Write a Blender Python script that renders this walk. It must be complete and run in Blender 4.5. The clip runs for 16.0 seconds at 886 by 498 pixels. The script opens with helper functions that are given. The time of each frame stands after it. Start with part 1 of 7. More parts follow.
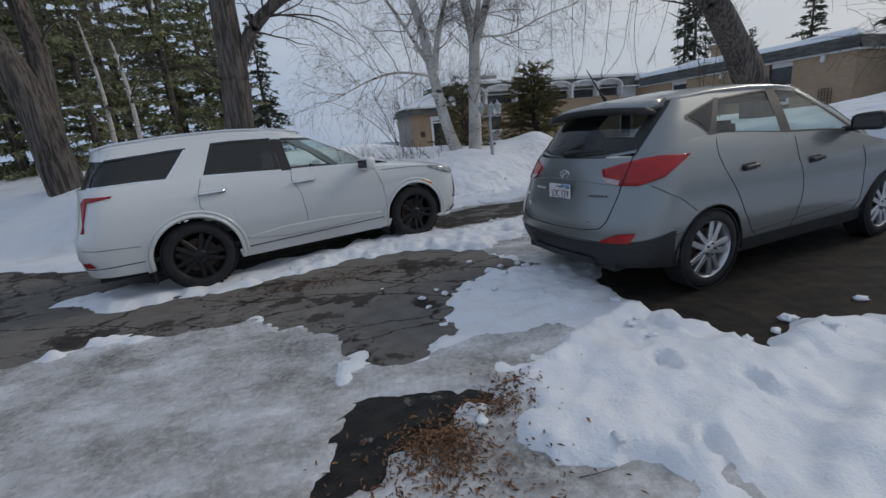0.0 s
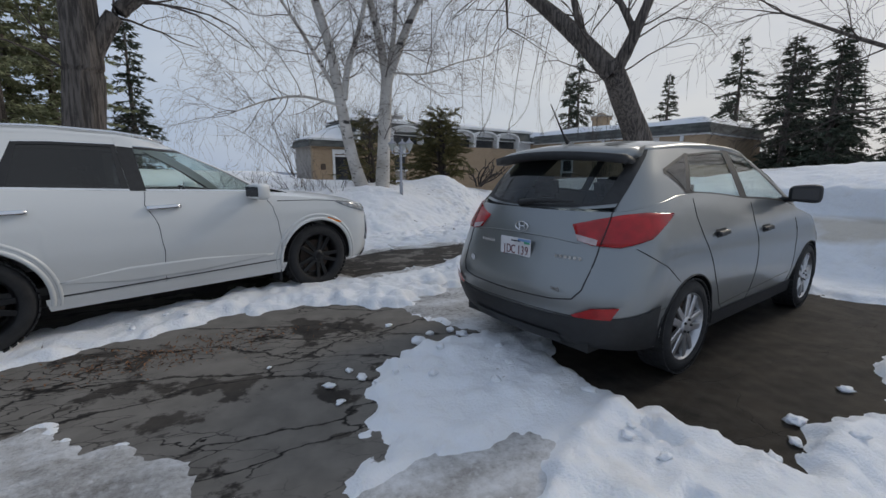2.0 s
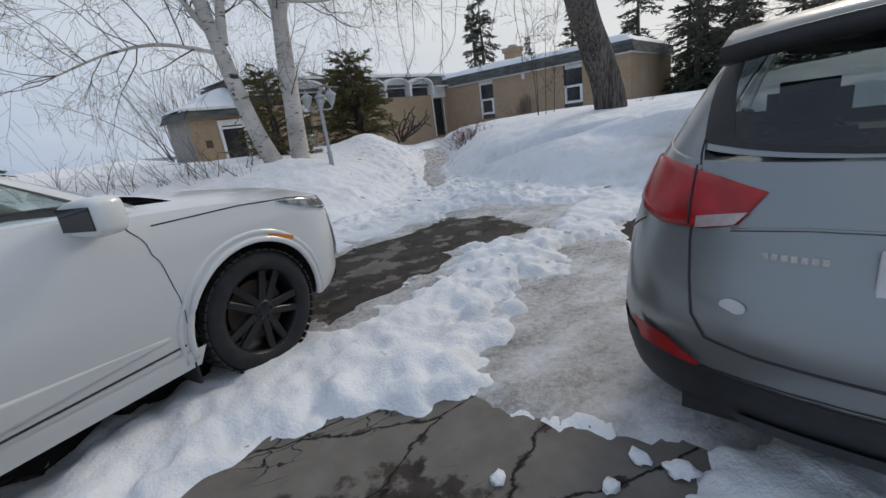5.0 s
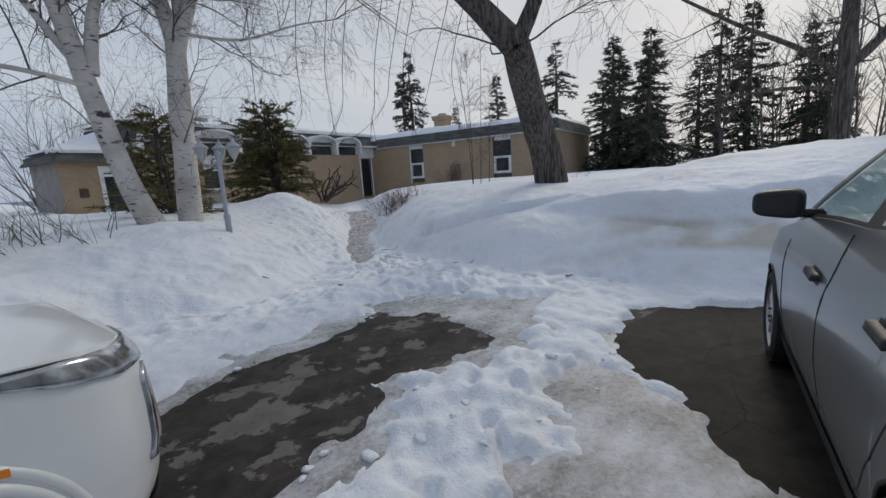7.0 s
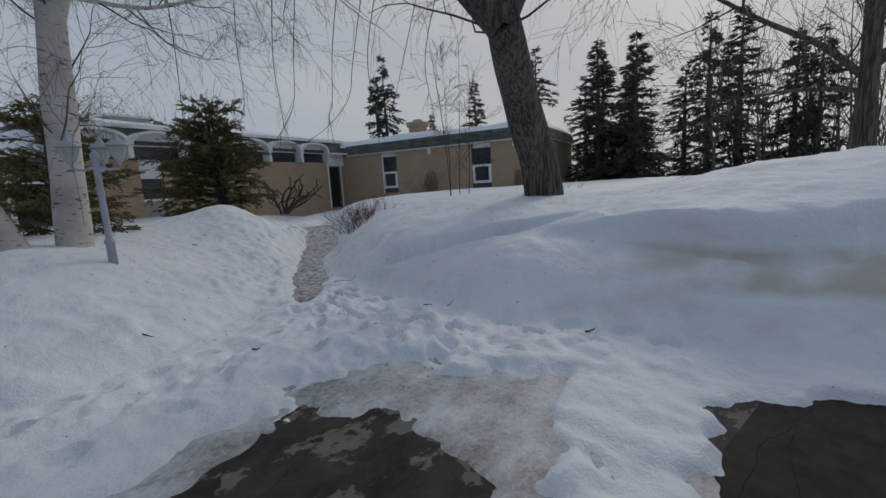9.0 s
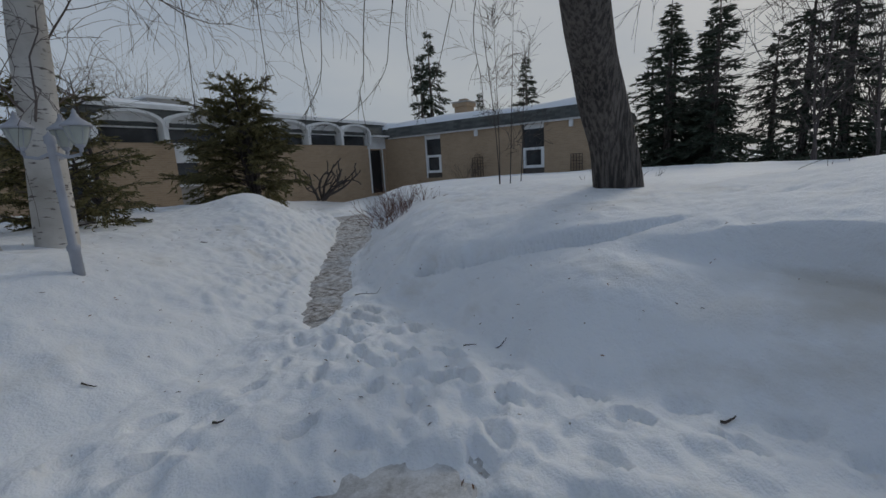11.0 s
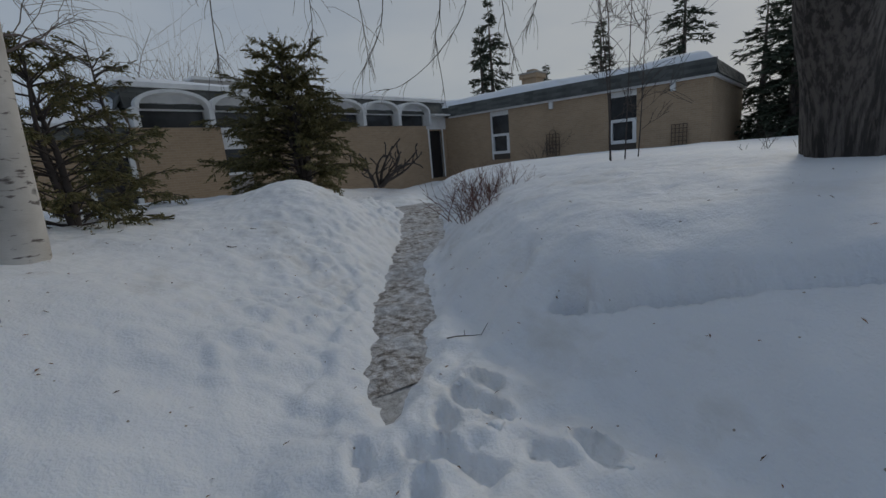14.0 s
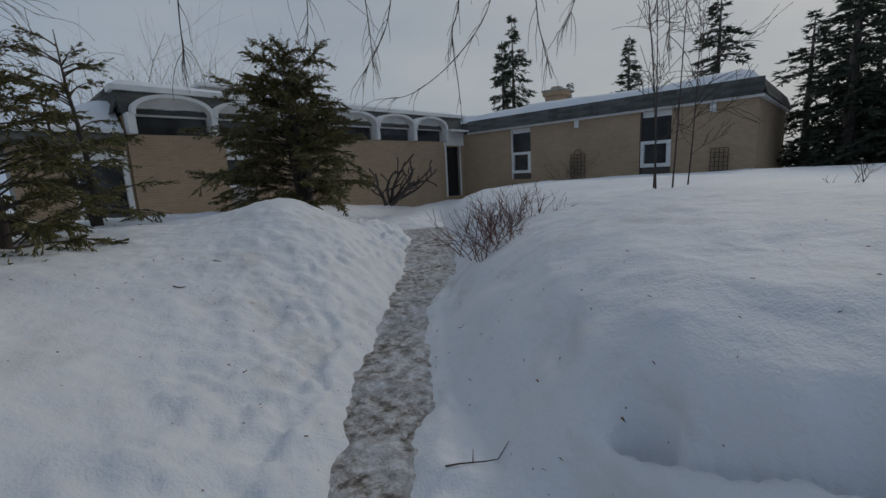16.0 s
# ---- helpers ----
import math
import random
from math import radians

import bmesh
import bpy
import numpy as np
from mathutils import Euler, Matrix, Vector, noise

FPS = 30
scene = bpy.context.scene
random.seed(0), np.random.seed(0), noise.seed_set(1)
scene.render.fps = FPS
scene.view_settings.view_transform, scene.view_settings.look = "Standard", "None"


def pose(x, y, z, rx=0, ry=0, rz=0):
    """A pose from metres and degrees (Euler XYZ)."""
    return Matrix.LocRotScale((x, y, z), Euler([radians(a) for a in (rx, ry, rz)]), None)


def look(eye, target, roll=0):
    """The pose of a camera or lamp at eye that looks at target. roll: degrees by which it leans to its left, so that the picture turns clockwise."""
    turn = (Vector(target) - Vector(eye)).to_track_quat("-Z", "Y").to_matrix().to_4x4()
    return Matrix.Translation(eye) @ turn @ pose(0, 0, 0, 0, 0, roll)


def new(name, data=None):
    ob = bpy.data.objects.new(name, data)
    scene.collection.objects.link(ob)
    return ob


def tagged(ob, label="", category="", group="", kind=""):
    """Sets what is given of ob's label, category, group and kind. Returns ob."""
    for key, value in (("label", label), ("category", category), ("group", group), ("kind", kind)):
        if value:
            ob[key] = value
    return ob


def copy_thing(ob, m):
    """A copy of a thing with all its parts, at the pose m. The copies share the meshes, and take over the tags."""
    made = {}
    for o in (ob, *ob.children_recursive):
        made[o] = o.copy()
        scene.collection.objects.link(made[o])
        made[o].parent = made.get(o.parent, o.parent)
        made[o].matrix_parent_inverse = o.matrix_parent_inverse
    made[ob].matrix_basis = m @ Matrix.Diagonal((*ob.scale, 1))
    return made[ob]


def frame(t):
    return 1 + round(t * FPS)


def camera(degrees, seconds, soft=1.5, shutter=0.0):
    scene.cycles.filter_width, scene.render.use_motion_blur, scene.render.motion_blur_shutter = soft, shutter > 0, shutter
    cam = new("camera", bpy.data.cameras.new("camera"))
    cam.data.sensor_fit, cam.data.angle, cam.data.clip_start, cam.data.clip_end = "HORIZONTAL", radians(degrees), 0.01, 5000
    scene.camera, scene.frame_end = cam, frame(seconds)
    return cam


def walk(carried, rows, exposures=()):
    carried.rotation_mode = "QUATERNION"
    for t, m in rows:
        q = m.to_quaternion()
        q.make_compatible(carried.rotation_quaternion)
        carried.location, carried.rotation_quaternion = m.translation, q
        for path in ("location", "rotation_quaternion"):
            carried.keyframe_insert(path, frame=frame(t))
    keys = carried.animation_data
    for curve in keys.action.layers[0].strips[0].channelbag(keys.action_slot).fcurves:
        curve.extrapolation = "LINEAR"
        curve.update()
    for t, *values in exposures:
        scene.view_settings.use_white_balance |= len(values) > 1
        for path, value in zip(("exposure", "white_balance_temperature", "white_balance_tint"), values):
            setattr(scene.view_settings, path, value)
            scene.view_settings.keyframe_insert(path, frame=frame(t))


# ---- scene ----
cam = camera(92.0, 16.0)
PATH = [
    (0, (0.143, 0.11, 1.477), (0.135, 2.045, 0.972), -5.7),
    (0.5, (0.076, 0.309, 1.517), (0.409, 2.253, 1.182), -2.8),
    (1, (0.148, 0.528, 1.53), (0.755, 2.414, 1.26), -2.5),
    (1.5, (0.015, 0.82, 1.471), (0.626, 2.704, 1.187), -0.9),
    (2, (-0.047, 1.166, 1.427), (0.445, 3.073, 1.075), 0.1),
    (2.5, (-0.172, 1.573, 1.442), (0.037, 3.513, 1.0), -2.9),
    (3, (-0.263, 1.989, 1.417), (-0.059, 3.928, 0.972), -2.7),
    (3.5, (-0.322, 2.456, 1.412), (-0.124, 4.393, 0.954), -5.9),
    (4, (-0.395, 2.909, 1.435), (-0.013, 4.811, 0.947), -5.2),
    (4.2, (-0.379, 3.078, 1.401), (0.12, 4.951, 0.907), -5.6),
    (6.3, (0.029, 4.795, 1.502), (1.099, 6.355, 0.853), -5.7),
    (6.5, (0.106, 4.915, 1.506), (1.215, 6.482, 0.944), -4.9),
    (7, (0.404, 5.193, 1.536), (1.58, 6.774, 1.193), -3.8),
    (7.5, (0.655, 5.49, 1.545), (1.85, 7.071, 1.276), -3.8),
    (8, (0.98, 5.78, 1.545), (2.262, 7.293, 1.29), -3.5),
    (10.3, (2.262, 7.452, 1.561), (3.468, 9.003, 1.186), -2.8),
    (10.5, (2.344, 7.501, 1.589), (3.534, 9.064, 1.214), -2.2),
    (11, (2.519, 7.73, 1.638), (3.608, 9.366, 1.265), -3.3),
    (11.5, (2.55, 8.041, 1.549), (3.554, 9.717, 1.121), -4.1),
    (12, (2.534, 8.443, 1.501), (3.482, 10.163, 1.121), -8.1),
    (12.5, (2.636, 8.922, 1.516), (3.52, 10.678, 1.146), -7.7),
    (13, (2.686, 9.334, 1.508), (3.536, 11.11, 1.153), -5.2),
    (13.5, (2.857, 9.636, 1.468), (3.723, 11.401, 1.098), -4.5),
    (14, (3.096, 9.91, 1.506), (3.967, 11.66, 1.085), -5.0),
    (14.5, (3.208, 10.249, 1.457), (4.059, 11.993, 0.973), -3.3),
    (15, (3.364, 10.537, 1.503), (4.204, 12.286, 1.018), -1.7),
    (15.5, (3.586, 10.791, 1.526), (4.399, 12.553, 1.042), -2.9),
    (16, (3.694, 10.933, 1.579), (4.515, 12.724, 1.231), -3.1),
]
walk(cam, [(t, look(eye, target, roll)) for t, eye, target, roll in PATH], [(0, -0.71, 6650, 10), (3.5, -0.38, 6960, 10), (6.5, -0.32, 6970, 10), (7, -0.56, 6850, 10), (8, -1.00, 6770, 10), (10.5, -1.07, 6650, 8), (11.5, -1.24, 6640, 7), (13, -1.29, 6650, 7), (16, -1.22, 6650, 7)])
# world, sun and sky
SUN_EL, SUN_AZ = radians(32), radians(70)


def nodes_of(mat):
    mat.use_nodes = True
    nt = mat.node_tree
    nt.nodes.clear()
    return nt


def N(nt, kind, at=None, **inputs):
    """A node with its inputs set; an input may be a value or a socket."""
    n = nt.nodes.new(kind)
    for k, v in (at or {}).items():
        setattr(n, k, v)
    for k, v in inputs.items():
        key = int(k[1:]) if k[0] == "i" and k[1:].isdigit() else k.replace("_", " ")
        if isinstance(v, bpy.types.NodeSocket):
            nt.links.new(v, n.inputs[key])
        else:
            n.inputs[key].default_value = v
    return n


def ramp(nt, fac, stops):
    r = nt.nodes.new("ShaderNodeValToRGB")
    nt.links.new(fac, r.inputs[0])
    el = r.color_ramp.elements
    while len(el) < len(stops):
        el.new(0.5)
    for e, (p, c) in zip(el, stops):
        e.position, e.color = p, (*c, 1) if len(c) == 3 else c
    return r.outputs[0]


world = bpy.data.worlds.new("overcast_sky")
scene.world = world
wt = nodes_of(world)
sky = N(wt, "ShaderNodeTexSky", dict(sky_type="NISHITA", sun_disc=False, sun_elevation=SUN_EL, sun_rotation=SUN_AZ, dust_density=3.0, air_density=1.0))
coord = N(wt, "ShaderNodeTexCoord")
stretch = N(wt, "ShaderNodeMapping", Vector=coord.outputs["Generated"], Scale=(1.0, 1.0, 2.6))
veil = N(wt, "ShaderNodeTexNoise", Vector=stretch.outputs[0], Scale=1.7, Detail=5.0, Roughness=0.5)
toward = N(wt, "ShaderNodeVectorMath", dict(operation="DOT_PRODUCT"), i0=coord.outputs["Generated"], i1=(math.sin(SUN_AZ), math.cos(SUN_AZ), 0.35)).outputs["Value"]
toward = ramp(wt, N(wt, "ShaderNodeMath", dict(operation="MULTIPLY_ADD"), i0=toward, i1=0.5, i2=0.5).outputs[0], [(0.45, (0, 0, 0)), (1.0, (1, 1, 1))])
blue_side = ramp(wt, veil.outputs["Fac"], [(0.3, (0.42, 0.565, 0.85)), (0.7, (0.65, 0.775, 0.98))])
sun_side = ramp(wt, veil.outputs["Fac"], [(0.3, (0.57, 0.665, 0.81)), (0.7, (0.84, 0.885, 0.95))])
cloud = N(wt, "ShaderNodeMix", dict(data_type="RGBA"), Factor=toward, A=blue_side, B=sun_side).outputs[2]
dim = N(wt, "ShaderNodeMix", dict(data_type="RGBA", blend_type="MULTIPLY"), Factor=1.0, A=sky.outputs[0], B=(0.10, 0.10, 0.10, 1))
over = N(wt, "ShaderNodeMix", dict(data_type="RGBA"), Factor=0.85, A=dim.outputs[2], B=cloud)
bg = N(wt, "ShaderNodeBackground", Color=over.outputs[2], Strength=1.12)
wo = N(wt, "ShaderNodeOutputWorld", Surface=bg.outputs[0])

sun = new("sun", bpy.data.lights.new("sun", "SUN"))
sun.data.energy, sun.data.angle, sun.data.color = 1.3, radians(12), (1.0, 0.935, 0.84)
sun.matrix_world = look((60 * math.cos(SUN_EL) * math.sin(SUN_AZ), 60 * math.cos(SUN_EL) * math.cos(SUN_AZ), 60 * math.sin(SUN_EL)), (0, 0, 0))


# ---------- materials ----------
def material(name, build):
    m = bpy.data.materials.new(name)
    nt = nodes_of(m)
    b = N(nt, "ShaderNodeBsdfPrincipled")
    N(nt, "ShaderNodeOutputMaterial", Surface=b.outputs[0])
    build(nt, b)
    return m


def put(nt, b, **inputs):
    for k, v in inputs.items():
        key = k.replace("_", " ")
        if isinstance(v, bpy.types.NodeSocket):
            nt.links.new(v, b.inputs[key])
        else:
            b.inputs[key].default_value = v


def where(nt, scale=(1, 1, 1), kind="Object"):
    c = N(nt, "ShaderNodeTexCoord")
    return N(nt, "ShaderNodeMapping", Vector=c.outputs[kind], Scale=scale).outputs[0]


def noise_tex(nt, v, scale, detail=4.0, rough=0.55):
    return N(nt, "ShaderNodeTexNoise", Vector=v, Scale=scale, Detail=detail, Roughness=rough).outputs["Fac"]


def mix(nt, fac, a, b_, mode="MIX"):
    return N(nt, "ShaderNodeMix", dict(data_type="RGBA", blend_type=mode), Factor=fac, A=a if isinstance(a, bpy.types.NodeSocket) else (*a, 1), B=b_ if isinstance(b_, bpy.types.NodeSocket) else (*b_, 1)).outputs[2]


def math_n(nt, op, a, b_=0.0, c=0.0):
    return N(nt, "ShaderNodeMath", dict(operation=op), i0=a, i1=b_, i2=c).outputs[0]


def bump(nt, b, height, strength=0.3, dist=0.02):
    put(nt, b, Normal=N(nt, "ShaderNodeBump", Strength=strength, Distance=dist, Height=height).outputs[0])


def plain(color, rough=0.5, metal=0.0, vary=0.15, scale=6.0, bump_s=0.0, coat=0.0):
    """A surface of one paint, with a slight mottling and fine relief."""
    def build(nt, b):
        v = where(nt)
        n = noise_tex(nt, v, scale)
        dark = tuple(c * (1 - vary) for c in color)
        light = tuple(min(1, c * (1 + vary)) for c in color)
        put(nt, b, Base_Color=ramp(nt, n, [(0.3, dark), (0.7, light)]), Roughness=rough, Metallic=metal, Coat_Weight=coat, Coat_Roughness=0.06)
        if bump_s:
            bump(nt, b, noise_tex(nt, v, scale * 12), bump_s, 0.005)
    return build


def snow_build(nt, b):
    v = where(nt)
    big, mid, fine = noise_tex(nt, v, 0.5), noise_tex(nt, v, 3.0, 5.0), noise_tex(nt, v, 60.0, 3.0)
    col = ramp(nt, big, [(0.25, (0.72, 0.745, 0.785)), (0.75, (0.835, 0.845, 0.86))])
    # old crust, tinted brown where the plough cut it
    dirt = noise_tex(nt, where(nt, (1, 1, 2.5)), 0.9, 6.0, 0.62)
    col = mix(nt, ramp(nt, dirt, [(0.56, (0, 0, 0)), (0.74, (0.55, 0.55, 0.55))]), col, (0.55, 0.525, 0.48))
    speck = N(nt, "ShaderNodeTexVoronoi", Vector=v, Scale=5.5).outputs["Distance"]
    col = mix(nt, ramp(nt, speck, [(0.030, (1, 1, 1)), (0.045, (0, 0, 0))]), col, (0.30, 0.26, 0.21))
    # the plough left a layer of brown old snow in the bank beside the parking place
    xyz = N(nt, "ShaderNodeSeparateXYZ", Vector=v)
    layer = math_n(nt, "ABSOLUTE", math_n(nt, "SUBTRACT", math_n(nt, "ADD", xyz.outputs[2], math_n(nt, "MULTIPLY", big, 0.25)), 0.70))
    cut = math_n(nt, "MULTIPLY", ramp(nt, layer, [(0.12, (1, 1, 1)), (0.20, (0, 0, 0))]), ramp(nt, noise_tex(nt, v, 0.8, 4.0), [(0.40, (0,) * 3), (0.54, (0.85,) * 3)]))
    cut = math_n(nt, "MULTIPLY", cut, ramp(nt, math_n(nt, "MULTIPLY", xyz.outputs[1], 0.1), [(0.80, (1, 1, 1)), (0.95, (0, 0, 0))]))
    cut = math_n(nt, "MULTIPLY", cut, math_n(nt, "GREATER_THAN", xyz.outputs[0], 4.5))
    col = mix(nt, cut, col, (0.52, 0.465, 0.385))
    put(nt, b, Base_Color=col, Roughness=0.65, Subsurface_Weight=0.12, Subsurface_Radius=(0.05, 0.06, 0.08), Subsurface_Scale=0.4)
    h = math_n(nt, "ADD", math_n(nt, "MULTIPLY_ADD", noise_tex(nt, v, 13.0, 4.0), 0.45, mid), math_n(nt, "MULTIPLY", fine, 0.22))
    bump(nt, b, h, 0.42, 0.08)


def ice_build(nt, b):
    v = where(nt)
    swept = N(nt, "ShaderNodeMapping", Vector=v, Rotation=(0, 0, radians(-25)), Scale=(0.8, 1.25, 1.0)).outputs[0]
    big, fine = noise_tex(nt, swept, 1.9, 8.0, 0.68), noise_tex(nt, v, 26.0, 6.0, 0.7)
    col = ramp(nt, big, [(0.30, (0.16, 0.15, 0.14)), (0.46, (0.36, 0.35, 0.34)), (0.66, (0.66, 0.67, 0.69))])
    col = mix(nt, ramp(nt, fine, [(0.5, (0, 0, 0)), (0.72, (0.6, 0.6, 0.6))]), col, (0.72, 0.73, 0.75))
    put(nt, b, Base_Color=col, Roughness=ramp(nt, fine, [(0.3, (0.16,) * 3), (0.7, (0.5,) * 3)]), Specular_IOR_Level=0.45)
    bump(nt, b, math_n(nt, "ADD", fine, noise_tex(nt, v, 7.0)), 0.5, 0.02)


def slush_build(nt, b):
    v = where(nt)
    big, fine = noise_tex(nt, v, 2.4, 6.0, 0.65), noise_tex(nt, v, 11.0, 6.0, 0.7)
    col = ramp(nt, fine, [(0.38, (0.085, 0.070, 0.058)), (0.46, (0.24, 0.215, 0.19)), (0.55, (0.47, 0.45, 0.44)), (0.66, (0.70, 0.71, 0.74))])
    col = mix(nt, ramp(nt, big, [(0.46, (0,) * 3), (0.66, (0.7,) * 3)]), col, (0.66, 0.68, 0.71))
    put(nt, b, Base_Color=col, Roughness=ramp(nt, big, [(0.35, (0.22,) * 3), (0.6, (0.6,) * 3)]), Specular_IOR_Level=0.4)
    bump(nt, b, math_n(nt, "ADD", fine, noise_tex(nt, v, 30.0)), 0.7, 0.03)


def asphalt_build(nt, b, wet_at=0.415, crack_w=1.0, patch=1.1, soak=((0.024, 0.021, 0.019), (0.060, 0.052, 0.044)), gloss=0.72):
    v = where(nt)
    big, grit = noise_tex(nt, v, patch, 8.0, 0.62), noise_tex(nt, v, 180.0, 2.0)
    turned = N(nt, "ShaderNodeMapping", Vector=v, Rotation=(0, 0, radians(-28)), Scale=(0.62, 1.5, 1.0)).outputs[0]
    warp = N(nt, "ShaderNodeTexNoise", Vector=turned, Scale=1.6, Detail=5.0, Roughness=0.6).outputs["Color"]
    wv = mix(nt, 0.42, turned, warp, "ADD")
    edge = N(nt, "ShaderNodeTexVoronoi", dict(feature="DISTANCE_TO_EDGE"), Vector=wv, Scale=1.15).outputs["Distance"]
    edge2 = N(nt, "ShaderNodeTexVoronoi", dict(feature="DISTANCE_TO_EDGE"), Vector=wv, Scale=6.0).outputs["Distance"]
    zone = ramp(nt, noise_tex(nt, v, 0.8, 3.0), [(0.47, (0, 0, 0)), (0.56, (1, 1, 1))])
    c1 = ramp(nt, edge, [(0.003 * crack_w, (1, 1, 1)), (0.012 * crack_w, (0, 0, 0))])
    c2 = math_n(nt, "MULTIPLY", ramp(nt, edge2, [(0.008 * crack_w, (1, 1, 1)), (0.03 * crack_w, (0, 0, 0))]), zone)
    crack = math_n(nt, "MAXIMUM", c1, c2)
    wet = ramp(nt, big, [(wet_at, (1, 1, 1)), (wet_at + 0.025, (0, 0, 0))])
    # meltwater creeps out of the cracks
    seep = math_n(nt, "ADD", edge, math_n(nt, "MULTIPLY", noise_tex(nt, v, 7.0, 5.0, 0.65), 0.30))
    seep = math_n(nt, "MULTIPLY", ramp(nt, seep, [(0.150, (1, 1, 1)), (0.165, (0, 0, 0))]), ramp(nt, noise_tex(nt, v, 0.9, 3.0), [(0.40, (0, 0, 0)), (0.50, (1, 1, 1))]))
    wet = math_n(nt, "MAXIMUM", wet, seep)
    dry = ramp(nt, noise_tex(nt, v, 5.0, 5.0), [(0.3, (0.125, 0.115, 0.102)), (0.7, (0.185, 0.170, 0.152))])
    dry = mix(nt, math_n(nt, "MULTIPLY", grit, 0.25), dry, (0.2, 0.19, 0.18))
    col = mix(nt, math_n(nt, "MULTIPLY", wet, ramp(nt, noise_tex(nt, v, 9.0, 3.0), [(0.3, (0.90,) * 3), (0.6, (1,) * 3)])), dry, ramp(nt, noise_tex(nt, v, 2.3, 6.0, 0.65), [(0.35, soak[0]), (0.62, soak[1])]))
    col = mix(nt, crack, col, (0.014, 0.013, 0.012))
    rough = mix(nt, wet, (0.9,) * 3, (gloss,) * 3)
    put(nt, b, Base_Color=col, Roughness=rough, Specular_IOR_Level=0.14)
    bump(nt, b, math_n(nt, "SUBTRACT", math_n(nt, "MULTIPLY", grit, 0.3), crack), 0.5, 0.008)


def bark_build(dark, light, scale=(13, 13, 1.1)):
    def build(nt, b):
        v = where(nt, scale)
        n, f = noise_tex(nt, v, 1.6, 7.0, 0.65), noise_tex(nt, v, 8.0, 4.0)
        put(nt, b, Base_Color=mix(nt, 0.35, ramp(nt, n, [(0.43, dark), (0.56, light)]), ramp(nt, noise_tex(nt, where(nt), 1.3, 4.0), [(0.3, dark), (0.7, light)])), Roughness=0.92)
        bump(nt, b, math_n(nt, "ADD", n, math_n(nt, "MULTIPLY", f, 0.3)), 1.0, 0.11)
    return build


def birch_build(nt, b):
    v = where(nt, (2.6, 2.6, 11))
    n = noise_tex(nt, v, 2.0, 5.0, 0.6)
    soft = noise_tex(nt, where(nt), 1.7, 5.0)
    col = ramp(nt, soft, [(0.3, (0.36, 0.33, 0.29)), (0.65, (0.62, 0.585, 0.54))])
    col = mix(nt, ramp(nt, n, [(0.585, (0, 0, 0)), (0.64, (1, 1, 1))]), col, (0.13, 0.11, 0.10))
    scar = noise_tex(nt, where(nt, (2.2, 2.2, 3.4)), 1.1, 3.0)
    col = mix(nt, ramp(nt, scar, [(0.635, (0, 0, 0)), (0.675, (1, 1, 1))]), col, (0.05, 0.043, 0.04))
    put(nt, b, Base_Color=col, Roughness=0.8)
    bump(nt, b, n, 0.4, 0.015)


def leaf_build(a, c):
    def build(nt, b):
        r = N(nt, "ShaderNodeNewGeometry").outputs["Random Per Island"]
        put(nt, b, Base_Color=ramp(nt, r, [(0.0, a), (1.0, c)]), Roughness=0.75)
    return build


def brick_build(nt, b):
    r = N(nt, "ShaderNodeTexCoord")
    v = N(nt, "ShaderNodeMapping", Vector=r.outputs["UV"]).outputs[0]
    t = N(nt, "ShaderNodeTexBrick", dict(offset=0.5), Vector=v, Color1=(0.345, 0.24, 0.148, 1), Color2=(0.43, 0.305, 0.19, 1), Mortar=(0.46, 0.38, 0.29, 1),
          Scale=1.0, Mortar_Size=0.006, Mortar_Smooth=0.2, Bias=0.0, Brick_Width=0.215, Row_Height=0.072)
    n = noise_tex(nt, where(nt), 0.9, 6.0)
    col = mix(nt, 0.35, t.outputs["Color"], ramp(nt, n, [(0.3, (0.29, 0.205, 0.128)), (0.7, (0.46, 0.335, 0.225))]))
    put(nt, b, Base_Color=col, Roughness=0.9)
    bump(nt, b, math_n(nt, "SUBTRACT", noise_tex(nt, v, 60.0), t.outputs["Fac"]), 0.5, 0.006)


def slate_build(nt, b):
    v = where(nt, (1, 1, 1))
    n = noise_tex(nt, v, 1.5, 6.0)
    r = N(nt, "ShaderNodeObjectInfo").outputs["Random"]
    isl = N(nt, "ShaderNodeNewGeometry").outputs["Random Per Island"]
    col = mix(nt, 0.5, ramp(nt, n, [(0.3, (0.045, 0.047, 0.045)), (0.7, (0.12, 0.125, 0.115))]), ramp(nt, math_n(nt, "FRACT", math_n(nt, "ADD", r, isl)), [(0, (0.04, 0.042, 0.04)), (1, (0.15, 0.155, 0.145))]))
    put(nt, b, Base_Color=col, Roughness=0.85)
    bump(nt, b, noise_tex(nt, v, 40.0), 0.4, 0.01)


def car_paint(color, metal, dirt):
    def build(nt, b):
        v = where(nt)
        z = N(nt, "ShaderNodeSeparateXYZ", Vector=v).outputs[2]
        n = noise_tex(nt, v, 2.2, 7.0, 0.65)
        splash = math_n(nt, "MULTIPLY", ramp(nt, math_n(nt, "ADD", z, math_n(nt, "MULTIPLY", n, 0.35)), [(0.45, (1, 1, 1)), (0.95, (0, 0, 0))]), 0.45)
        flake = noise_tex(nt, v, 900.0, 1.0)
        base = mix(nt, math_n(nt, "MULTIPLY", flake, 0.25), color, tuple(min(1, c * 1.25) for c in color))
        put(nt, b, Base_Color=mix(nt, splash, base, dirt), Metallic=metal, Roughness=mix(nt, splash, (0.30,) * 3, (0.7,) * 3), Coat_Weight=0.7, Coat_Roughness=0.08)
    return build


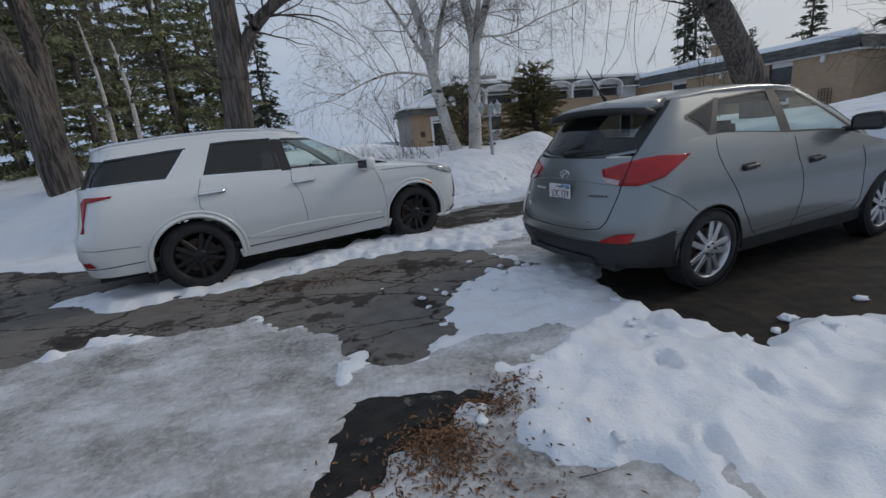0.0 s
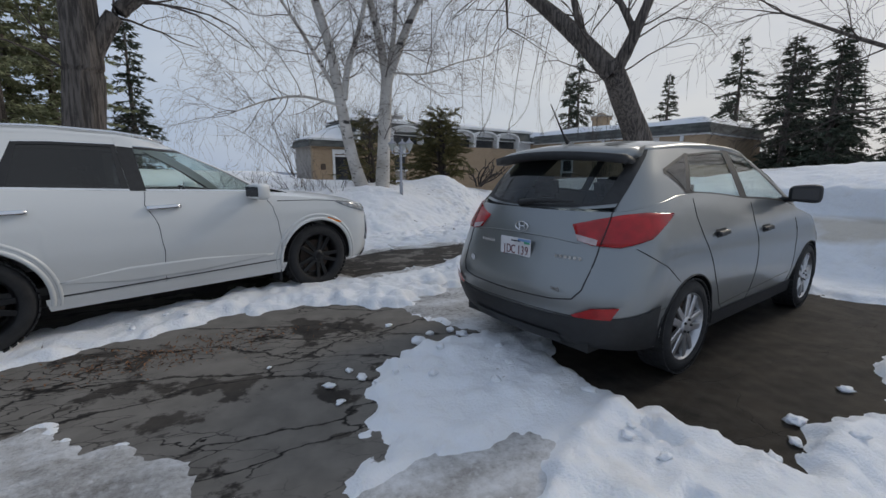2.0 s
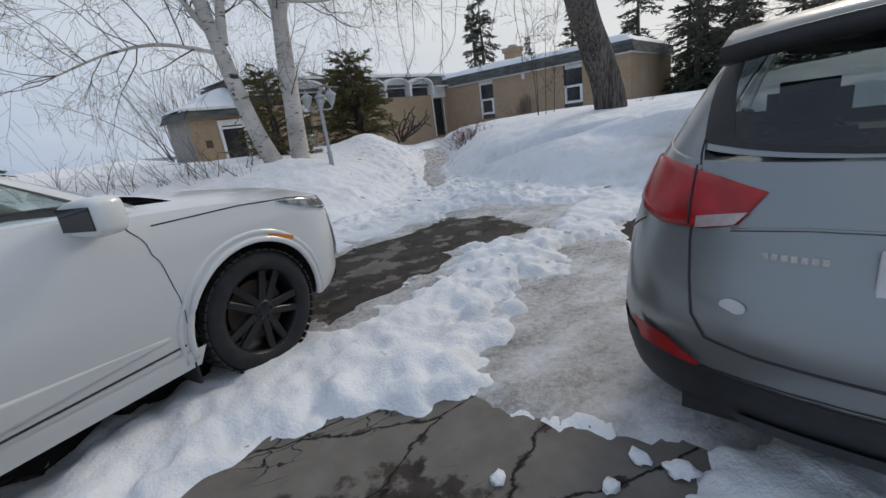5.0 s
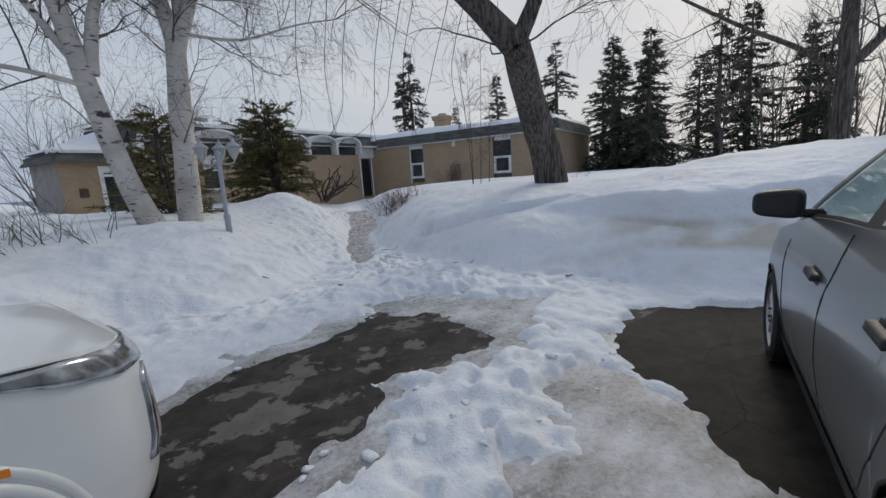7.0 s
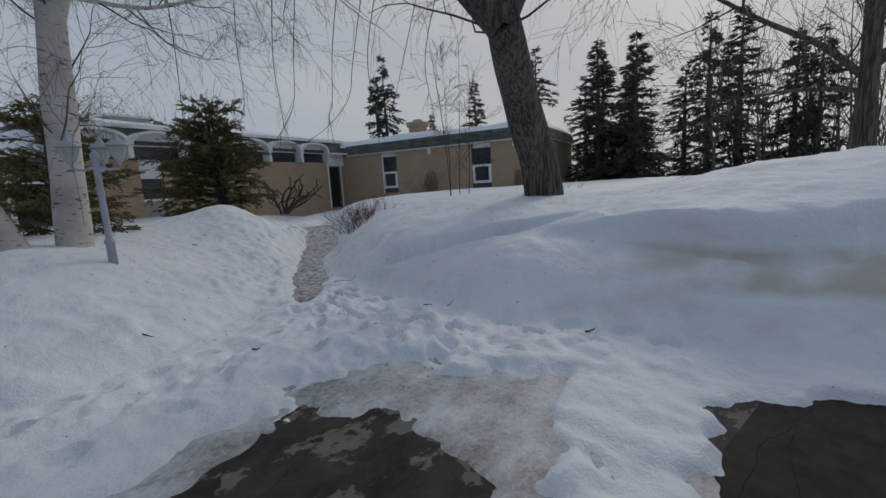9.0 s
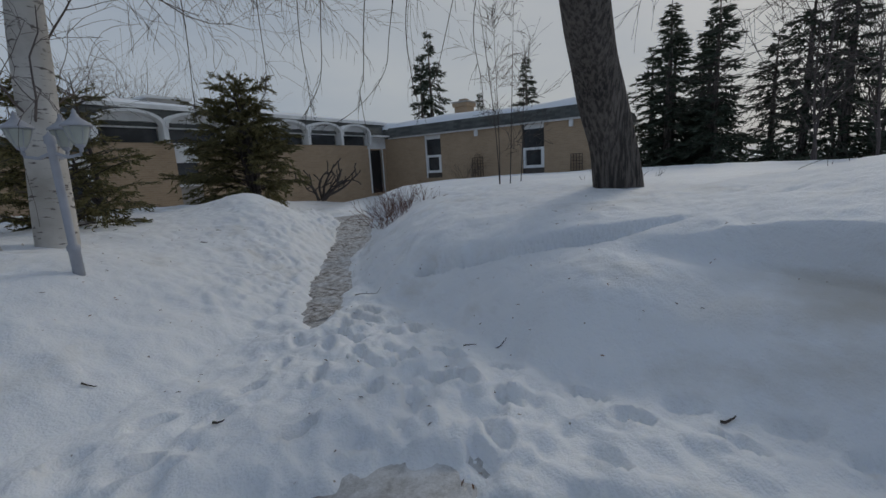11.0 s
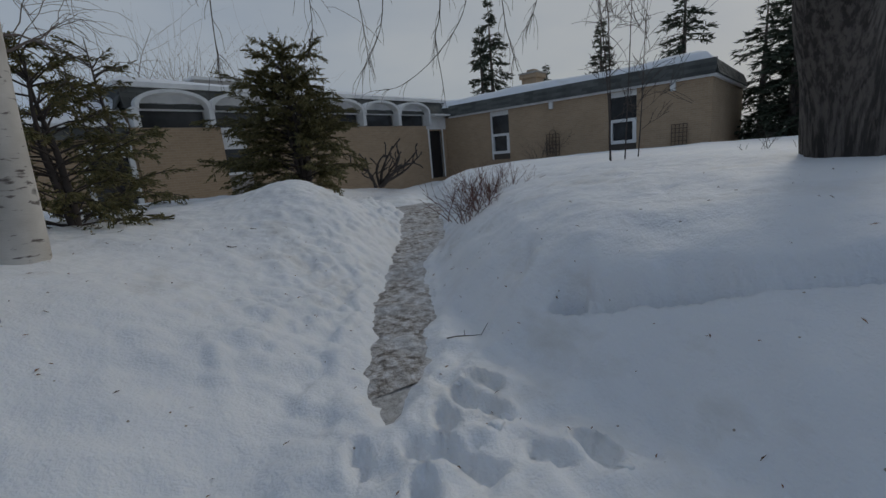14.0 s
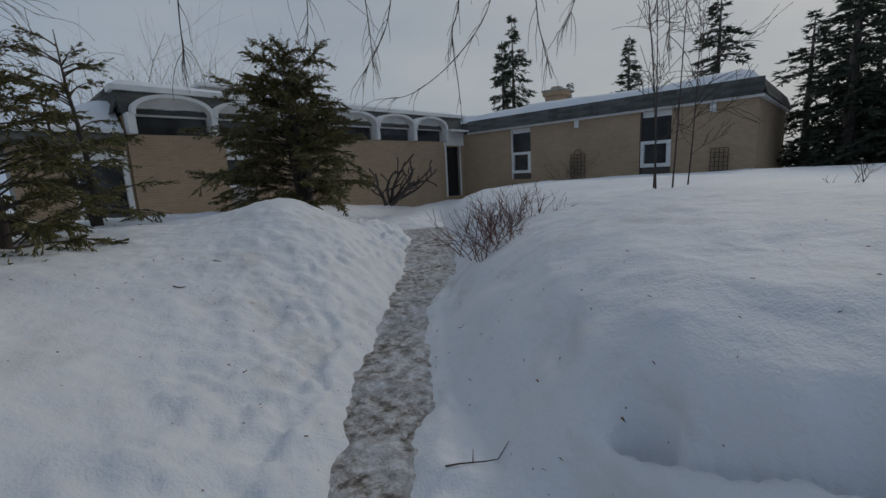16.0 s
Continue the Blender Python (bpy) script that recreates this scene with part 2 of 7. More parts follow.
def glass_build(tint, rough=0.02):
    def build(nt, b):
        put(nt, b, Base_Color=(*tint, 1), Roughness=rough, Transmission_Weight=1.0, IOR=1.2)
    return build


MAT = {n: material(n, f) for n, f in dict(
    snow=snow_build, ice=ice_build, slush=slush_build, asphalt=asphalt_build, wet_asphalt=lambda nt, b: asphalt_build(nt, b, 0.80, 0.1, 1.5, ((0.008, 0.0072, 0.0065), (0.032, 0.026, 0.020)), 0.72), damp_asphalt=lambda nt, b: asphalt_build(nt, b, 0.535, 0.2, 2.4), soaked_asphalt=lambda nt, b: asphalt_build(nt, b, 0.58, 0.3, 2.0, ((0.008, 0.008, 0.008), (0.022, 0.020, 0.018)), 0.5), birch_bark=birch_build, brick=brick_build, slate=slate_build,
    bark=bark_build((0.032, 0.027, 0.024), (0.235, 0.20, 0.175)), twig=plain((0.065, 0.052, 0.046), 0.9, 0, 0.3, 3.0),
    birch_twig=plain((0.115, 0.093, 0.086), 0.85, 0, 0.3, 3.0), red_twig=plain((0.15, 0.075, 0.06), 0.8, 0, 0.3, 3.0),
    spruce=leaf_build((0.028, 0.043, 0.029), (0.092, 0.113, 0.073)), pine=leaf_build((0.16, 0.18, 0.09), (0.36, 0.365, 0.21)),
    cedar=leaf_build((0.060, 0.068, 0.024), (0.22, 0.18, 0.070)),
    dead_leaf=leaf_build((0.06, 0.028, 0.014), (0.27, 0.13, 0.06)), bare_wood=leaf_build((0.10, 0.085, 0.08), (0.21, 0.18, 0.165)),
    white_trim=plain((0.74, 0.74, 0.73), 0.6, 0, 0.10, 3.0), concrete=plain((0.40, 0.38, 0.35), 0.85, 0, 0.15, 2.0, 0.3), stain_grey=plain((0.33, 0.30, 0.27), 0.9, 0, 0.15, 2.0, 0.2),
    dark_panel=plain((0.10, 0.085, 0.07), 0.7), door_black=plain((0.010, 0.010, 0.011), 0.5), frame_dark=plain((0.06, 0.05, 0.045), 0.6),
    # house_glass: base colour lifted to stand in for grey reflections
    window_glass=plain((0.018, 0.020, 0.024), 0.06, 0, 0.3, 0.7), house_glass=plain((0.050, 0.052, 0.055), 0.08, 0, 0.5, 1.3), interior_dark=plain((0.02, 0.02, 0.02), 0.8),
    post_paint=plain((0.36, 0.37, 0.41), 0.45, 0, 0.1, 8.0, 0.1), lamp_glass=plain((0.40, 0.42, 0.38), 0.25, 0, 0.1, 5.0),
    white_paint=car_paint((0.68, 0.69, 0.68), 0.0, (0.40, 0.385, 0.36)), grey_paint=car_paint((0.235, 0.25, 0.255), 0.72, (0.19, 0.18, 0.17)),
    tyre=plain((0.018, 0.018, 0.019), 0.85, 0, 0.35, 14.0, 0.5), black_rim=plain((0.012, 0.012, 0.013), 0.35, 0.3), silver_rim=plain((0.52, 0.52, 0.53), 0.35, 0.85),
    black_plastic=plain((0.017, 0.0175, 0.019), 0.55, 0, 0.25, 20.0, 0.2), chrome=plain((0.72, 0.73, 0.75), 0.12, 1.0, 0.05), privacy_glass=plain((0.012, 0.013, 0.016), 0.05, 0, 0.2, 1.0),
    cabin_glass=glass_build((0.72, 0.84, 0.80)), cabin=plain((0.06, 0.057, 0.054), 0.8, 0, 0.4, 5.0), cabin_light=plain((0.50, 0.50, 0.47), 0.8, 0, 0.3, 5.0),
    red_lens=plain((0.34, 0.004, 0.007), 0.2, 0, 0.35, 9.0, 0, 0.15), clear_lens=plain((0.45, 0.36, 0.36), 0.12, 0.2, 0.2, 20.0), amber=plain((0.75, 0.22, 0.02), 0.2), headlamp=plain((0.40, 0.42, 0.44), 0.1, 0.7, 0.6, 14.0),
    plate_white=plain((0.66, 0.65, 0.66), 0.45), plate_red=plain((0.13, 0.02, 0.025), 0.5), plate_blue=plain((0.20, 0.35, 0.60), 0.5), plate_green=plain((0.06, 0.35, 0.20), 0.5), ink=plain((0.03, 0.03, 0.04), 0.5),
    rust_metal=plain((0.09, 0.065, 0.05), 0.7, 0.3, 0.3), hazed_hill=plain((0.22, 0.25, 0.31), 0.9, 0, 0.4, 0.02)).items()}


# ---------- mesh helpers ----------
def mesh_ob(name, bm, mat, parent=None, smooth=False):
    me = bpy.data.meshes.new(name)
    bm.normal_update()
    bm.to_mesh(me)
    bm.free()
    me.materials.append(MAT[mat])
    if smooth:
        me.polygons.foreach_set("use_smooth", [True] * len(me.polygons))
    ob = new(name, me)
    ob.parent = parent
    return ob


def part(name, bm, mat, parent, label="", smooth=False):
    return tagged(mesh_ob(name, bm, mat, parent, smooth), label)


def arrays(name, verts, faces, mat, parent=None, smooth=True):
    me = bpy.data.meshes.new(name)
    me.from_pydata([tuple(map(float, v)) for v in verts], [], faces)
    me.materials.append(MAT[mat])
    if smooth:
        me.polygons.foreach_set("use_smooth", [True] * len(me.polygons))
    ob = new(name, me)
    ob.parent = parent
    return ob


def thing(name, label, category, m=None, group="", kind=""):
    ob = tagged(new(name), label, category, group, kind)
    ob.empty_display_size = 0.2
    if m is not None:
        ob.matrix_world = m
    return ob


def box(bm, x0, x1, y0, y1, z0, z1, bevel=0.0, m=None):
    vs = [bm.verts.new((x, y, z)) for x in (x0, x1) for y in (y0, y1) for z in (z0, z1)]
    fs = [bm.faces.new([vs[i] for i in q]) for q in ((0, 1, 3, 2), (4, 6, 7, 5), (0, 4, 5, 1), (2, 3, 7, 6), (0, 2, 6, 4), (1, 5, 7, 3))]
    if bevel:
        es = {e for f in fs for e in f.edges}
        r = bmesh.ops.bevel(bm, geom=list(es), offset=bevel, segments=2, affect="EDGES")
        vs = list({v for f in r["faces"] for v in f.verts} | {v for v in vs if v.is_valid})
    if m is not None:
        bmesh.ops.transform(bm, matrix=m, verts=[v for v in vs if v.is_valid])
    return bm


def boxed(*a, **k):
    return box(bmesh.new(), *a, **k)


def prism(bm, poly, depth, axis="y", at=0.0):
    """Extrude a closed outline, given in two axes, along the third."""
    def P(a, c, d):
        return {"y": (a, d, c), "x": (d, a, c), "z": (a, c, d)}[axis]
    lo = [bm.verts.new(P(a, c, at)) for a, c in poly]
    hi = [bm.verts.new(P(a, c, at + depth)) for a, c in poly]
    n = len(poly)
    bm.faces.new(lo)
    bm.faces.new(hi[::-1])
    for i in range(n):
        bm.faces.new((lo[i], hi[i], hi[(i + 1) % n], lo[(i + 1) % n]))
    bmesh.ops.recalc_face_normals(bm, faces=bm.faces)
    return bm


def tube(verts, faces, pts, radii, sides=8):
    """Append a tapered tube along pts to plain lists."""
    base, up = len(verts), Vector((0.31, 0.17, 0.93))
    for i, (p, r) in enumerate(zip(pts, radii)):
        d = (pts[min(i + 1, len(pts) - 1)] - pts[max(i - 1, 0)])
        d = d.normalized() if d.length > 1e-6 else Vector((0, 0, 1))
        a = d.cross(up if abs(d.dot(up)) < 0.95 else Vector((1, 0, 0))).normalized()
        c = d.cross(a)
        for k in range(sides):
            t = 2 * math.pi * k / sides
            verts.append(p + (a * math.cos(t) + c * math.sin(t)) * r)
        if i:
            o = base + (i - 1) * sides
            for k in range(sides):
                k2 = (k + 1) % sides
                faces.append((o + k, o + k2, o + sides + k2, o + sides + k))
    faces.append(tuple(base + (len(pts) - 1) * sides + k for k in range(sides)))


def lathe(profile, steps=24, axis="z", bm=None, caps=True):
    """Turn a profile of (radius, height) round an axis."""
    bm = bm or bmesh.new()
    rows = []
    for r, h in profile:
        row = []
        for k in range(steps):
            t = 2 * math.pi * k / steps
            c, s = r * math.cos(t), r * math.sin(t)
            row.append(bm.verts.new((c, s, h) if axis == "z" else (c, h, s)))
        rows.append(row)
    for a, b_ in zip(rows, rows[1:]):
        for k in range(steps):
            bm.faces.new((a[k], a[(k + 1) % steps], b_[(k + 1) % steps], b_[k]))
    if caps and profile[0][0] > 1e-4:
        bm.faces.new(rows[0][::-1])
    if caps and profile[-1][0] > 1e-4:
        bm.faces.new(rows[-1])
    bmesh.ops.recalc_face_normals(bm, faces=bm.faces)
    return bm


# ---------- numeric noise and ground shape ----------
_rng = np.random.RandomState(7)
_lat = _rng.rand(256, 256)


def vnoise(x, y):
    xi, yi = np.floor(x).astype(int), np.floor(y).astype(int)
    fx, fy = x - xi, y - yi
    fx, fy = fx * fx * (3 - 2 * fx), fy * fy * (3 - 2 * fy)
    g = lambda i, j: _lat[i % 256, j % 256]
    return (g(xi, yi) * (1 - fx) + g(xi + 1, yi) * fx) * (1 - fy) + (g(xi, yi + 1) * (1 - fx) + g(xi + 1, yi + 1) * fx) * fy - 0.5


def fbm(x, y, scale, octaves=4):
    out, amp = 0, 1.0
    for o in range(octaves):
        out = out + amp * vnoise(x * scale + 17.3 * o, y * scale + 5.1 * o)
        scale, amp = scale * 2.03, amp * 0.5
    return out


def sdist(x, y, poly):
    """Signed distance to a closed polygon, negative inside."""
    d = np.full(x.shape, 1e9)
    inside = np.zeros(x.shape, bool)
    n = len(poly)
    for i in range(n):
        (ax, ay), (bx, by) = poly[i], poly[(i + 1) % n]
        ex, ey = bx - ax, by - ay
        t = np.clip(((x - ax) * ex + (y - ay) * ey) / (ex * ex + ey * ey), 0, 1)
        d = np.minimum(d, np.hypot(x - ax - t * ex, y - ay - t * ey))
        inside ^= ((ay > y) != (by > y)) & (x < ex * (y - ay) / (ey if abs(ey) > 1e-9 else 1e-9) + ax)
    return np.where(inside, -d, d)


def line_dist(x, y, line):
    d = np.full(x.shape, 1e9)
    for (ax, ay), (bx, by) in zip(line, line[1:]):
        ex, ey = bx - ax, by - ay
        t = np.clip(((x - ax) * ex + (y - ay) * ey) / (ex * ex + ey * ey), 0, 1)
        d = np.minimum(d, np.hypot(x - ax - t * ex, y - ay - t * ey))
    return d


def step(a, b, v):
    t = np.clip((v - a) / (b - a), 0, 1)
    return t * t * (3 - 2 * t)


# bare asphalt, cleared of snow
CLEAR_ROAD = [(-11, 2.6), (-3.55, 3.25), (-2.93, 3.72), (-1.67, 3.8), (-.75, 3.4), (-.74, 3.0), (-.66, 2.76), (-.2, 2.72), (.0, 2.82), (.14, 3.37),
              (.1, 4.0), (.67, 4.42), (1.2, 4.63), (.8, 5.15), (.48, 5.6), (-.1, 5.86), (-1.07, 5.68), (-1.83, 5.2), (-2.4, 4.8), (-3.5, 4.5), (-4.6, 4.9), (-4.3, 5.9), (-5.35, 6.5), (-11, 8.2)]
CLEAR_BLACK = [(-.60, 2.42), (-.64, 2.2), (-.58, 1.95), (-.45, 1.70), (-.1, 1.86), (.12, 2.06), (.45, 2.30), (.3, 2.42), (-.1, 2.44)]
CLEAR_UNDER = [(-4.4, 5.2), (-3.0, 5.45), (-.9, 6.75), (-.2, 7.5), (-1.0, 7.7), (-5, 6.3)]
CLEAR_PUDDLE = [(-.3, 8.0), (.47, 8.66), (1.12, 9.18), (1.84, 9.26), (2.66, 9.59), (3.14, 8.99), (2.94, 8.03), (2.55, 7.93), (1.8, 7.95), (1.73, 7.65), (1.22, 7.44), (.92, 7.34), (.2, 7.0)]
CLEAR_PATCH = [(5.47, 4.87), (5.8, 4.26), (5.25, 3.71), (4.05, 3.31), (2.84, 2.78), (2.07, 2.5), (1.8, 2.92), (1.75, 3.35), (1.55, 3.96), (1.75, 4.6), (2.71, 5.62), (2.83, 6.1), (3.11, 6.38),
               (3.08, 6.67), (3.72, 7.1), (4.54, 7.55), (5.14, 7.06), (5.46, 6.61), (5.9, 5.8)]
ICE_MIDDLE = [(.6, 5.5), (1.3, 4.55), (1.8, 4.5), (2.75, 5.5), (3.1, 6.3), (3.2, 6.75), (3.75, 7.2), (2.9, 7.2), (1.9, 6.5), (1.1, 6.1)]
ICE_RIM = [(2.5, 9.85), (2.85, 10.0), (3.6, 9.37), (4.03, 8.45), (3.4, 7.8), (2.5, 7.6), (2.2, 8.6)]
ICE_RUT = [(-.7, 2.45), (-.6, 2.72), (-.04, 2.76), (.5, 3.02), (.95, 3.12), (1.0, 2.98), (.45, 2.68), (.42, 2.45), (0, 2.4)]
ICE_NEAR = [(-12, -6), (1.5, -6), (1.5, .9), (1.12, 1.5), (.95, 1.70), (.5, 1.84), (.48, 2.2), (-.2, 2.1), (-.6, 2.7), (-.7, 3.5), (-1.7, 3.85), (-3.4, 3.4), (-12, 2.8)]
PATH_LINE = [(3.70, 12.0), (3.93, 12.5), (4.27, 13.2), (4.68, 14.2), (5.2, 15.3), (5.75, 16.15), (6.42, 17.25), (6.85, 18.3), (7.05, 19.2)]
WALKWAY = PATH_LINE + [(7.3, 20.6), (7.7, 22.0), (9.2, 24.5), (12.6, 28.6)]
BANK_RIGHT = [(7.6, -6), (7.2, 1.5), (6.7, 3.6), (6.35, 5.2), (5.95, 6.6), (5.45, 7.5), (5.1, 8.7), (4.75, 9.8), (4.68, 10.8), (4.72, 11.9), (4.72, 12.6), (4.86, 13.3), (5.1, 14.2), (5.5, 15.2),
              (6.12, 16.15), (6.85, 17.5), (7.55, 18.9), (8.1, 20.4), (9.5, 23.6), (12, 27), (60, 40), (60, -20)]
YARD_LEFT = [(-60, 8), (-9.5, 8.6), (-5.2, 7.4), (-3.5, 8.6), (-1.2, 9.6), (.27, 11.0), (1.1, 10.95), (2.1, 11.2), (3.0, 12.0), (3.58, 12.6), (3.92, 13.3), (4.32, 14.2), (4.82, 15.2), (5.4, 16.2),
             (6.1, 17.5), (6.7, 19.0), (6.95, 20.4), (6.6, 21.4), (8.6, 24.6), (11, 28), (11, 60), (-60, 60)]

LEDGE = [(5.02, 12.4), (5.18, 12.12), (5.32, 11.8), (5.5, 11.4), (5.72, 10.95), (6.2, 10.3), (7.2, 9.5), (9.0, 9.0), (9.5, 12.0), (6.0, 13.6)]


def cleared(x, y):
    w = 0.17 * fbm(x, y, 1.7, 4) + 0.15 * fbm(x, y, 6.0, 3) + 0.05 * vnoise(x * 14, y * 14)
    w = w + 0.40 * np.exp(-((x + .5) ** 2 + (y - 2.05) ** 2) / 0.25) * fbm(x + 1, y, 6.0, 4)
    strip = np.exp(-(line_dist(x, y, [(-5.0, 5.6), (-3.2, 4.9), (-1.2, 6.0), (0.6, 6.6)]) / 0.5) ** 2)
    w = w - 0.30 * strip * np.maximum(fbm(x + 2, y, 2.6, 3) + 0.1, 0)
    d = np.minimum.reduce([sdist(x, y, p) for p in (CLEAR_ROAD, CLEAR_BLACK, CLEAR_UNDER, CLEAR_PUDDLE, CLEAR_PATCH)])
    return d + w


def iced(x, y):
    w = 0.26 * fbm(x + 9, y, 1.3, 4) + 0.24 * fbm(x, y + 4, 5.0, 3)
    d = np.minimum.reduce([sdist(x, y, p) for p in (ICE_MIDDLE, ICE_RIM, ICE_RUT, ICE_NEAR)])
    puddle = sdist(x, y, CLEAR_PUDDLE) - 0.16
    d = np.maximum(np.minimum(d, puddle) + w, -0.03 - cleared(x, y))
    return np.minimum(d, line_dist(x, y, PATH_LINE) - 0.265 * step(11.7, 12.7, y) + 0.05 * (y < 12.3) + 0.38 * w)


def ice_top(x, y):
    way = step(14.0, 20.5, y) * 0.42 * (line_dist(x, y, PATH_LINE) < 3)
    c = cleared(x, y)
    return np.minimum(0.012 + 0.02 * fbm(x, y, 3.0, 4) + 0.012 * np.abs(fbm(x, y, 14.0, 2)), 0.25 * c) + way


def track(line, gap, side, seed):
    """Foot marks along a line: x, y, turn, depth."""
    r = random.Random(seed)
    out, k = [], 0
    for (ax, ay), (bx, by) in zip(line, line[1:]):
        n = max(1, int(math.hypot(bx - ax, by - ay) / gap))
        t = math.atan2(by - ay, bx - ax)
        for i in range(n):
            s = side * (1 if k % 2 else -1) + r.uniform(-.12, .12)
            f = i / n
            out.append((ax + (bx - ax) * f - math.sin(t) * s + r.uniform(-.06, .06), ay + (by - ay) * f + math.cos(t) * s, t + r.uniform(-.4, .4), r.uniform(.04, .085)))
            k += 1
    return out


FEET = (track([(.9, 5.9), (2.2, 7.0), (3.7, 9.2), (3.95, 11.0), (4.05, 12.6)], .28, .22, 1) + track([(1.2, 5.7), (2.6, 7.0), (4.0, 9.0), (4.2, 10.8), (4.1, 12.4)], .33, .30, 2)
        + track([(-.2, 10.75), (1.6, 10.55), (3.2, 10.9), (4.0, 12.2)], .27, .16, 3) + track([(5.5, 7.9), (4.7, 9.4), (4.2, 10.6), (4.05, 12.0)], .28, .18, 4)
        + track([(.1, 10.3), (2.0, 10.2), (3.6, 10.0)], .3, .2, 5)
        + track([(1.1, 1.2), (1.6, 2.0), (1.2, 3.2)], .35, .2, 8))


def prints_at(x, y):
    h = np.zeros(x.shape)
    for px, py, t, d in FEET:
        m = (np.abs(x - px) < 0.45) & (np.abs(y - py) < 0.45)
        if not m.any():
            continue
        u, v = (x[m] - px) * math.cos(t) + (y[m] - py) * math.sin(t), -(x[m] - px) * math.sin(t) + (y[m] - py) * math.cos(t)
        q = np.sqrt((u / 0.128) ** 2 + (v / 0.058) ** 2)
        h[m] += -1.35 * d * np.exp(-q ** 8) * (0.7 + 0.55 * (u > 0.02)) + 0.30 * d * np.exp(-((q - 1.45) / 0.35) ** 2)
    return np.clip(h, -0.095 + 0.04 * step(11.6, 12.2, y), 0.03)


def snow_top(x, y):
    """Height of the snow; below nought where the asphalt lies bare."""
    flat = 0.055 + 0.03 * step(9.4, 10.2, y) + 0.05 * fbm(x, y, 0.8, 3) + 0.03 * fbm(x, y, 4.5, 3)
    r = -sdist(x, y, BANK_RIGHT) + 0.18 * fbm(x, y, 0.9, 3)
    rp = np.maximum(r, 0)
    south = step(10.2, 8.6, y)
    crest = 0.36 + 0.40 * step(11.5, 7.0, y) * step(6.0, 9.5, x)
    right = (0.80 - 0.22 * south) * (1 - np.exp(-(rp / 0.7) ** 1.25)) + crest * (1 - np.exp(-rp / 2.4))
    right *= 1 - 0.14 * step(14, 24, np.hypot(x - 4, y - 8))
    ledge = line_dist(x, y, LEDGE[:7])
    up = -sdist(x, y, LEDGE) + 0.10 * fbm(x, y, 2.0, 3)
    by = step(1.1, 0.35, ledge) * step(0.1, 0.6, np.hypot(x - 5.0, y - 12.5)) * step(0.2, 1.4, np.hypot(x - 7.2, y - 9.5))
    right *= 1 - 0.12 * by * step(0.02, -0.02, up)
    for px, py, pr, pd in ((5.17, 12.16, .075, .55), (5.22, 12.07, .06, .42), (5.46, 11.52, .08, .24), (5.53, 11.36, .07, .26)):
        right -= pd * np.exp(-((x - px) ** 2 + (y - py) ** 2) / pr ** 2)
    right -= (rp > 0.05) * by * 0.20 * np.exp(-((up + 0.05) / 0.05) ** 2) * (0.2 + 2.4 * np.abs(fbm(x, y, 1.3, 2)))
    shelf = rp + 0.45 * fbm(x, y, 0.8, 3)
    right += south * (0.36 * step(1.22, 1.36, shelf) - 0.07 * np.exp(-((shelf - 1.16) / 0.09) ** 2))
    l = -sdist(x, y, YARD_LEFT) + 0.15 * fbm(x + 3, y, 0.9, 3)
    lp = np.maximum(l, 0)
    left = 0.22 * (1 - np.exp(-lp / 0.3)) + 0.80 * (1 - np.exp(-(lp / 1.9) ** 1.4))
    left -= 0.15 * step(1.0, 3.2, x) * step(16.5, 14.0, y) * (lp > 0)
    left += 0.50 * np.exp(-((x - 4.35) / 0.95) ** 2 - ((y - 17.8) / 1.7) ** 2) * step(0.0, 1.0, lp)
    left -= 0.30 * step(20, 24, y) * step(-2, 2, x)
    left += 0.42 * step(-4.5, -7.0, x) * step(0.0, 1.6, lp)
    mounds = np.maximum(right, left)
    walk = line_dist(x, y, WALKWAY)
    base = step(14.0, 21.5, y) * 0.42
    rough = (0.05 * fbm(x, y, 5.0, 3) * np.exp(-(walk / 0.9) ** 2) + 0.035 * fbm(x, y, 2.2, 3)) * np.where((r > 0.25) & (y > 10), 0.25, 1.0)
    # trodden band between the cars and along the path
    tread = np.exp(-(line_dist(x, y, [(.2, 5.2), (1.6, 6.6), (3.6, 9.6), (4.0, 11.2), (4.05, 12.6)]) / 0.9) ** 2) + 0.7 * np.exp(-(line_dist(x, y, [(0, 10.6), (2.2, 10.4), (3.8, 10.6), (5.0, 8.0)]) / 0.45) ** 2)
    cell = fbm(x, y, 3.6, 2)
    prints = -0.035 * step(0.06, 0.22, cell) * tread + 0.05 * tread + 0.03 * fbm(x, y, 9.0, 2) * tread
    h = flat + mounds + np.where(mounds > 0.02, rough, 0.5 * rough) + prints + base * np.exp(-(walk / 1.2) ** 2) * 0.8
    near = (np.abs(x - 2.5) < 8) & (np.abs(y - 10) < 13)
    h = h + np.where(near, prints_at(x, y) + 0.034 * fbm(x, y, 6.0, 4) * (1 + 0.7 * tread) * np.where(r > 0.25, 0.25, 1.0) * (1 - 0.75 * step(0.7, 1.6, l)) + 0.018 * fbm(x + 5, y, 2.6, 2) * (1 - 0.5 * step(0.7, 1.6, l)), 0)
    crumb = np.exp(-(np.maximum(np.abs(x - 1.0) - 2.4, 0) / 0.6) ** 2 - (np.maximum(np.abs(y - 4.4) - 3.6, 0) / 0.8) ** 2)
    h = h + crumb * 0.05 * np.abs(fbm(x + 4, y, 5.0, 4)) - 0.01 * crumb
    rut = np.minimum(line_dist(x, y, [(.15, 2.45), (.75, 2.95), (1.6, 3.5)]), line_dist(x, y, [(.7, .9), (1.6, 1.75), (2.9, 2.6)]))
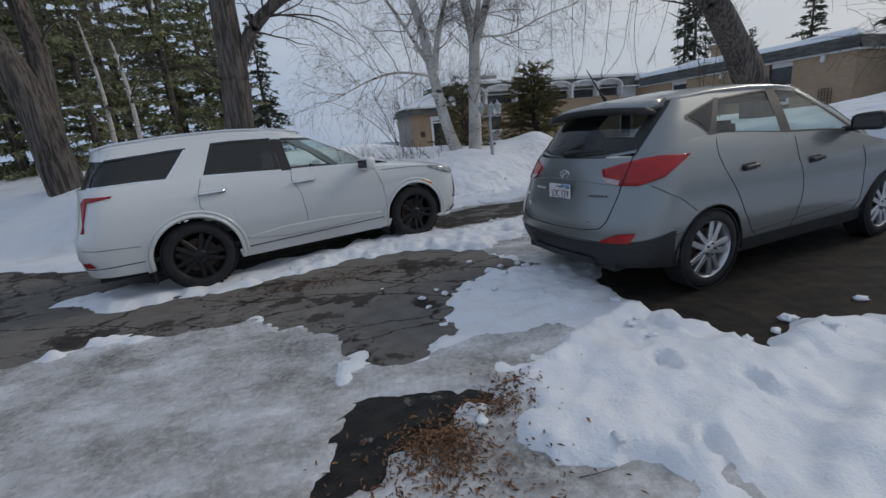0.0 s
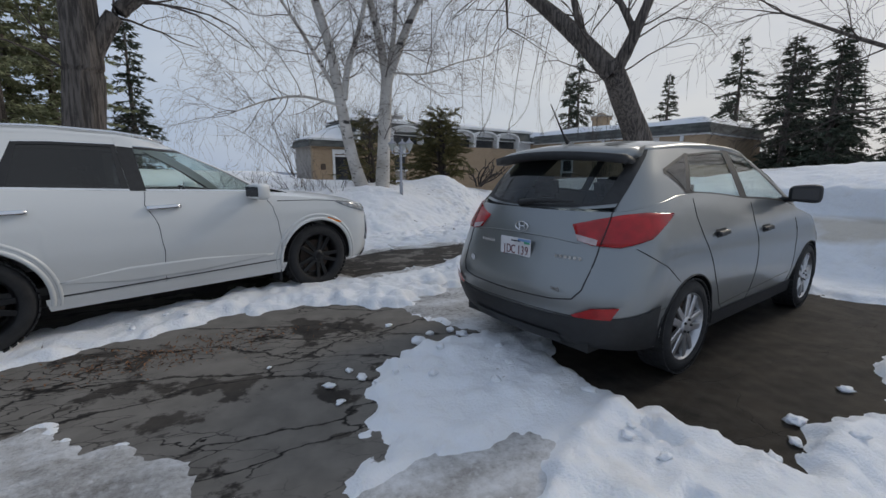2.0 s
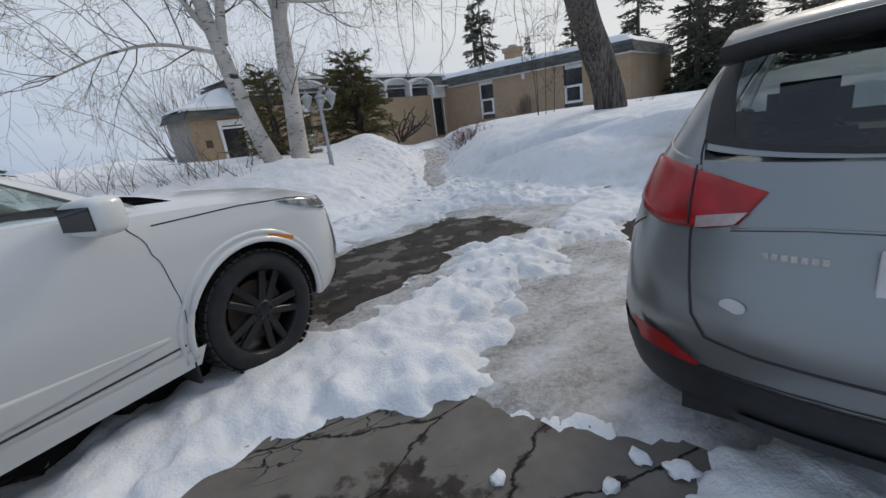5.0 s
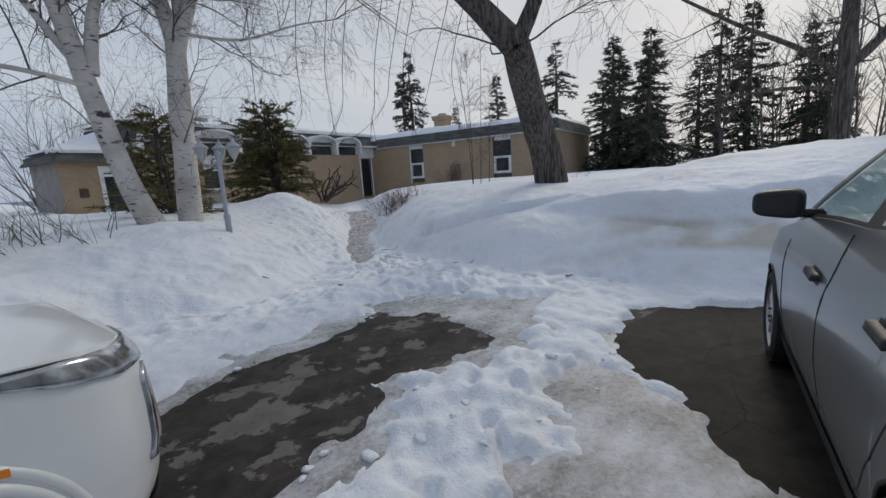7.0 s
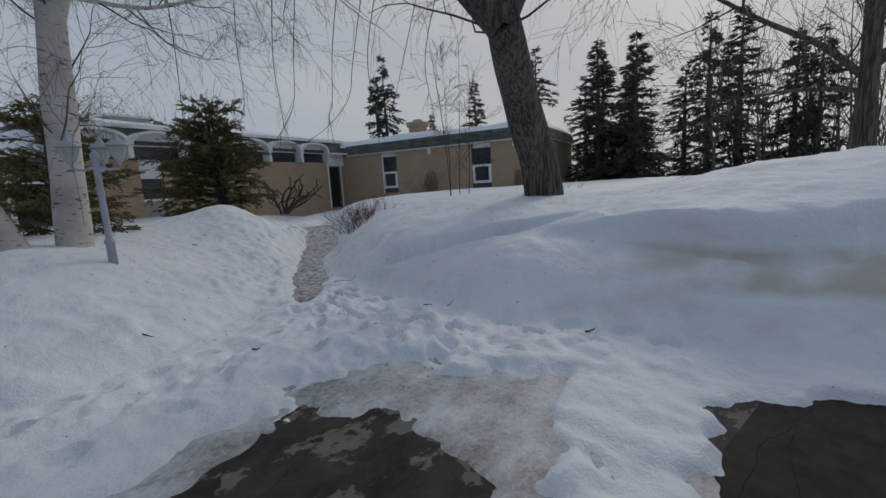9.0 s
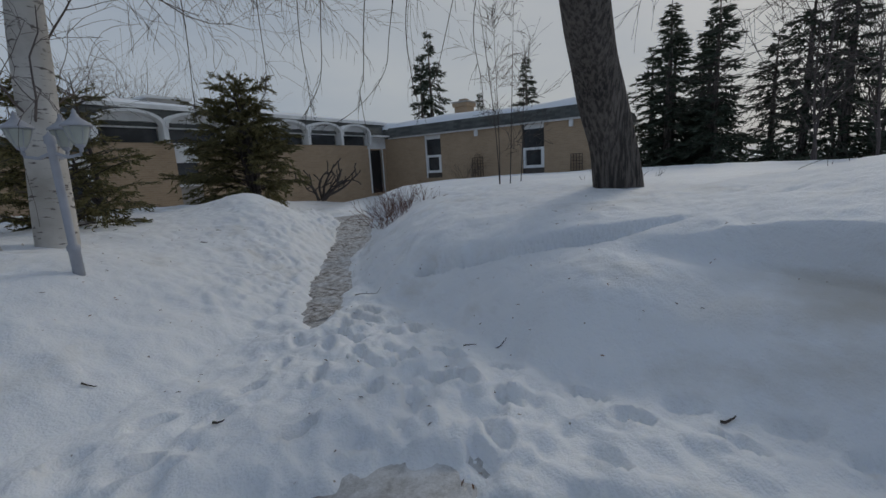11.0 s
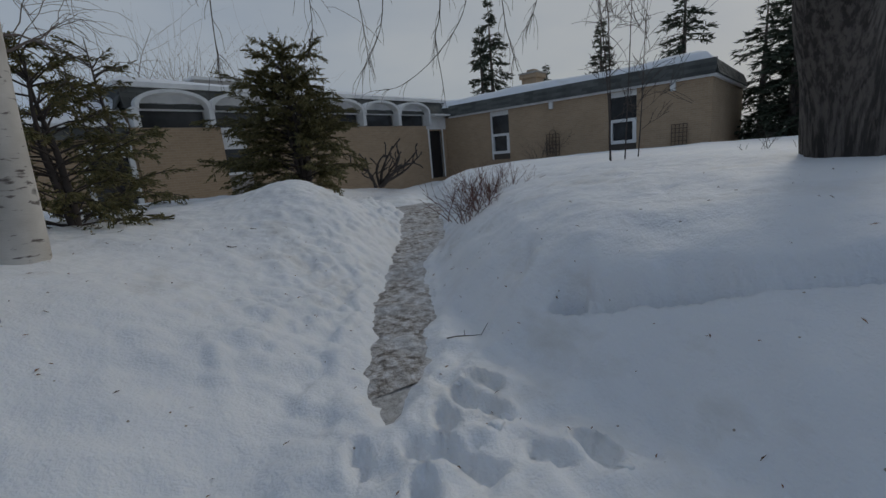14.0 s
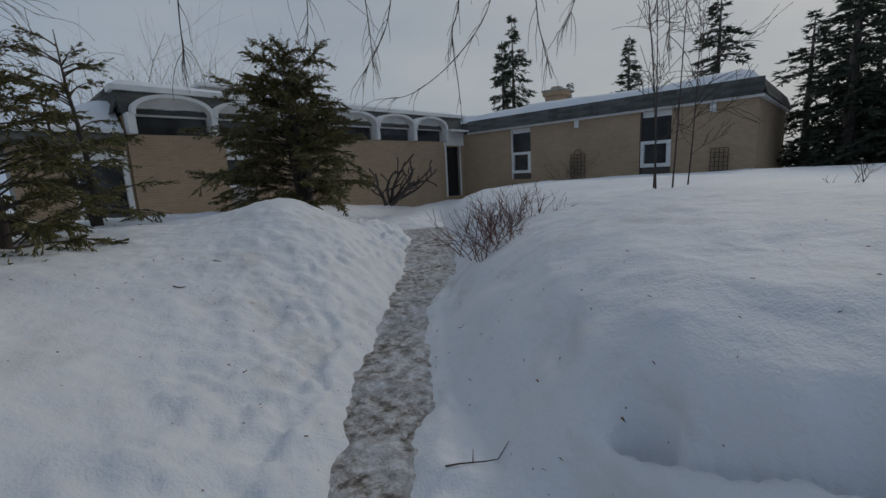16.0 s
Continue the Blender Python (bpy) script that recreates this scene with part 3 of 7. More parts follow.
    h = h - 0.05 * np.exp(-(rut / 0.14) ** 4) + 0.02 * np.exp(-((rut - 0.22) / 0.07) ** 2)
    lumpy = np.exp(-(walk / 1.5) ** 2) * step(12.2, 13.2, y) * (l > 0)
    h = h + lumpy * (0.15 * np.abs(fbm(x, y, 2.9, 3)) + 0.15 * np.abs(fbm(x + 8, y, 5.5, 3)))
    h = h + 0.14 * np.exp(-((x - 1.4) / 1.1) ** 2 - ((y - 13.4) / 0.8) ** 2)
    h = np.maximum(h, 0.014 + 0.01 * fbm(x, y, 6.0, 2))
    c = cleared(x, y)
    h = np.minimum(h, 0.005 + np.where(c > 0, 0.75 * c, 0.35 * np.maximum(c, -0.25)))
    i = iced(x, y)
    return np.minimum(h, ice_top(x, y) + np.where(i > 0, 0.70 * i, 0.35 * np.maximum(i, -0.15)) + np.where(i > 0.35, 9, 0))


def spread(lo, hi, fine, far):
    mid = list(np.arange(lo, hi + 1e-6, fine))
    out, d, v = [], fine, hi
    while v < far:
        d *= 1.17
        v += d
        out.append(v)
    left, d, v = [], fine, lo
    while v > -far:
        d *= 1.17
        v -= d
        left.append(v)
    return np.array(left[::-1] + mid + out)


def sheet(name, xs, ys, fn, mat, keep=None):
    X, Y = np.meshgrid(xs, ys)
    Z = fn(X, Y)
    nx, ny = len(xs), len(ys)
    idx = np.arange(nx * ny).reshape(ny, nx)
    q = np.stack([idx[:-1, :-1], idx[:-1, 1:], idx[1:, 1:], idx[1:, :-1]], -1).reshape(-1, 4)
    if keep is not None:
        k = keep(X, Y)
        q = q[k.ravel()[q].any(1)]
        used, inv = np.unique(q, return_inverse=True)
        q = inv.reshape(-1, 4)
    co = np.stack([X, Y, Z], -1).reshape(-1, 3)
    if keep is not None:
        co = co[used]
    me = bpy.data.meshes.new(name)
    me.vertices.add(len(co))
    me.vertices.foreach_set("co", co.ravel())
    me.loops.add(len(q) * 4)
    me.loops.foreach_set("vertex_index", q.ravel())
    me.polygons.add(len(q))
    me.polygons.foreach_set("loop_start", np.arange(len(q)) * 4)
    me.polygons.foreach_set("use_smooth", [True] * len(q))
    me.update(calc_edges=True)
    me.materials.append(MAT[mat])
    return new(name, me)


xs, ys = spread(-4.2, 8.6, 0.036, 4000), spread(0.6, 20.5, 0.036, 4000)
ground = tagged(sheet("ground", xs, ys, lambda x, y: np.where(np.hypot(x, y) < 90, snow_top(x, y), np.where(y > 60, -2.0 - 0.05 * np.minimum(np.hypot(x, y), 700), 0.6)), "snow"),
                "white packed and trodden spring snow with banks", "snow", kind="structure")
lie = lambda x, y: 0.012 * fbm(x, y, 0.7, 3) - 0.004
for x0, x1, y0, y1, mat, words in ((-14, 1.45, 2.55, 6.45, "asphalt", "cracked grey asphalt driveway with damp patches"), (-14, -1.2, -9, 2.55, "asphalt", "cracked grey asphalt driveway with damp patches"), (-1.2, 1.45, -9, 2.55, "soaked_asphalt", "black soaked asphalt under melting ice"), (1.45, 7, -2, 7.3, "wet_asphalt", "dark damp asphalt parking place"), (1.45, 7, 7.3, 10.5, "damp_asphalt", "dark damp asphalt bared by melting snow"),
                                   (-12, 1.45, 6.45, 10.5, "damp_asphalt", "dark damp asphalt bared by melting snow")):
    tagged(sheet("road", np.linspace(x0, x1, int((x1 - x0) * 7)), np.linspace(y0, y1, int((y1 - y0) * 7)), lie, mat), words, "driveway", kind="structure")
ice = tagged(sheet("ice", np.arange(-11.8, 9.0, 0.06), np.arange(-5.8, 21.5, 0.06), ice_top, "ice", lambda x, y: iced(x, y) < 0.16),
             "grey translucent ice over the driveway and footpath", "ice", kind="structure")


slush = tagged(sheet("path", np.arange(3.3, 8.0, 0.04), np.arange(12.4, 19.6, 0.04), lambda x, y: ice_top(x, y) + 0.006 + 0.03 * np.maximum(fbm(x, y, 7.0, 3), -.15), "slush", lambda x, y: line_dist(x, y, PATH_LINE) < 0.52),
               "trodden brown-grey slush in the narrow footpath", "footpath", kind="structure")


def ground_zs(x, y):
    return np.maximum(np.maximum(snow_top(x, y), 0.0), np.where(iced(x, y) < 0, ice_top(x, y), 0.0))


def ground_z(x, y):
    return float(ground_zs(np.array([[float(x)]]), np.array([[float(y)]]))[0, 0])


# ---------- the house ----------
HD = Vector((math.cos(radians(-68.09)), math.sin(radians(-68.09)), 0))
HL = Vector((HD.y, -HD.x, 0))
HM = Matrix(((HL.x, HD.x, 0, 13.607), (HL.y, HD.y, 0, 29.55), (0, 0, 1, 0), (0, 0, 0, 1)))
house = thing("house", "long low tan-brick bungalow with dark shingled eaves and snowy roof", "house", HM)


def uv_walls(ob):
    """Lay the brick courses: along the wall, and up."""
    me = ob.data
    uv = me.uv_layers.new(name="uv")
    for p in me.polygons:
        for li in p.loop_indices:
            co = me.vertices[me.loops[li].vertex_index].co
            a = co.x if abs(p.normal.y) > abs(p.normal.x) else co.y
            uv.data[li].uv = (a, co.z)
    return ob


def hbox(name, mat, u0, u1, v0, v1, z0, z1, parent=house, label="", bevel=0.0):
    ob = part(name, boxed(u0, u1, v0, v1, z0, z1, bevel), mat, parent, label)
    return uv_walls(ob) if mat == "brick" else ob


def wall_v(name, u_face, holes, v0, v1, z0, z1, mat="brick", t=0.25):
    """A wall that runs along v, its face at u_face looking to +u, with holes (v0, v1, z0, z1)."""
    piece = lambda a, c, lo, hi: uv_walls(part(name, boxed(u_face - t, u_face, a, c, lo, hi), mat, house, "tan brick wall"))
    at = v0
    for a, c, lo, hi in sorted(holes):
        if a > at:
            piece(at, a, z0, z1)
        if lo > z0:
            piece(a, c, z0, lo)
        if hi < z1:
            piece(a, c, hi, z1)
        at = c
    if at < v1:
        piece(at, v1, z0, z1)


def wall_u(name, v_face, holes, u0, u1, z0, z1, mat="brick", t=0.25):
    piece = lambda a, c, lo, hi: uv_walls(part(name, boxed(a, c, v_face - t, v_face, lo, hi), mat, house, "tan brick wall"))
    at = u0
    for a, c, lo, hi in sorted(holes):
        if a > at:
            piece(at, a, z0, z1)
        if lo > z0:
            piece(a, c, z0, lo)
        if hi < z1:
            piece(a, c, hi, z1)
        at = c
    if at < u1:
        piece(at, u1, z0, z1)


def mansard(name, a, b_, out, z0, z1, lean, horizontal, courses=4, cap=True):
    """Shingled band along u (horizontal) or v, courses stepping outwards towards the eave. Each course is a row of shingles."""
    band = thing_part(name, house)
    h = (z1 - z0) / courses
    n = max(1, round(abs(b_ - a) / 0.42))
    w = (b_ - a) / n
    for c in range(courses):
        lo, hi = z0 + c * h, z0 + (c + 1) * h + 0.03
        o0, o1 = out + lean * (1 - c / courses), out + lean * (1 - (c + 1) / courses)
        bm = bmesh.new()
        for k in range(n):
            s0 = a + k * w + (0.5 * w if c % 2 else 0)
            s1 = min(s0 + w * 0.985, b_)
            if s1 - s0 < 0.05:
                continue
            j = 0.008 * ((k * 7 + c * 3) % 5) / 5
            pts = [(o0 + 0.03 + j, lo), (o1 + 0.012 + j, hi), (o1 - 0.02, hi), (o0 - 0.02, lo)]
            lo_ring, hi_ring = [], []
            for (o, z) in pts:
                lo_ring.append(bm.verts.new((s0, o, z) if horizontal else (o, s0, z)))
                hi_ring.append(bm.verts.new((s1, o, z) if horizontal else (o, s1, z)))
            bm.faces.new(lo_ring)
            bm.faces.new(hi_ring[::-1])
            for i in range(4):
                bm.faces.new((lo_ring[i], hi_ring[i], hi_ring[(i + 1) % 4], lo_ring[(i + 1) % 4]))
        bmesh.ops.recalc_face_normals(bm, faces=bm.faces)
        tagged(part("shingle_course", bm, "slate", band), kind="stuff")
    return band


def thing_part(name, parent):
    ob = new(name)
    ob.parent = parent
    return ob


def snow_slab(name, u0, u1, v0, v1, z, thick, seed):
    """Snow lying on a flat roof, thinning and rounding towards its edges."""
    def fn(x, y):
        e = np.minimum.reduce([x - u0, u1 - x, y - v0, v1 - y])
        return z + thick * np.sqrt(np.clip(e / 0.5, 0, 1)) * (1 + 0.5 * fbm(x + seed, y, 0.35, 3)) - 0.01
    ob = sheet(name, np.linspace(u0, u1, max(8, int((u1 - u0) / 0.25))), np.linspace(v0, v1, max(8, int((v1 - v0) / 0.25))), fn, "snow")
    ob.parent = house
    return tagged(ob, "smooth white snow lying on the roof")


# right wing: face at u = 0, v from 0 to 11.5, end wall at v = 11.5
W1, W2 = (2.69, 3.69), (8.11, 9.13)
wall_v("wall", 0.0, [(W1[0], W1[1], 1.15, 3.30), (W2[0], W2[1], 1.0, 3.30)], 0.0, 11.5, -0.5, 3.36)
wall_u("wall", 11.5, [], -7.1, -0.25, -0.5, 3.36)
wall_v("wall", -6.85, [], -9.0, 11.25, -0.5, 3.36)
hbox("soffit", "white_trim", -7.35, 0.12, 0.35, 11.62, 3.31, 3.385)
hbox("roof", "slate", -7.25, -0.05, -8.5, 11.4, 3.39, 3.80)
mansard("mansard", 0.1, 11.6, 0.0, 3.385, 3.86, 0.16, False)
mansard("mansard", -7.2, 0.05, 11.5, 3.385, 3.86, 0.16, True)
snow_slab("roof_snow", -7.2, -0.02, -3, 11.5, 3.85, 0.36, 3)
for v0, v1 in (W1, W2):
    win = thing_part("window", house)
    zb = 1.15 if v0 < 5 else 1.0
    part("panel", boxed(-0.16, -0.10, v0, v1, 3.10, 3.30), "white_trim", win, "white painted head panel")
    part("panel", boxed(-0.16, -0.10, v0, v1, zb, 1.40), "dark_panel", win, "dark brown lower panel")
    part("frame", boxed(-0.14, -0.04, v0, v0 + 0.06, zb, 3.30), "frame_dark" if v0 > 5 else "white_trim", win)
    part("pane", boxed(-0.12, -0.115, v0 + 0.06, v1 - 0.04, 2.28, 3.10), "house_glass", win, "dark reflecting upper pane")
    part("pane", boxed(-0.12, -0.115, v0 + 0.1, v1 - 0.1, 1.50, 2.22), "house_glass", win, "dark reflecting lower pane")
    bm = bmesh.new()
    for a in ((v0 + 0.04, v0 + 0.14, 1.40, 2.30), (v1 - 0.14, v1, 1.40, 2.30), (v0 + 0.14, v1 - 0.14, 1.40, 1.53), (v0 + 0.14, v1 - 0.14, 2.19, 2.30)):
        box(bm, -0.13, 0.02, a[0], a[1], a[2], a[3], 0.008)
    part("sash", bm, "white_trim", win, "white framed opening sash")
for v in (5.78, 10.33):
    hbox("roof_vent", "white_trim", 0.002, 0.12, v - 0.08, v + 0.08, 3.03, 3.30, label="small white drain spout under the eave", bevel=0.01)

# left wing: face at v = 0, u from 0 to 13.35; door, arches over a clerestory
wall_u("wall", 0.0, [(0.35, 1.27, 0.5, 2.77), (10.17, 10.97, 0.5, 2.99)], 0.0, 13.35, -0.5, 2.99)
hbox("door_wall", "white_trim", -0.05, 1.42, -0.2, 0.012, 2.83, 3.42, label="white boarded panel over the door")
hbox("door_frame", "white_trim", 0.27, 0.35, -0.22, 0.03, 0.5, 2.83)
hbox("door_frame", "white_trim", 1.27, 1.36, -0.22, 0.03, 0.5, 2.83)
hbox("door", "door_black", 0.35, 1.27, -0.22, -0.12, 0.5, 2.77, label="black panelled front door in deep shade")
wall_v("wall", 13.35, [], -3.5, -0.25, -0.5, 3.5)
hbox("wall", "brick", 0.0, 13.35, -3.75, -3.5, -0.5, 3.55)
hbox("clerestory_wall", "concrete", 1.3, 13.3, -0.35, -0.25, 2.99, 3.60)
hbox("roof", "slate", -0.05, 13.4, -3.8, -0.30, 3.56, 4.14)
mansard("mansard", -0.3, 13.4, -0.30, 3.52, 4.12, 0.24, True)
mansard("mansard", -3.8, -0.2, 13.25, 3.52, 4.12, 0.30, False)
hbox("roof_cap", "white_trim", -0.4, 13.5, -0.75, -0.18, 4.12, 4.26, label="white metal roof edge")
hbox("soffit", "white_trim", -0.4, 1.35, -0.3, 0.5, 3.42, 3.50)
snow_slab("roof_snow", -1.0, 13.5, -3.8, -0.2, 4.25, 0.22, 9)
bays = 6
pitch = (13.22 - 1.35) / bays
for k in range(bays):
    u0, u1 = 1.35 + k * pitch, 1.35 + (k + 1) * pitch
    bay = thing_part("arch_bay", house)
    part("pane", boxed(u0 + 0.1, u1 - 0.1, -0.24, -0.23, 3.02, 3.50), "house_glass", bay, "dark strip clerestory window")
    arc = [(u0 + (u1 - u0) * (0.5 - 0.5 * math.cos(math.pi * i / 16)), 3.52 + 0.50 * math.sin(math.pi * i / 16) ** 0.8) for i in range(17)]
    bm = bmesh.new()
    inner = [(u0 + 0.09 + (u1 - u0 - 0.18) * (0.5 - 0.5 * math.cos(math.pi * i / 16)), 3.47 + 0.46 * math.sin(math.pi * i / 16) ** 0.8) for i in range(17)]
    prism(bm, arc + inner[::-1], 0.50, "y", -0.22)
    part("arch", bm, "white_trim", bay, "white plastered arched hood")
    bm = bmesh.new()
    prism(bm, inner, 0.06, "y", -0.15)
    part("tympanum", bm, "white_trim", bay, "pale arched panel above the window")
    part("pillar", boxed(u0 - 0.08, u0 + 0.08, -0.2, 0.24, 2.995, 3.52, 0.01), "white_trim", bay)
    if k == bays - 1:
        part("pillar", boxed(u1 - 0.08, u1 + 0.10, -0.2, 0.24, 2.995, 3.52, 0.01), "white_trim", bay)
win = thing_part("window", house)
part("panel", boxed(10.17, 10.97, -0.2, -0.08, 2.32, 2.99), "white_trim", win, "white panel over the window")
part("pane", boxed(10.22, 10.92, -0.15, -0.14, 1.58, 2.32), "house_glass", win)
part("panel", boxed(10.17, 10.97, -0.2, -0.08, 0.5, 1.50), "stain_grey", win)
part("sill", boxed(10.15, 10.99, -0.2, 0.02, 1.50, 1.58), "white_trim", win)

# low wing beyond, with its own shingled eave and a glazed door
wall_u("wall", -0.1, [(13.5, 14.55, 0.5, 2.55)], 13.36, 15.6, -0.5, 2.75)
part("wall", boxed(15.35, 15.6, -2.7, -0.36, -0.5, 2.75), "stain_grey", house, "weathered grey side wall")
hbox("roof", "slate", 13.4, 15.7, -2.8, -0.1, 2.75, 3.0)
mansard("mansard", 13.4, 15.8, -0.1, 2.70, 3.02, 0.22, True, 3)
mansard("mansard", -2.8, 0.1, 15.6, 2.70, 3.02, 0.22, False, 3)
hbox("roof_cap", "white_trim", 13.4, 15.75, -0.5, 0.0, 3.02, 3.12)
drift = sheet("roof_snow", np.linspace(13.42, 15.75, 24), np.linspace(-2.8, 0.0, 24), lambda x, y: 3.09 + np.sqrt(np.clip(np.minimum.reduce([15.75 - x, y + 2.8, -y]) / .5, 0, 1)) * (.22 + .62 * step(15.4, 13.5, x) * step(0.1, -1.2, y) + .1 * fbm(x, y, .8, 3)), "snow")
drift.parent = house
tagged(drift, "deep white drift of snow on the low roof")
win = thing_part("window", house)
for a in ((13.42, 13.54, 0.5, 2.58), (14.45, 14.57, 0.5, 2.58), (13.54, 14.45, 2.36, 2.58), (13.54, 14.45, 2.22, 2.30)):
    part("frame", boxed(a[0], a[1], -0.2, -0.04, a[2], a[3]), "white_trim", win, "white timber frame")
part("pane", boxed(13.54, 14.45, -0.16, -0.15, 0.5, 2.22), "house_glass", win)
hbox("grille", "rust_metal", 14.95, 15.2, -0.1, -0.07, 1.55, 1.85)

# chimneys
ch = thing_part("chimney", house)
uv_walls(part("stack", boxed(-4.92, -4.08, 2.08, 2.92, 3.5, 5.1), "brick", ch, "tan brick chimney stack"))
uv_walls(part("corbel", boxed(-5.02, -3.98, 1.98, 3.02, 5.1, 5.32, 0.02), "brick", ch))
part("cap", boxed(-5.06, -3.94, 1.94, 3.06, 5.32, 5.40, 0.02), "concrete", ch)
part("flue", boxed(-4.72, -4.28, 2.28, 2.72, 5.40, 5.56, 0.02), "brick", ch)
ch = thing_part("roof_box", house)
part("body", boxed(9.2, 10.7, -3.2, -2.0, 4.2, 4.78), "concrete", ch, "low rendered roof box with snow")
part("lid", boxed(9.1, 10.8, -3.3, -1.9, 4.78, 4.88, 0.02), "white_trim", ch)


def trellis(u, v0, v1, z0, z1, arch):
    tr = thing("trellis", "rusty metal garden trellis against the brick wall", "trellis", HM @ Matrix.Translation((u, v0, z0)))
    w, h = v1 - v0, z1 - z0
    for k in range(5):
        part("bar", boxed(0, 0.02, w * k / 4 - 0.01, w * k / 4 + 0.01, -0.4, h), "rust_metal", tr)
    for k in range(6):
        part("rail", boxed(0.02, 0.035, 0, w, h * k / 5 - 0.01, h * k / 5 + 0.01), "rust_metal", tr)
    if arch:
        V, F = [], []
        tube(V, F, [Vector((0.01, w * (0.5 - 0.25 * math.cos(math.pi * i / 8)), h + 0.18 * math.sin(math.pi * i / 8))) for i in range(9)], [0.012] * 9, 6)
        arrays("hoop", V, F, "rust_metal", tr)


trellis(0.06, 5.53, 6.11, 1.30, 2.02, True)
trellis(0.06, 10.32, 10.8, 1.2, 1.90, False)


# ---------- cars ----------
def glassy(name, tint, density):
    m = bpy.data.materials.new(name)
    nt = nodes_of(m)
    clear = N(nt, "ShaderNodeBsdfTransparent", Color=(*tint, 1))
    gloss = N(nt, "ShaderNodeBsdfGlossy", Roughness=0.02)
    dark = N(nt, "ShaderNodeBsdfDiffuse", Color=(0.01, 0.011, 0.012, 1))
    body = N(nt, "ShaderNodeMixShader", i0=density, i1=clear.outputs[0], i2=dark.outputs[0])
    face = N(nt, "ShaderNodeLayerWeight", Blend=0.5).outputs["Facing"]
    fr = N(nt, "ShaderNodeMath", dict(operation="MULTIPLY_ADD"), i0=N(nt, "ShaderNodeMath", dict(operation="POWER"), i0=face, i1=4.0).outputs[0], i1=0.8, i2=0.06)
    N(nt, "ShaderNodeOutputMaterial", Surface=N(nt, "ShaderNodeMixShader", i0=fr.outputs[0], i1=body.outputs[0], i2=gloss.outputs[0]).outputs[0])
    return m


MAT["cabin_glass"] = glassy("cabin_glass", (0.84, 0.93, 0.90), 0.0)
MAT["rear_glass"] = glassy("rear_glass", (0.45, 0.48, 0.49), 0.42)
MAT["privacy_glass"] = glassy("privacy_glass", (0.16, 0.17, 0.18), 0.75)


def curve(pts):
    xs_, ys_ = [p[0] for p in pts], [p[1] for p in pts]
    return lambda v: float(np.interp(v, xs_, ys_))


class Shell:
    """Outer skin of a car: a rounded plan at every height. s runs 0 rear centre, .2 rear corner, .8 front corner, 1 front centre."""

    def __init__(self, w, xr, xf, Lr, Lf, pr, pf):
        self.w, self.xr, self.xf, self.Lr, self.Lf, self.pr, self.pf = curve(w), curve(xr), curve(xf), Lr, Lf, pr, pf

    def P(self, s, z, off=0.0, side=-1):
        w, a, b_ = self.w(z) + off, self.xr(z) - off, self.xf(z) + off
        if s < 0.2:
            t = s / 0.2 * math.pi / 2
            x = a + self.Lr * (1 - max(0.0, math.cos(t)) ** (2 / self.pr))
            y = w * math.sin(t) ** (2 / self.pr)
        elif s > 0.8:
            t = (1 - s) / 0.2 * math.pi / 2
            x = b_ - self.Lf * (1 - max(0.0, math.cos(t)) ** (2 / self.pf))
            y = w * math.sin(max(t, 0)) ** (2 / self.pf)
        else:
            x = a + self.Lr + (s - 0.2) / 0.6 * (b_ - self.Lf - a - self.Lr)
            y = w
        return Vector((x, side * y, z))

    def sx(self, x, z):
        a, b_ = self.xr(z) + self.Lr, self.xf(z) - self.Lf
        if x < a:
            q = min(1.0, max(0.0, 1 - (x - self.xr(z)) / self.Lr))
            return 0.2 * math.acos(q ** (self.pr / 2)) / (math.pi / 2)
        if x > b_:
            q = min(1.0, max(0.0, 1 - (self.xf(z) - x) / self.Lf))
            return 1 - 0.2 * math.acos(q ** (self.pf / 2)) / (math.pi / 2)
        return 0.2 + 0.6 * (x - a) / (b_ - a)

    def sy(self, y, z, front=False):
        p = self.pf if front else self.pr
        t = math.asin(min(1.0, abs(y) / self.w(z)) ** (p / 2)) / (math.pi / 2) * 0.2
        return 1 - t if front else t


def ruled(bm, shell, A, B, n=10, m=4, off=0.004, side=-1, thick=0.0):
    """A patch between two polylines of (s, z), laid on the shell and standing off it; thick gives it a rim."""
    def along(L, t):
        k = t * (len(L) - 1)
        i = min(int(k), len(L) - 2)
        f = k - i
        return (L[i][0] * (1 - f) + L[i + 1][0] * f, L[i][1] * (1 - f) + L[i + 1][1] * f)
    rows = []
    for i in range(n + 1):
        a, c = along(A, i / n), along(B, i / n)
        rows.append([bm.verts.new(shell.P(a[0] + (c[0] - a[0]) * j / m, a[1] + (c[1] - a[1]) * j / m, off, side)) for j in range(m + 1)])
    for i in range(n):
        for j in range(m):
            q = (rows[i][j], rows[i + 1][j], rows[i + 1][j + 1], rows[i][j + 1])
            bm.faces.new(q if side < 0 else q[::-1])
    if thick:
        rim = [r[0] for r in rows] + rows[-1][1:] + [r[-1] for r in rows[-2::-1]] + rows[0][-2:0:-1]
        inner = []
        for v in rim:
            nrm = Vector((v.co.x - 1.2, v.co.y * 2.2, 0)).normalized()
            inner.append(bm.verts.new(v.co - nrm * thick))
        for i in range(len(rim)):
            j = (i + 1) % len(rim)
            q = (rim[i], inner[i], inner[j], rim[j])
            bm.faces.new(q if side < 0 else q[::-1])
    return bm


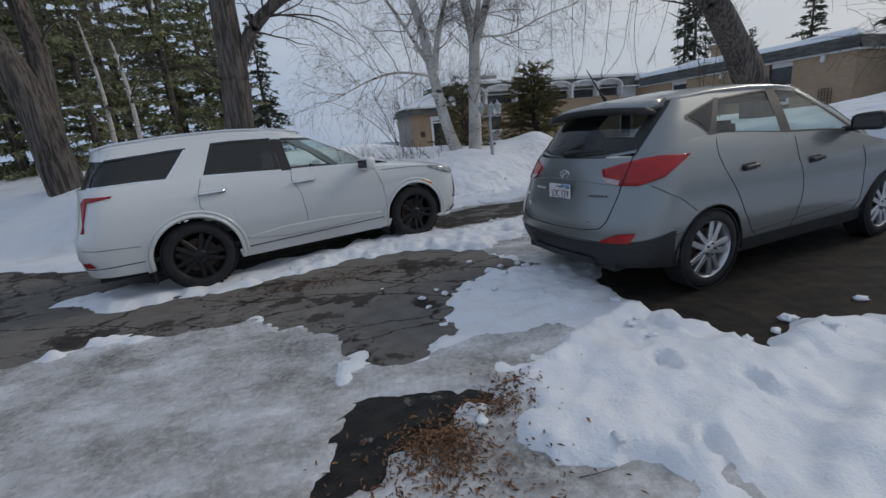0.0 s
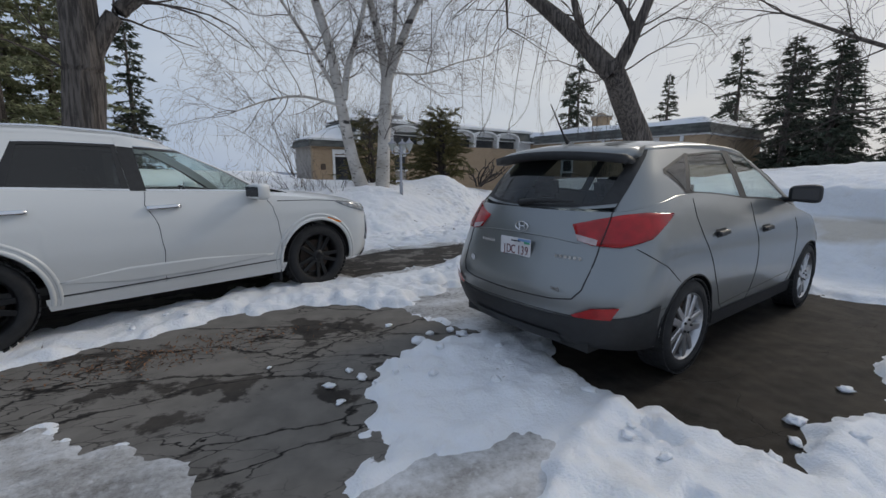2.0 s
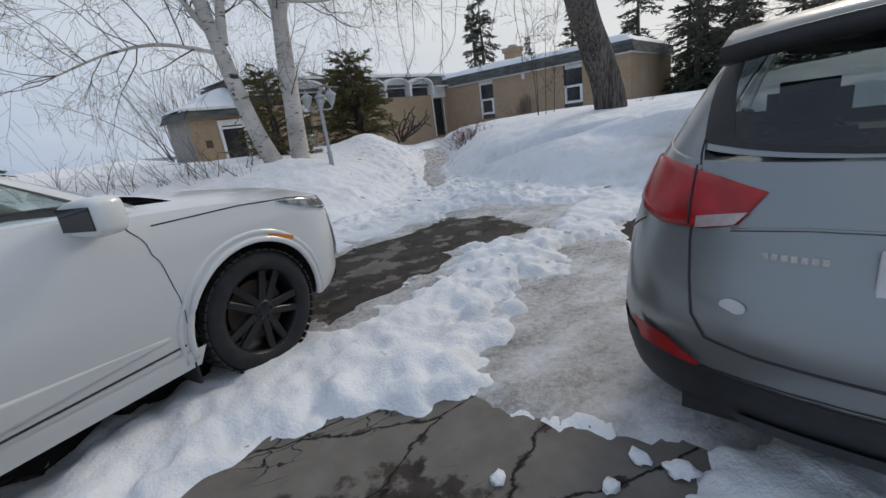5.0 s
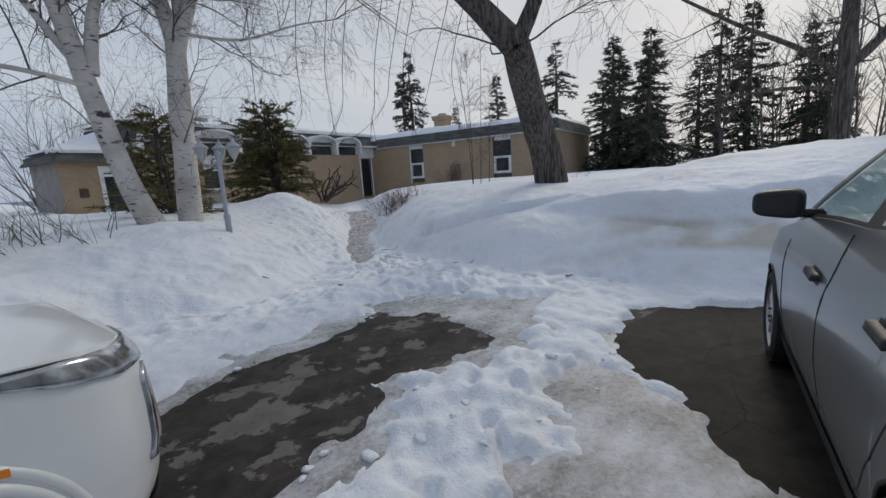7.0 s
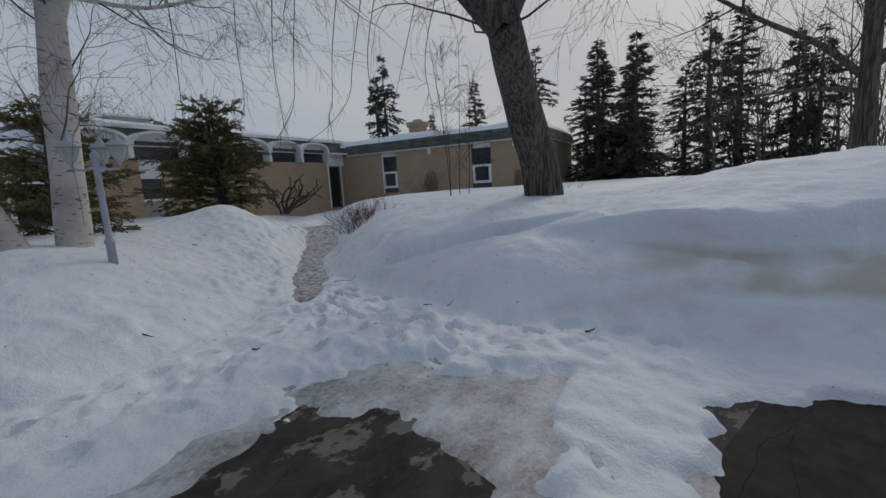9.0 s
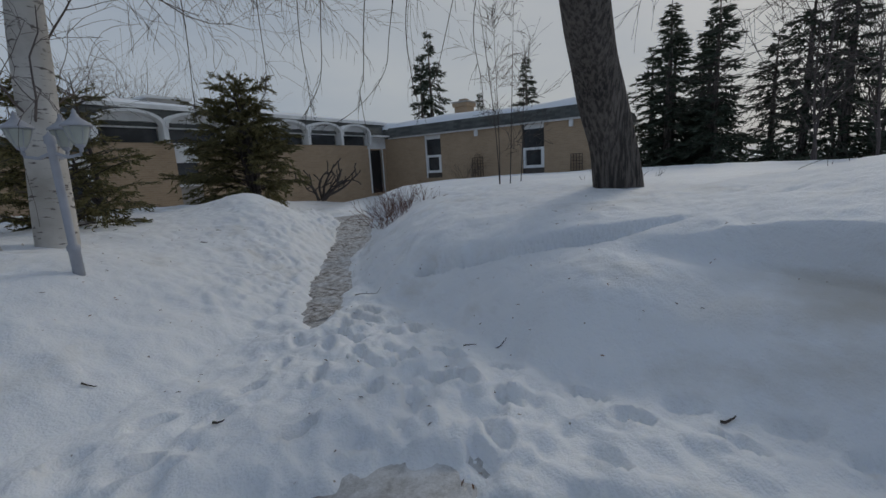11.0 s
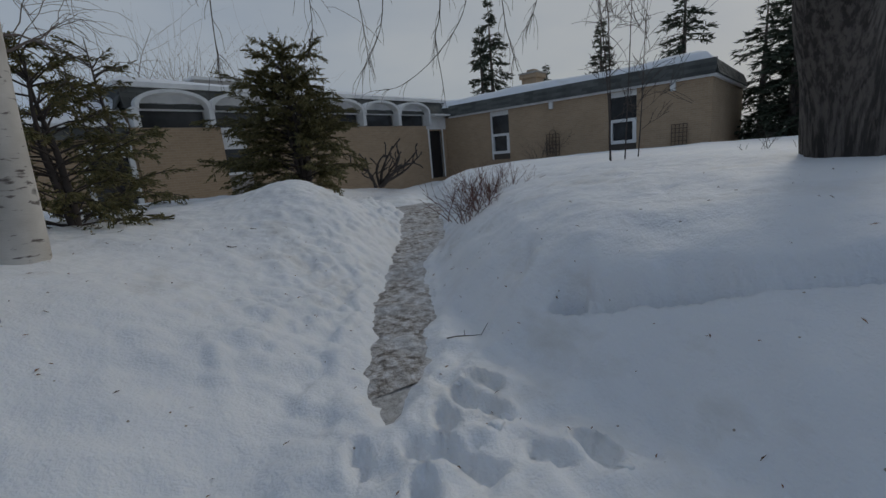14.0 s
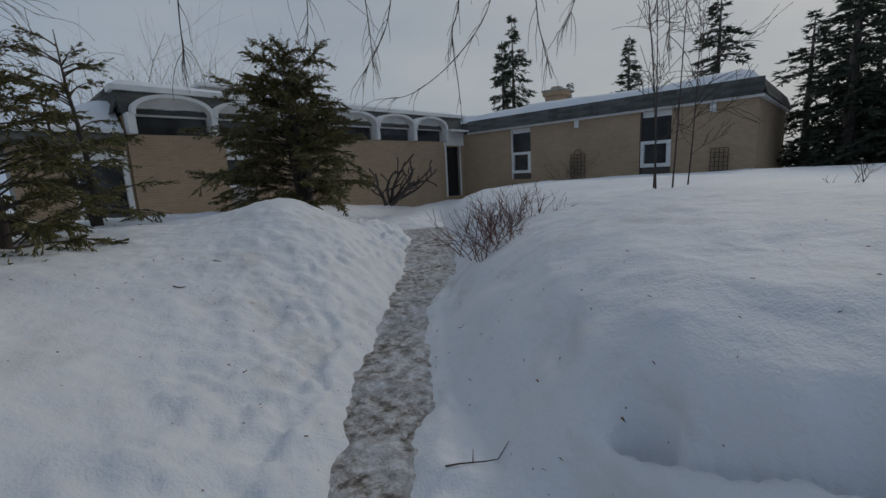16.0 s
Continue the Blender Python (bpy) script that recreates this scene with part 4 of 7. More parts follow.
def skin(bm, shell, lo, hi, svals, m, off=0.0, sides=(-1, 1)):
    """The shell between two heights, given as functions of (s)."""
    for side in sides:
        rows = []
        for s in svals:
            a, c = lo(s), hi(s)
            rows.append([bm.verts.new(shell.P(s, a + (c - a) * j / m, off, side)) for j in range(m + 1)])
        for r0, r1 in zip(rows, rows[1:]):
            for j in range(m):
                q = (r0[j], r1[j], r1[j + 1], r0[j + 1])
                bm.faces.new(q if side < 0 else q[::-1])
    bmesh.ops.remove_doubles(bm, verts=bm.verts, dist=0.0005)
    return bm


def line_on(shell, pts, r, side=-1, off=0.002, n=6):
    """A thin bead or gap following points (s, z) on the shell."""
    V, F = [], []
    fine = []
    for (a, c) in zip(pts, pts[1:]):
        fine += [(a[0] + (c[0] - a[0]) * i / n, a[1] + (c[1] - a[1]) * i / n) for i in range(n)]
    fine.append(pts[-1])
    tube(V, F, [shell.P(s, z, off, side) for s, z in fine], [r] * len(fine), 5)
    return V, F


def wheel(parent, x, y, radius, width, rim, rim_r, spokes, twin, rim_mat, side):
    w = thing_part("wheel", parent)
    w.matrix_basis = Matrix.Translation((x, y, radius)) @ Matrix.Rotation(0 if side < 0 else math.pi, 4, "Z")
    h = width / 2
    tyre = lathe([(rim_r, h - 0.012), (rim_r + 0.02, h + 0.004), (radius - 0.05, h), (radius - 0.015, h - 0.02), (radius, h - 0.06), (radius, -h + 0.06), (radius - 0.015, -h + 0.02),
                  (radius - 0.05, -h), (rim_r + 0.02, -h - 0.004), (rim_r, -h + 0.012)], 48, "y", caps=False)
    part("tyre", tyre, "tyre", w, "black winter tyre", True)
    bm = bmesh.new()
    nb = 46
    for k in range(nb):
        for row, yy in enumerate((-0.36, -0.12, 0.12, 0.36)):
            t = 2 * math.pi * (k + 0.5 * (row % 2)) / nb
            m = Matrix.Rotation(-t, 4, "Y") @ Matrix.Translation((0, yy * width, radius))
            box(bm, -0.019, 0.019, -width * 0.10, width * 0.10, -0.005, 0.007, 0, m)
    tagged(part("tread", bm, "tyre", w), kind="stuff")
    part("rim", lathe([(rim_r, -h + 0.012), (rim_r - 0.015, -h + 0.03), (rim_r - 0.03, -h + 0.10), (rim_r - 0.03, h - 0.02), (rim_r, h - 0.012)], 40, "y", caps=False), rim_mat, w, "", True)
    part("brake_disc", lathe([(0.0, -0.02), (rim_r * 0.72, -0.02), (rim_r * 0.72, 0.0), (0.0, 0.0)], 28, "y"), "rust_metal", w)
    part("hub", lathe([(0.075, -h + 0.03), (0.068, -h + 0.015), (0.03, -h + 0.012), (0.0, -h + 0.010)], 24, "y"), rim_mat, w, "", True)
    for k in range(spokes):
        t = 2 * math.pi * k / spokes + 0.3
        bm = bmesh.new()
        for d in ((-1, 1) if twin else (0,)):
            o, i0 = (0.036 * d, 0.020 * d) if twin else (0, 0)
            hw = 0.024 if twin else 0.046
            z0, z1 = 0.05, rim_r - 0.01
            vs = []
            for z, xx, ww, yy in ((z0, i0, hw * 1.1, -h + 0.020), (z1, o * 1.5, hw * (1.0 if twin else 1.3), -h + 0.022)):
                for dx in (-ww, ww):
                    for dy in (0, 0.03):
                        vs.append(bm.verts.new((xx + dx + (0.04 * (z / rim_r) if twin == 2 else 0), yy + dy, z)))
            for q in ((0, 1, 3, 2), (4, 6, 7, 5), (0, 4, 5, 1), (2, 3, 7, 6), (0, 2, 6, 4), (1, 5, 7, 3)):
                bm.faces.new([vs[i] for i in q])
        bmesh.ops.bevel(bm, geom=list(bm.edges), offset=0.006, segments=1, affect="EDGES")
        bmesh.ops.recalc_face_normals(bm, faces=bm.faces)
        bmesh.ops.transform(bm, matrix=Matrix.Rotation(t, 4, "Y"), verts=bm.verts)
        part("spoke", bm, rim_mat, w)
    for k in range(5):
        t = 2 * math.pi * k / 5
        bm = lathe([(0.009, 0), (0.009, -0.012), (0.0, -0.012)], 8, "y")
        bmesh.ops.transform(bm, matrix=Matrix.Translation((0.05 * math.cos(t), -h + 0.013, 0.05 * math.sin(t))), verts=bm.verts)
        part("lug_nut", bm, "black_plastic", w)
    return w


def seat(parent, x, y, z, mat, high=True):
    bm = bmesh.new()
    box(bm, x - 0.25, x + 0.27, y - 0.25, y + 0.25, z, z + 0.16, 0.05)
    box(bm, -0.07, 0.07, -0.24, 0.24, 0.0, 0.62, 0.05, Matrix.Translation((x - 0.25, y, z + 0.1)) @ Matrix.Rotation(radians(-14), 4, "Y"))
    st = part("seat", bm, mat, parent, "", True)
    part("headrest", box(bmesh.new(), -0.05, 0.05, -0.13, 0.13, 0.0, 0.19, 0.04, Matrix.Translation((x - 0.44, y, z + 0.76)) @ Matrix.Rotation(radians(-8), 4, "Y")), mat, st, "", True)


def steering(parent, x, y, z):
    V, F = [], []
    tube(V, F, [Vector((x - 0.07 * math.sin(t), y + 0.18 * math.cos(t), z + 0.17 * math.sin(t))) for t in [2 * math.pi * i / 24 for i in range(25)]], [0.016] * 25, 6)
    tube(V, F, [Vector((x, y - 0.17, z)), Vector((x + 0.03, y, z)), Vector((x, y + 0.17, z))], [0.02, 0.05, 0.02], 6)
    arrays("steering_wheel", V, F, "black_plastic", parent)


class Car:
    def __init__(self, name, label, m, paint, body, house_, S, R, zbot, axle, arch_r, arch_z, wb):
        self.root = thing(name, label, "car", m)
        self.paint, self.b, self.h, self.S, self.R = paint, body, house_, curve(S), curve(R)
        self.axle, self.arch_r, self.arch_z, self.wb, self.zb = axle, arch_r, arch_z, wb, curve(zbot)
        self.svals = sorted(set([0.2 * i / 12 for i in range(12)] + [0.2 + 0.6 * i / 130 for i in range(131)] + [0.8 + 0.2 * i / 14 for i in range(1, 15)]))

    def top(self, s):
        return self.S(self.b.P(s, 0.95).x)

    def bottom(self, s):
        x = self.b.P(s, 0.5).x
        z = self.zb(x)
        for a in (0.0, self.wb):
            if abs(x - a) < self.arch_r:
                z = max(z, self.arch_z + math.sqrt(self.arch_r ** 2 - (x - a) ** 2) * 0.98)
        return z

    def g(self, s, v):
        """Height in the glasshouse at s and at the share v of the way from belt to roof."""
        z = 1.2
        for _ in range(4):
            x = self.h.P(s, z).x
            z = self.S(x) + v * (self.R(x) - self.S(x))
        return z

    def on_house(self, b, t, v, off, side):
        """The point at the share v on the straight edge from b at the belt to t at the rail."""
        f = v / 0.93
        if not (.2 <= b <= .82 and .2 <= t <= .84):
            s = b * (1 - f) + t * f
            return self.h.P(s, self.g(s, v), off, side)
        xb, xt = self.h.P(b, self.g(b, 0)).x, self.h.P(t, self.g(t, .93)).x
        x = xb + (xt - xb) * f
        z = self.S(x) + v * (self.R(x) - self.S(x))
        return self.h.P(self.h.sx(x, z), z, off, side)

    def make_body(self):
        part("body_shell", skin(bmesh.new(), self.b, self.bottom, self.top, self.svals, 14), self.paint, self.root, "", True)
        # bonnet and deck
        bm = bmesh.new()
        rows = []
        for s in [x for x in self.svals if self.b.P(x, 0.95).x > -9]:
            rim = self.b.P(s, self.top(s))
            rows.append([bm.verts.new((rim.x, rim.y * (1 - 2 * j / 14), rim.z + 0.075 * (1 - (1 - 2 * j / 14) ** 2) * min(1, max(0, (rim.x - 1.5) / 1.0)))) for j in range(15)])
        for r0, r1 in zip(rows, rows[1:]):
            for j in range(14):
                bm.faces.new((r0[j], r1[j], r1[j + 1], r0[j + 1]))
        bmesh.ops.remove_doubles(bm, verts=bm.verts, dist=0.0005)
        bmesh.ops.recalc_face_normals(bm, faces=bm.faces)
        # leave the cabin open above the belt
        cut = [f for f in bm.faces if self.cabin[0] < f.calc_center_median().x < self.cabin[1] and abs(f.calc_center_median().y) < 0.62]
        bmesh.ops.delete(bm, geom=cut, context="FACES")
        part("bonnet", bm, self.paint, self.root, "", True)

    def pillar(self, name, mat, b0, b1, t0, t1, v0=0.0, v1=0.93, off=0.0, sides=(-1, 1), n=10, label="", nv=8):
        """A piece of the glasshouse between s-breaks at the belt (b0, b1) and at the rail (t0, t1)."""
        for side in sides:
            bm = bmesh.new()
            rows = []
            for i in range(n + 1):
                row = []
                for j in range(nv + 1):
                    lo = v0[0] + (v0[1] - v0[0]) * i / n if isinstance(v0, tuple) else v0
                    hi = v1[0] + (v1[1] - v1[0]) * i / n if isinstance(v1, tuple) else v1
                    v = lo + (hi - lo) * j / nv
                    row.append(bm.verts.new(self.on_house(b0 + (b1 - b0) * i / n, t0 + (t1 - t0) * i / n, v, off, side)))
                rows.append(row)
            for r0, r1 in zip(rows, rows[1:]):
                for j in range(nv):
                    q = (r0[j], r1[j], r1[j + 1], r0[j + 1])
                    bm.faces.new(q if side < 0 else q[::-1])
            part(name, bm, mat, self.root, label, True)

    def roof(self):
        bm = bmesh.new()
        sv = [i / 60 for i in range(61)]
        rows = []
        for s in sv:
            low, rim = self.h.P(s, self.g(s, 0.925)), self.h.P(s, self.g(s, 1.0))
            row = [low, (low + rim) / 2 + Vector((0, -0.006, 0.004))]
            for j in range(13):
                k = 1 - 2 * j / 12
                row.append(Vector((rim.x, rim.y * k, rim.z + 0.05 * (1 - k * k) ** 0.8)))
            flip = lambda p: Vector((p.x, -p.y, p.z))
            row += [flip(row[1]), flip(row[0])]
            rows.append([bm.verts.new(p) for p in row])
        for r0, r1 in zip(rows, rows[1:]):
            for j in range(len(r0) - 1):
                bm.faces.new((r0[j], r1[j], r1[j + 1], r0[j + 1]))
        bmesh.ops.remove_doubles(bm, verts=bm.verts, dist=0.0005)
        bmesh.ops.recalc_face_normals(bm, faces=bm.faces)
        part("roof", bm, self.paint, self.root, "", True)

    def patch(self, name, mat, A, B, n=10, m=5, off=0.004, sides=(-1, 1), label="", thick=0.0, parent=None):
        for side in sides:
            part(name, ruled(bmesh.new(), self.b, A, B, n, m, off, side, thick), mat, parent or self.root, label, True)

    def seam(self, pts, r=0.004, mat="black_plastic", sides=(-1, 1), off=0.0, name="panel_gap"):
        for side in sides:
            V, F = line_on(self.b, pts, r, side, off)
            arrays(name, V, F, mat, self.root)

    def underbody(self):
        bm = bmesh.new()
        box(bm, self.b.xr(0.5) + 0.15, self.b.xf(0.5) - 0.2, -0.62, 0.62, 0.24, 0.62)
        box(bm, 0.55, self.wb - 0.55, -0.84, 0.84, 0.27, 0.5)
        part("underbody", bm, "interior_dark", self.root)
        for a in (0.0, self.wb):
            for side in (-1, 1):
                # wheel housing, a half drum
                bm = bmesh.new()
                r = self.arch_r + 0.015
                rows = []
                for i in range(21):
                    t = math.pi * (i / 20) * 1.1 - 0.05 * math.pi
                    rows.append([bm.verts.new((a + r * math.cos(t), side * y, self.arch_z + r * math.sin(t))) for y in (0.60, self.b.w(0.6) - 0.012)])
                for r0, r1 in zip(rows, rows[1:]):
                    bm.faces.new((r0[0], r1[0], r1[1], r0[1]))
                part("wheel_housing", bm, "interior_dark", self.root)


def lip(car, a, r, rad, mat, x_from=-9, x_to=9, off=0.006, name="arch_trim", label=""):
    for side in (-1, 1):
        V, F = [], []
        pts = []
        for i in range(33):
            t = math.pi * i / 32 * 1.10 - 0.05 * math.pi
            x, z = a + r * math.cos(t), car.arch_z + r * math.sin(t) * 0.98
            if z > 0.26:
                pts.append(car.b.P(car.b.sx(x, z), z, off, side))
        tube(V, F, pts, [rad] * len(pts), 8)
        tagged(arrays(name, V, F, mat, car.root), label)


def text_mesh(name, body, size, mat, parent, m, depth=0.001):
    cu = bpy.data.curves.new(name, "FONT")
    cu.body, cu.size, cu.align_x, cu.align_y, cu.extrude = body, size, "CENTER", "CENTER", depth
    tmp = bpy.data.objects.new(name, cu)
    scene.collection.objects.link(tmp)
    me = bpy.data.meshes.new_from_object(tmp.evaluated_get(bpy.context.evaluated_depsgraph_get()))
    bpy.data.objects.remove(tmp)
    me.materials.clear()
    me.materials.append(MAT[mat])
    ob = new(name, me)
    ob.parent, ob.matrix_basis = parent, m
    return ob


def pod(a, b_, c, m):
    """A rounded housing: a ball squared off, flat at the back."""
    bm = bmesh.new()
    bmesh.ops.create_uvsphere(bm, u_segments=20, v_segments=14, radius=1.0)
    sq = lambda v, p: math.copysign(abs(v) ** p, v)
    for v in bm.verts:
        p = Vector((sq(v.co.x, .6), sq(v.co.y, .5), sq(v.co.z, .5)))
        v.co = Vector((max(p.x, -.82) * a, p.y * b_, p.z * c * (1 - .12 * p.y)))
    bmesh.ops.transform(bm, matrix=m, verts=bm.verts)
    return bm


def mirror_cap(car, x, y, z, mat, foot):
    for side in (-1, 1):
        at = Matrix.Translation((x, side * y, z)) @ Matrix.Rotation(radians(-14 * side), 4, "Z")
        mr = part("wing_mirror", pod(0.085, 0.125, 0.082, at), mat, car.root, "", True)
        part("mirror_glass", box(bmesh.new(), -0.076, -0.071, -0.095, 0.095, -0.05, 0.05, 0, at), "window_glass", mr)
        part("mirror_foot", box(bmesh.new(), -0.04, 0.04, -0.07, 0.07, -0.025, 0.02, 0.012, Matrix.Translation((x + 0.03, side * (y - 0.15), z - 0.06))), foot, mr, "", True)


# the grey compact SUV
def grey_suv():
    body = Shell(w=[(.2, .84), (.35, .875), (.6, .905), (.8, .91), (.92, .90), (1.02, .875), (1.12, .842), (1.2, .81), (1.3, .757)],
                 xr=[(.2, -.77), (.32, -.87), (.45, -.925), (.62, -.93), (.72, -.90), (.86, -.84), (1.0, -.795), (1.2, -.70), (1.3, -.62)],
                 xf=[(.2, 3.38), (.45, 3.53), (.7, 3.52), (.85, 3.42), (1.0, 3.30)], Lr=.46, Lf=.80, pr=2.5, pf=2.2)
    gh = Shell(w=[(.9, .885), (1.02, .865), (1.12, .835), (1.4, .70), (1.62, .575)],
               xr=[(.9, -.78), (1.05, -.735), (1.2, -.665), (1.4, -.545), (1.55, -.42), (1.66, -.38)],
               xf=[(.9, 2.90), (1.02, 2.72), (1.2, 2.48), (1.4, 2.20), (1.55, 1.92), (1.62, 1.74)], Lr=.40, Lf=.42, pr=2.6, pf=2.3)
    c = Car("parked_suv", "silver-grey compact SUV with salt-dusted paint, parked on asphalt", Matrix.Translation((2.049, 4.39, 0.0)) @ Matrix.Rotation(radians(21.7), 4, "Z"), "grey_paint", body, gh,
            S=[(-.9, 1.165), (-.67, 1.175), (-.5, 1.225), (-.25, 1.27), (.1, 1.285), (.5, 1.262), (1.0, 1.218), (1.5, 1.195), (1.9, 1.165), (2.2, 1.10), (2.5, 1.035), (2.9, .945), (3.3, .83), (3.6, .74)],
            R=[(-.5, 1.565), (-.2, 1.605), (.3, 1.645), (.8, 1.66), (1.2, 1.65), (1.6, 1.61), (1.9, 1.56), (2.6, 1.45)],
            zbot=[(-.9, .30), (-.5, .27), (.4, .26), (.5, .235), (2.2, .235), (2.9, .26), (3.6, .28)], axle=0, arch_r=.385, arch_z=.345, wb=2.64)
    c.cabin = (-.55, 2.45)
    c.make_body()
    c.underbody()
    sx, sy = gh.sx, gh.sy
    # glasshouse, rear to front: rear window, rear pillar, quarter light, rear door, front door, windscreen
    rw_b, rw_t = .098, .158
    q0b, q0t = sx(-.16, 1.28), sx(-.08, 1.55)
    q1b, q1t = sx(.075, 1.28), sx(.366, 1.58)
    d0b, d0t = sx(.145, 1.28), sx(.43, 1.58)
    d1b, d1t = sx(.97, 1.22), sx(1.065, 1.60)
    f0b, f0t = sx(1.12, 1.21), sx(1.20, 1.60)
    f1b, f1t = sx(2.04, 1.14), sx(1.50, 1.56)
    ws_b, ws_t = sx(2.30, 1.07), sx(1.62, 1.54)
    c.pillar("rear_window", "rear_glass", 0.0, rw_b, 0.0, rw_t, (0.03, 0.06), 0.90, 0.002, label="dusty dark tailgate glass reflecting branches", n=16)
    c.pillar("tailgate", c.paint, 0.0, rw_b + .02, 0.0, rw_t + .02, 0.0, (0.03, 0.065), 0.002, n=12)
    c.pillar("window_trim", "black_plastic", rw_b - .022, rw_b + .006, rw_t - .03, rw_t + .006, 0.05, 0.93, 0.004)
    c.pillar("window_trim", "black_plastic", 0.0, rw_b + .006, 0.0, rw_t + .006, 0.86, 0.97, 0.003, n=12)
    c.pillar("window_trim", "black_plastic", 0.0, rw_b, 0.0, rw_t, (0.02, 0.055), (0.055, 0.11), 0.004, n=16)
    c.pillar("rear_pillar", c.paint, rw_b + .006, q0b, rw_t + .006, q0t, -0.16)
    c.pillar("rear_pillar", c.paint, q0b, d0b, q0t, d0t, -0.16, n=14)
    c.pillar("window_trim", "black_plastic", q0b, q1b, q0t, q1t, (0.44, 0.02), (0.54, 0.80), 0.003, n=14)
    c.pillar("quarter_light", "privacy_glass", q0b + .012, q1b, q0t + .012, q1t, (0.475, 0.07), (0.51, 0.76), 0.006, n=14, label="dark pointed rear quarter light")
    c.pillar("window_trim", "black_plastic", q1b, d0b, q1t, d0t, 0.0, 0.82, 0.004)
    c.pillar("side_window", "cabin_glass", d0b, d1b, d0t, d1t, 0.04, (0.76, 0.87), -0.005, label="rear door glass reflecting branches")
    c.pillar("window_trim", "black_plastic", d1b, f0b, d1t, f0t, 0.0, 0.93, 0.002)
    c.pillar("side_window", "cabin_glass", f0b, f1b, f0t, f1t, 0.04, (0.88, 0.86), -0.005, label="front door glass")
    c.pillar("window_trim", "black_plastic", d0b, f1b, d0t, f1t, 0.0, 0.045, 0.003, n=20)
    for a, lo, hi in (((d0b, d1b, d0t, d1t), 0.76, 0.87), ((f0b, f1b, f0t, f1t), 0.88, 0.86)):
        c.pillar("window_trim", "black_plastic", *a, (lo, hi), (lo + .04, hi + .035), 0.003, n=14)
        c.pillar("roof_rail", c.paint, *a, (lo + .035, hi + .03), 0.935, 0.0, n=14)
    c.pillar("window_trim", "black_plastic", f1b, f1b + .02, f1t, f1t + .006, 0.0, 0.93, 0.002)
    c.pillar("front_pillar", c.paint, f1b + .02, ws_b, f1t + .006, ws_t)
    c.pillar("windscreen", "cabin_glass", ws_b, 1.0, ws_t, 1.0, 0.0, 0.95, 0.0, n=14)
    c.roof()
    # spoiler over the rear window
    bm = bmesh.new()
    prof = [(-.26, 1.65), (-.44, 1.625), (-.585, 1.575), (-.58, 1.552), (-.46, 1.555), (-.29, 1.58)]
    rows = []
    for i in range(13):
        k = i / 6 - 1
        rows.append([bm.verts.new((x + .10 * k * k * (1 if x < -.4 else .3), k * (.60 - .03 * (x < -.6)), z - .035 * k * k)) for x, z in prof])
    for r0, r1 in zip(rows, rows[1:]):
        for j in range(len(prof)):
            bm.faces.new((r0[j], r1[j], r1[(j + 1) % 6], r0[(j + 1) % 6]))
    bm.faces.new(rows[0]); bm.faces.new(rows[-1][::-1])
    bmesh.ops.recalc_face_normals(bm, faces=bm.faces)
    sp = part("spoiler", bm, c.paint, c.root, "", True)
    bm = bmesh.new()
    prof = [(-.56, 1.586), (-.600, 1.580), (-.594, 1.526), (-.47, 1.522), (-.36, 1.545), (-.40, 1.566)]
    rows = []
    for i in range(13):
        k = i / 6 - 1
        rows.append([bm.verts.new((x + .10 * k * k * (1 if x < -.4 else .3), k * .602, z - .037 * k * k)) for x, z in prof])
    for r0, r1 in zip(rows, rows[1:]):
        for j in range(len(prof)):
            bm.faces.new((r0[j], r1[j], r1[(j + 1) % 6], r0[(j + 1) % 6]))
    bm.faces.new(rows[0]); bm.faces.new(rows[-1][::-1])
    bmesh.ops.recalc_face_normals(bm, faces=bm.faces)
    part("spoiler_edge", bm, "black_plastic", sp, "matt black spoiler lip", True)
    # lower plastic and lamps
    s_arch = body.sx(-.40, .4)
    lowsv = [s_arch * i / 24 for i in range(25)]
    part("rear_bumper_lower", skin(bmesh.new(), body, lambda s: .28, lambda s: .485 + .10 * (s / s_arch) ** 2.2, lowsv, 6, 0.006), "black_plastic", c.root, "matt black lower bumper", True)
    part("diffuser", skin(bmesh.new(), body, lambda s: .26, lambda s: .345, [sy(.45, .3) * i / 10 for i in range(11)], 2, 0.02), "black_plastic", c.root, "", True)
    sill0, sill1 = body.sx(.36, .3), body.sx(2.28, .3)
    for side in (-1, 1):
        part("sill", skin(bmesh.new(), body, lambda s: .235, lambda s: .36, [sill0 + (sill1 - sill0) * i / 20 for i in range(21)], 3, 0.008, (side,)), "black_plastic", c.root, "black sill cladding", True)
    lip(c, 0.0, .388, .007, "black_plastic", off=0.0)
    lip(c, 2.64, .388, .007, "black_plastic", off=0.0)
    P = lambda x, z: (body.sx(x, z), z)
    Y = lambda y, z: (body.sy(y, z), z)
    c.patch("tail_lamp", "red_lens", [Y(.41, 1.085), Y(.55, 1.125), Y(.68, 1.16), P(-.46, 1.176), P(-.21, 1.165)], [Y(.48, .985), Y(.58, .962), Y(.73, .960), P(-.50, 1.015), P(-.23, 1.148)], 20, 6, .010, label="swept red tail lamp", thick=.02)
    c.patch("reverse_lamp", "clear_lens", [Y(.45, 1.025), Y(.60, 1.0)], [Y(.485, .984), Y(.60, .962)], 6, 3, .013, label="clear reversing lens")
    c.patch("rear_reflector", "red_lens", [Y(.54, .512), Y(.66, .575), Y(.80, .598)], [Y(.56, .500), Y(.66, .505), Y(.76, .512)], 10, 3, .014, label="red bumper reflector")
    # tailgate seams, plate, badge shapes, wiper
    c.seam([Y(.625, 1.24), Y(.622, 1.16)], .004)
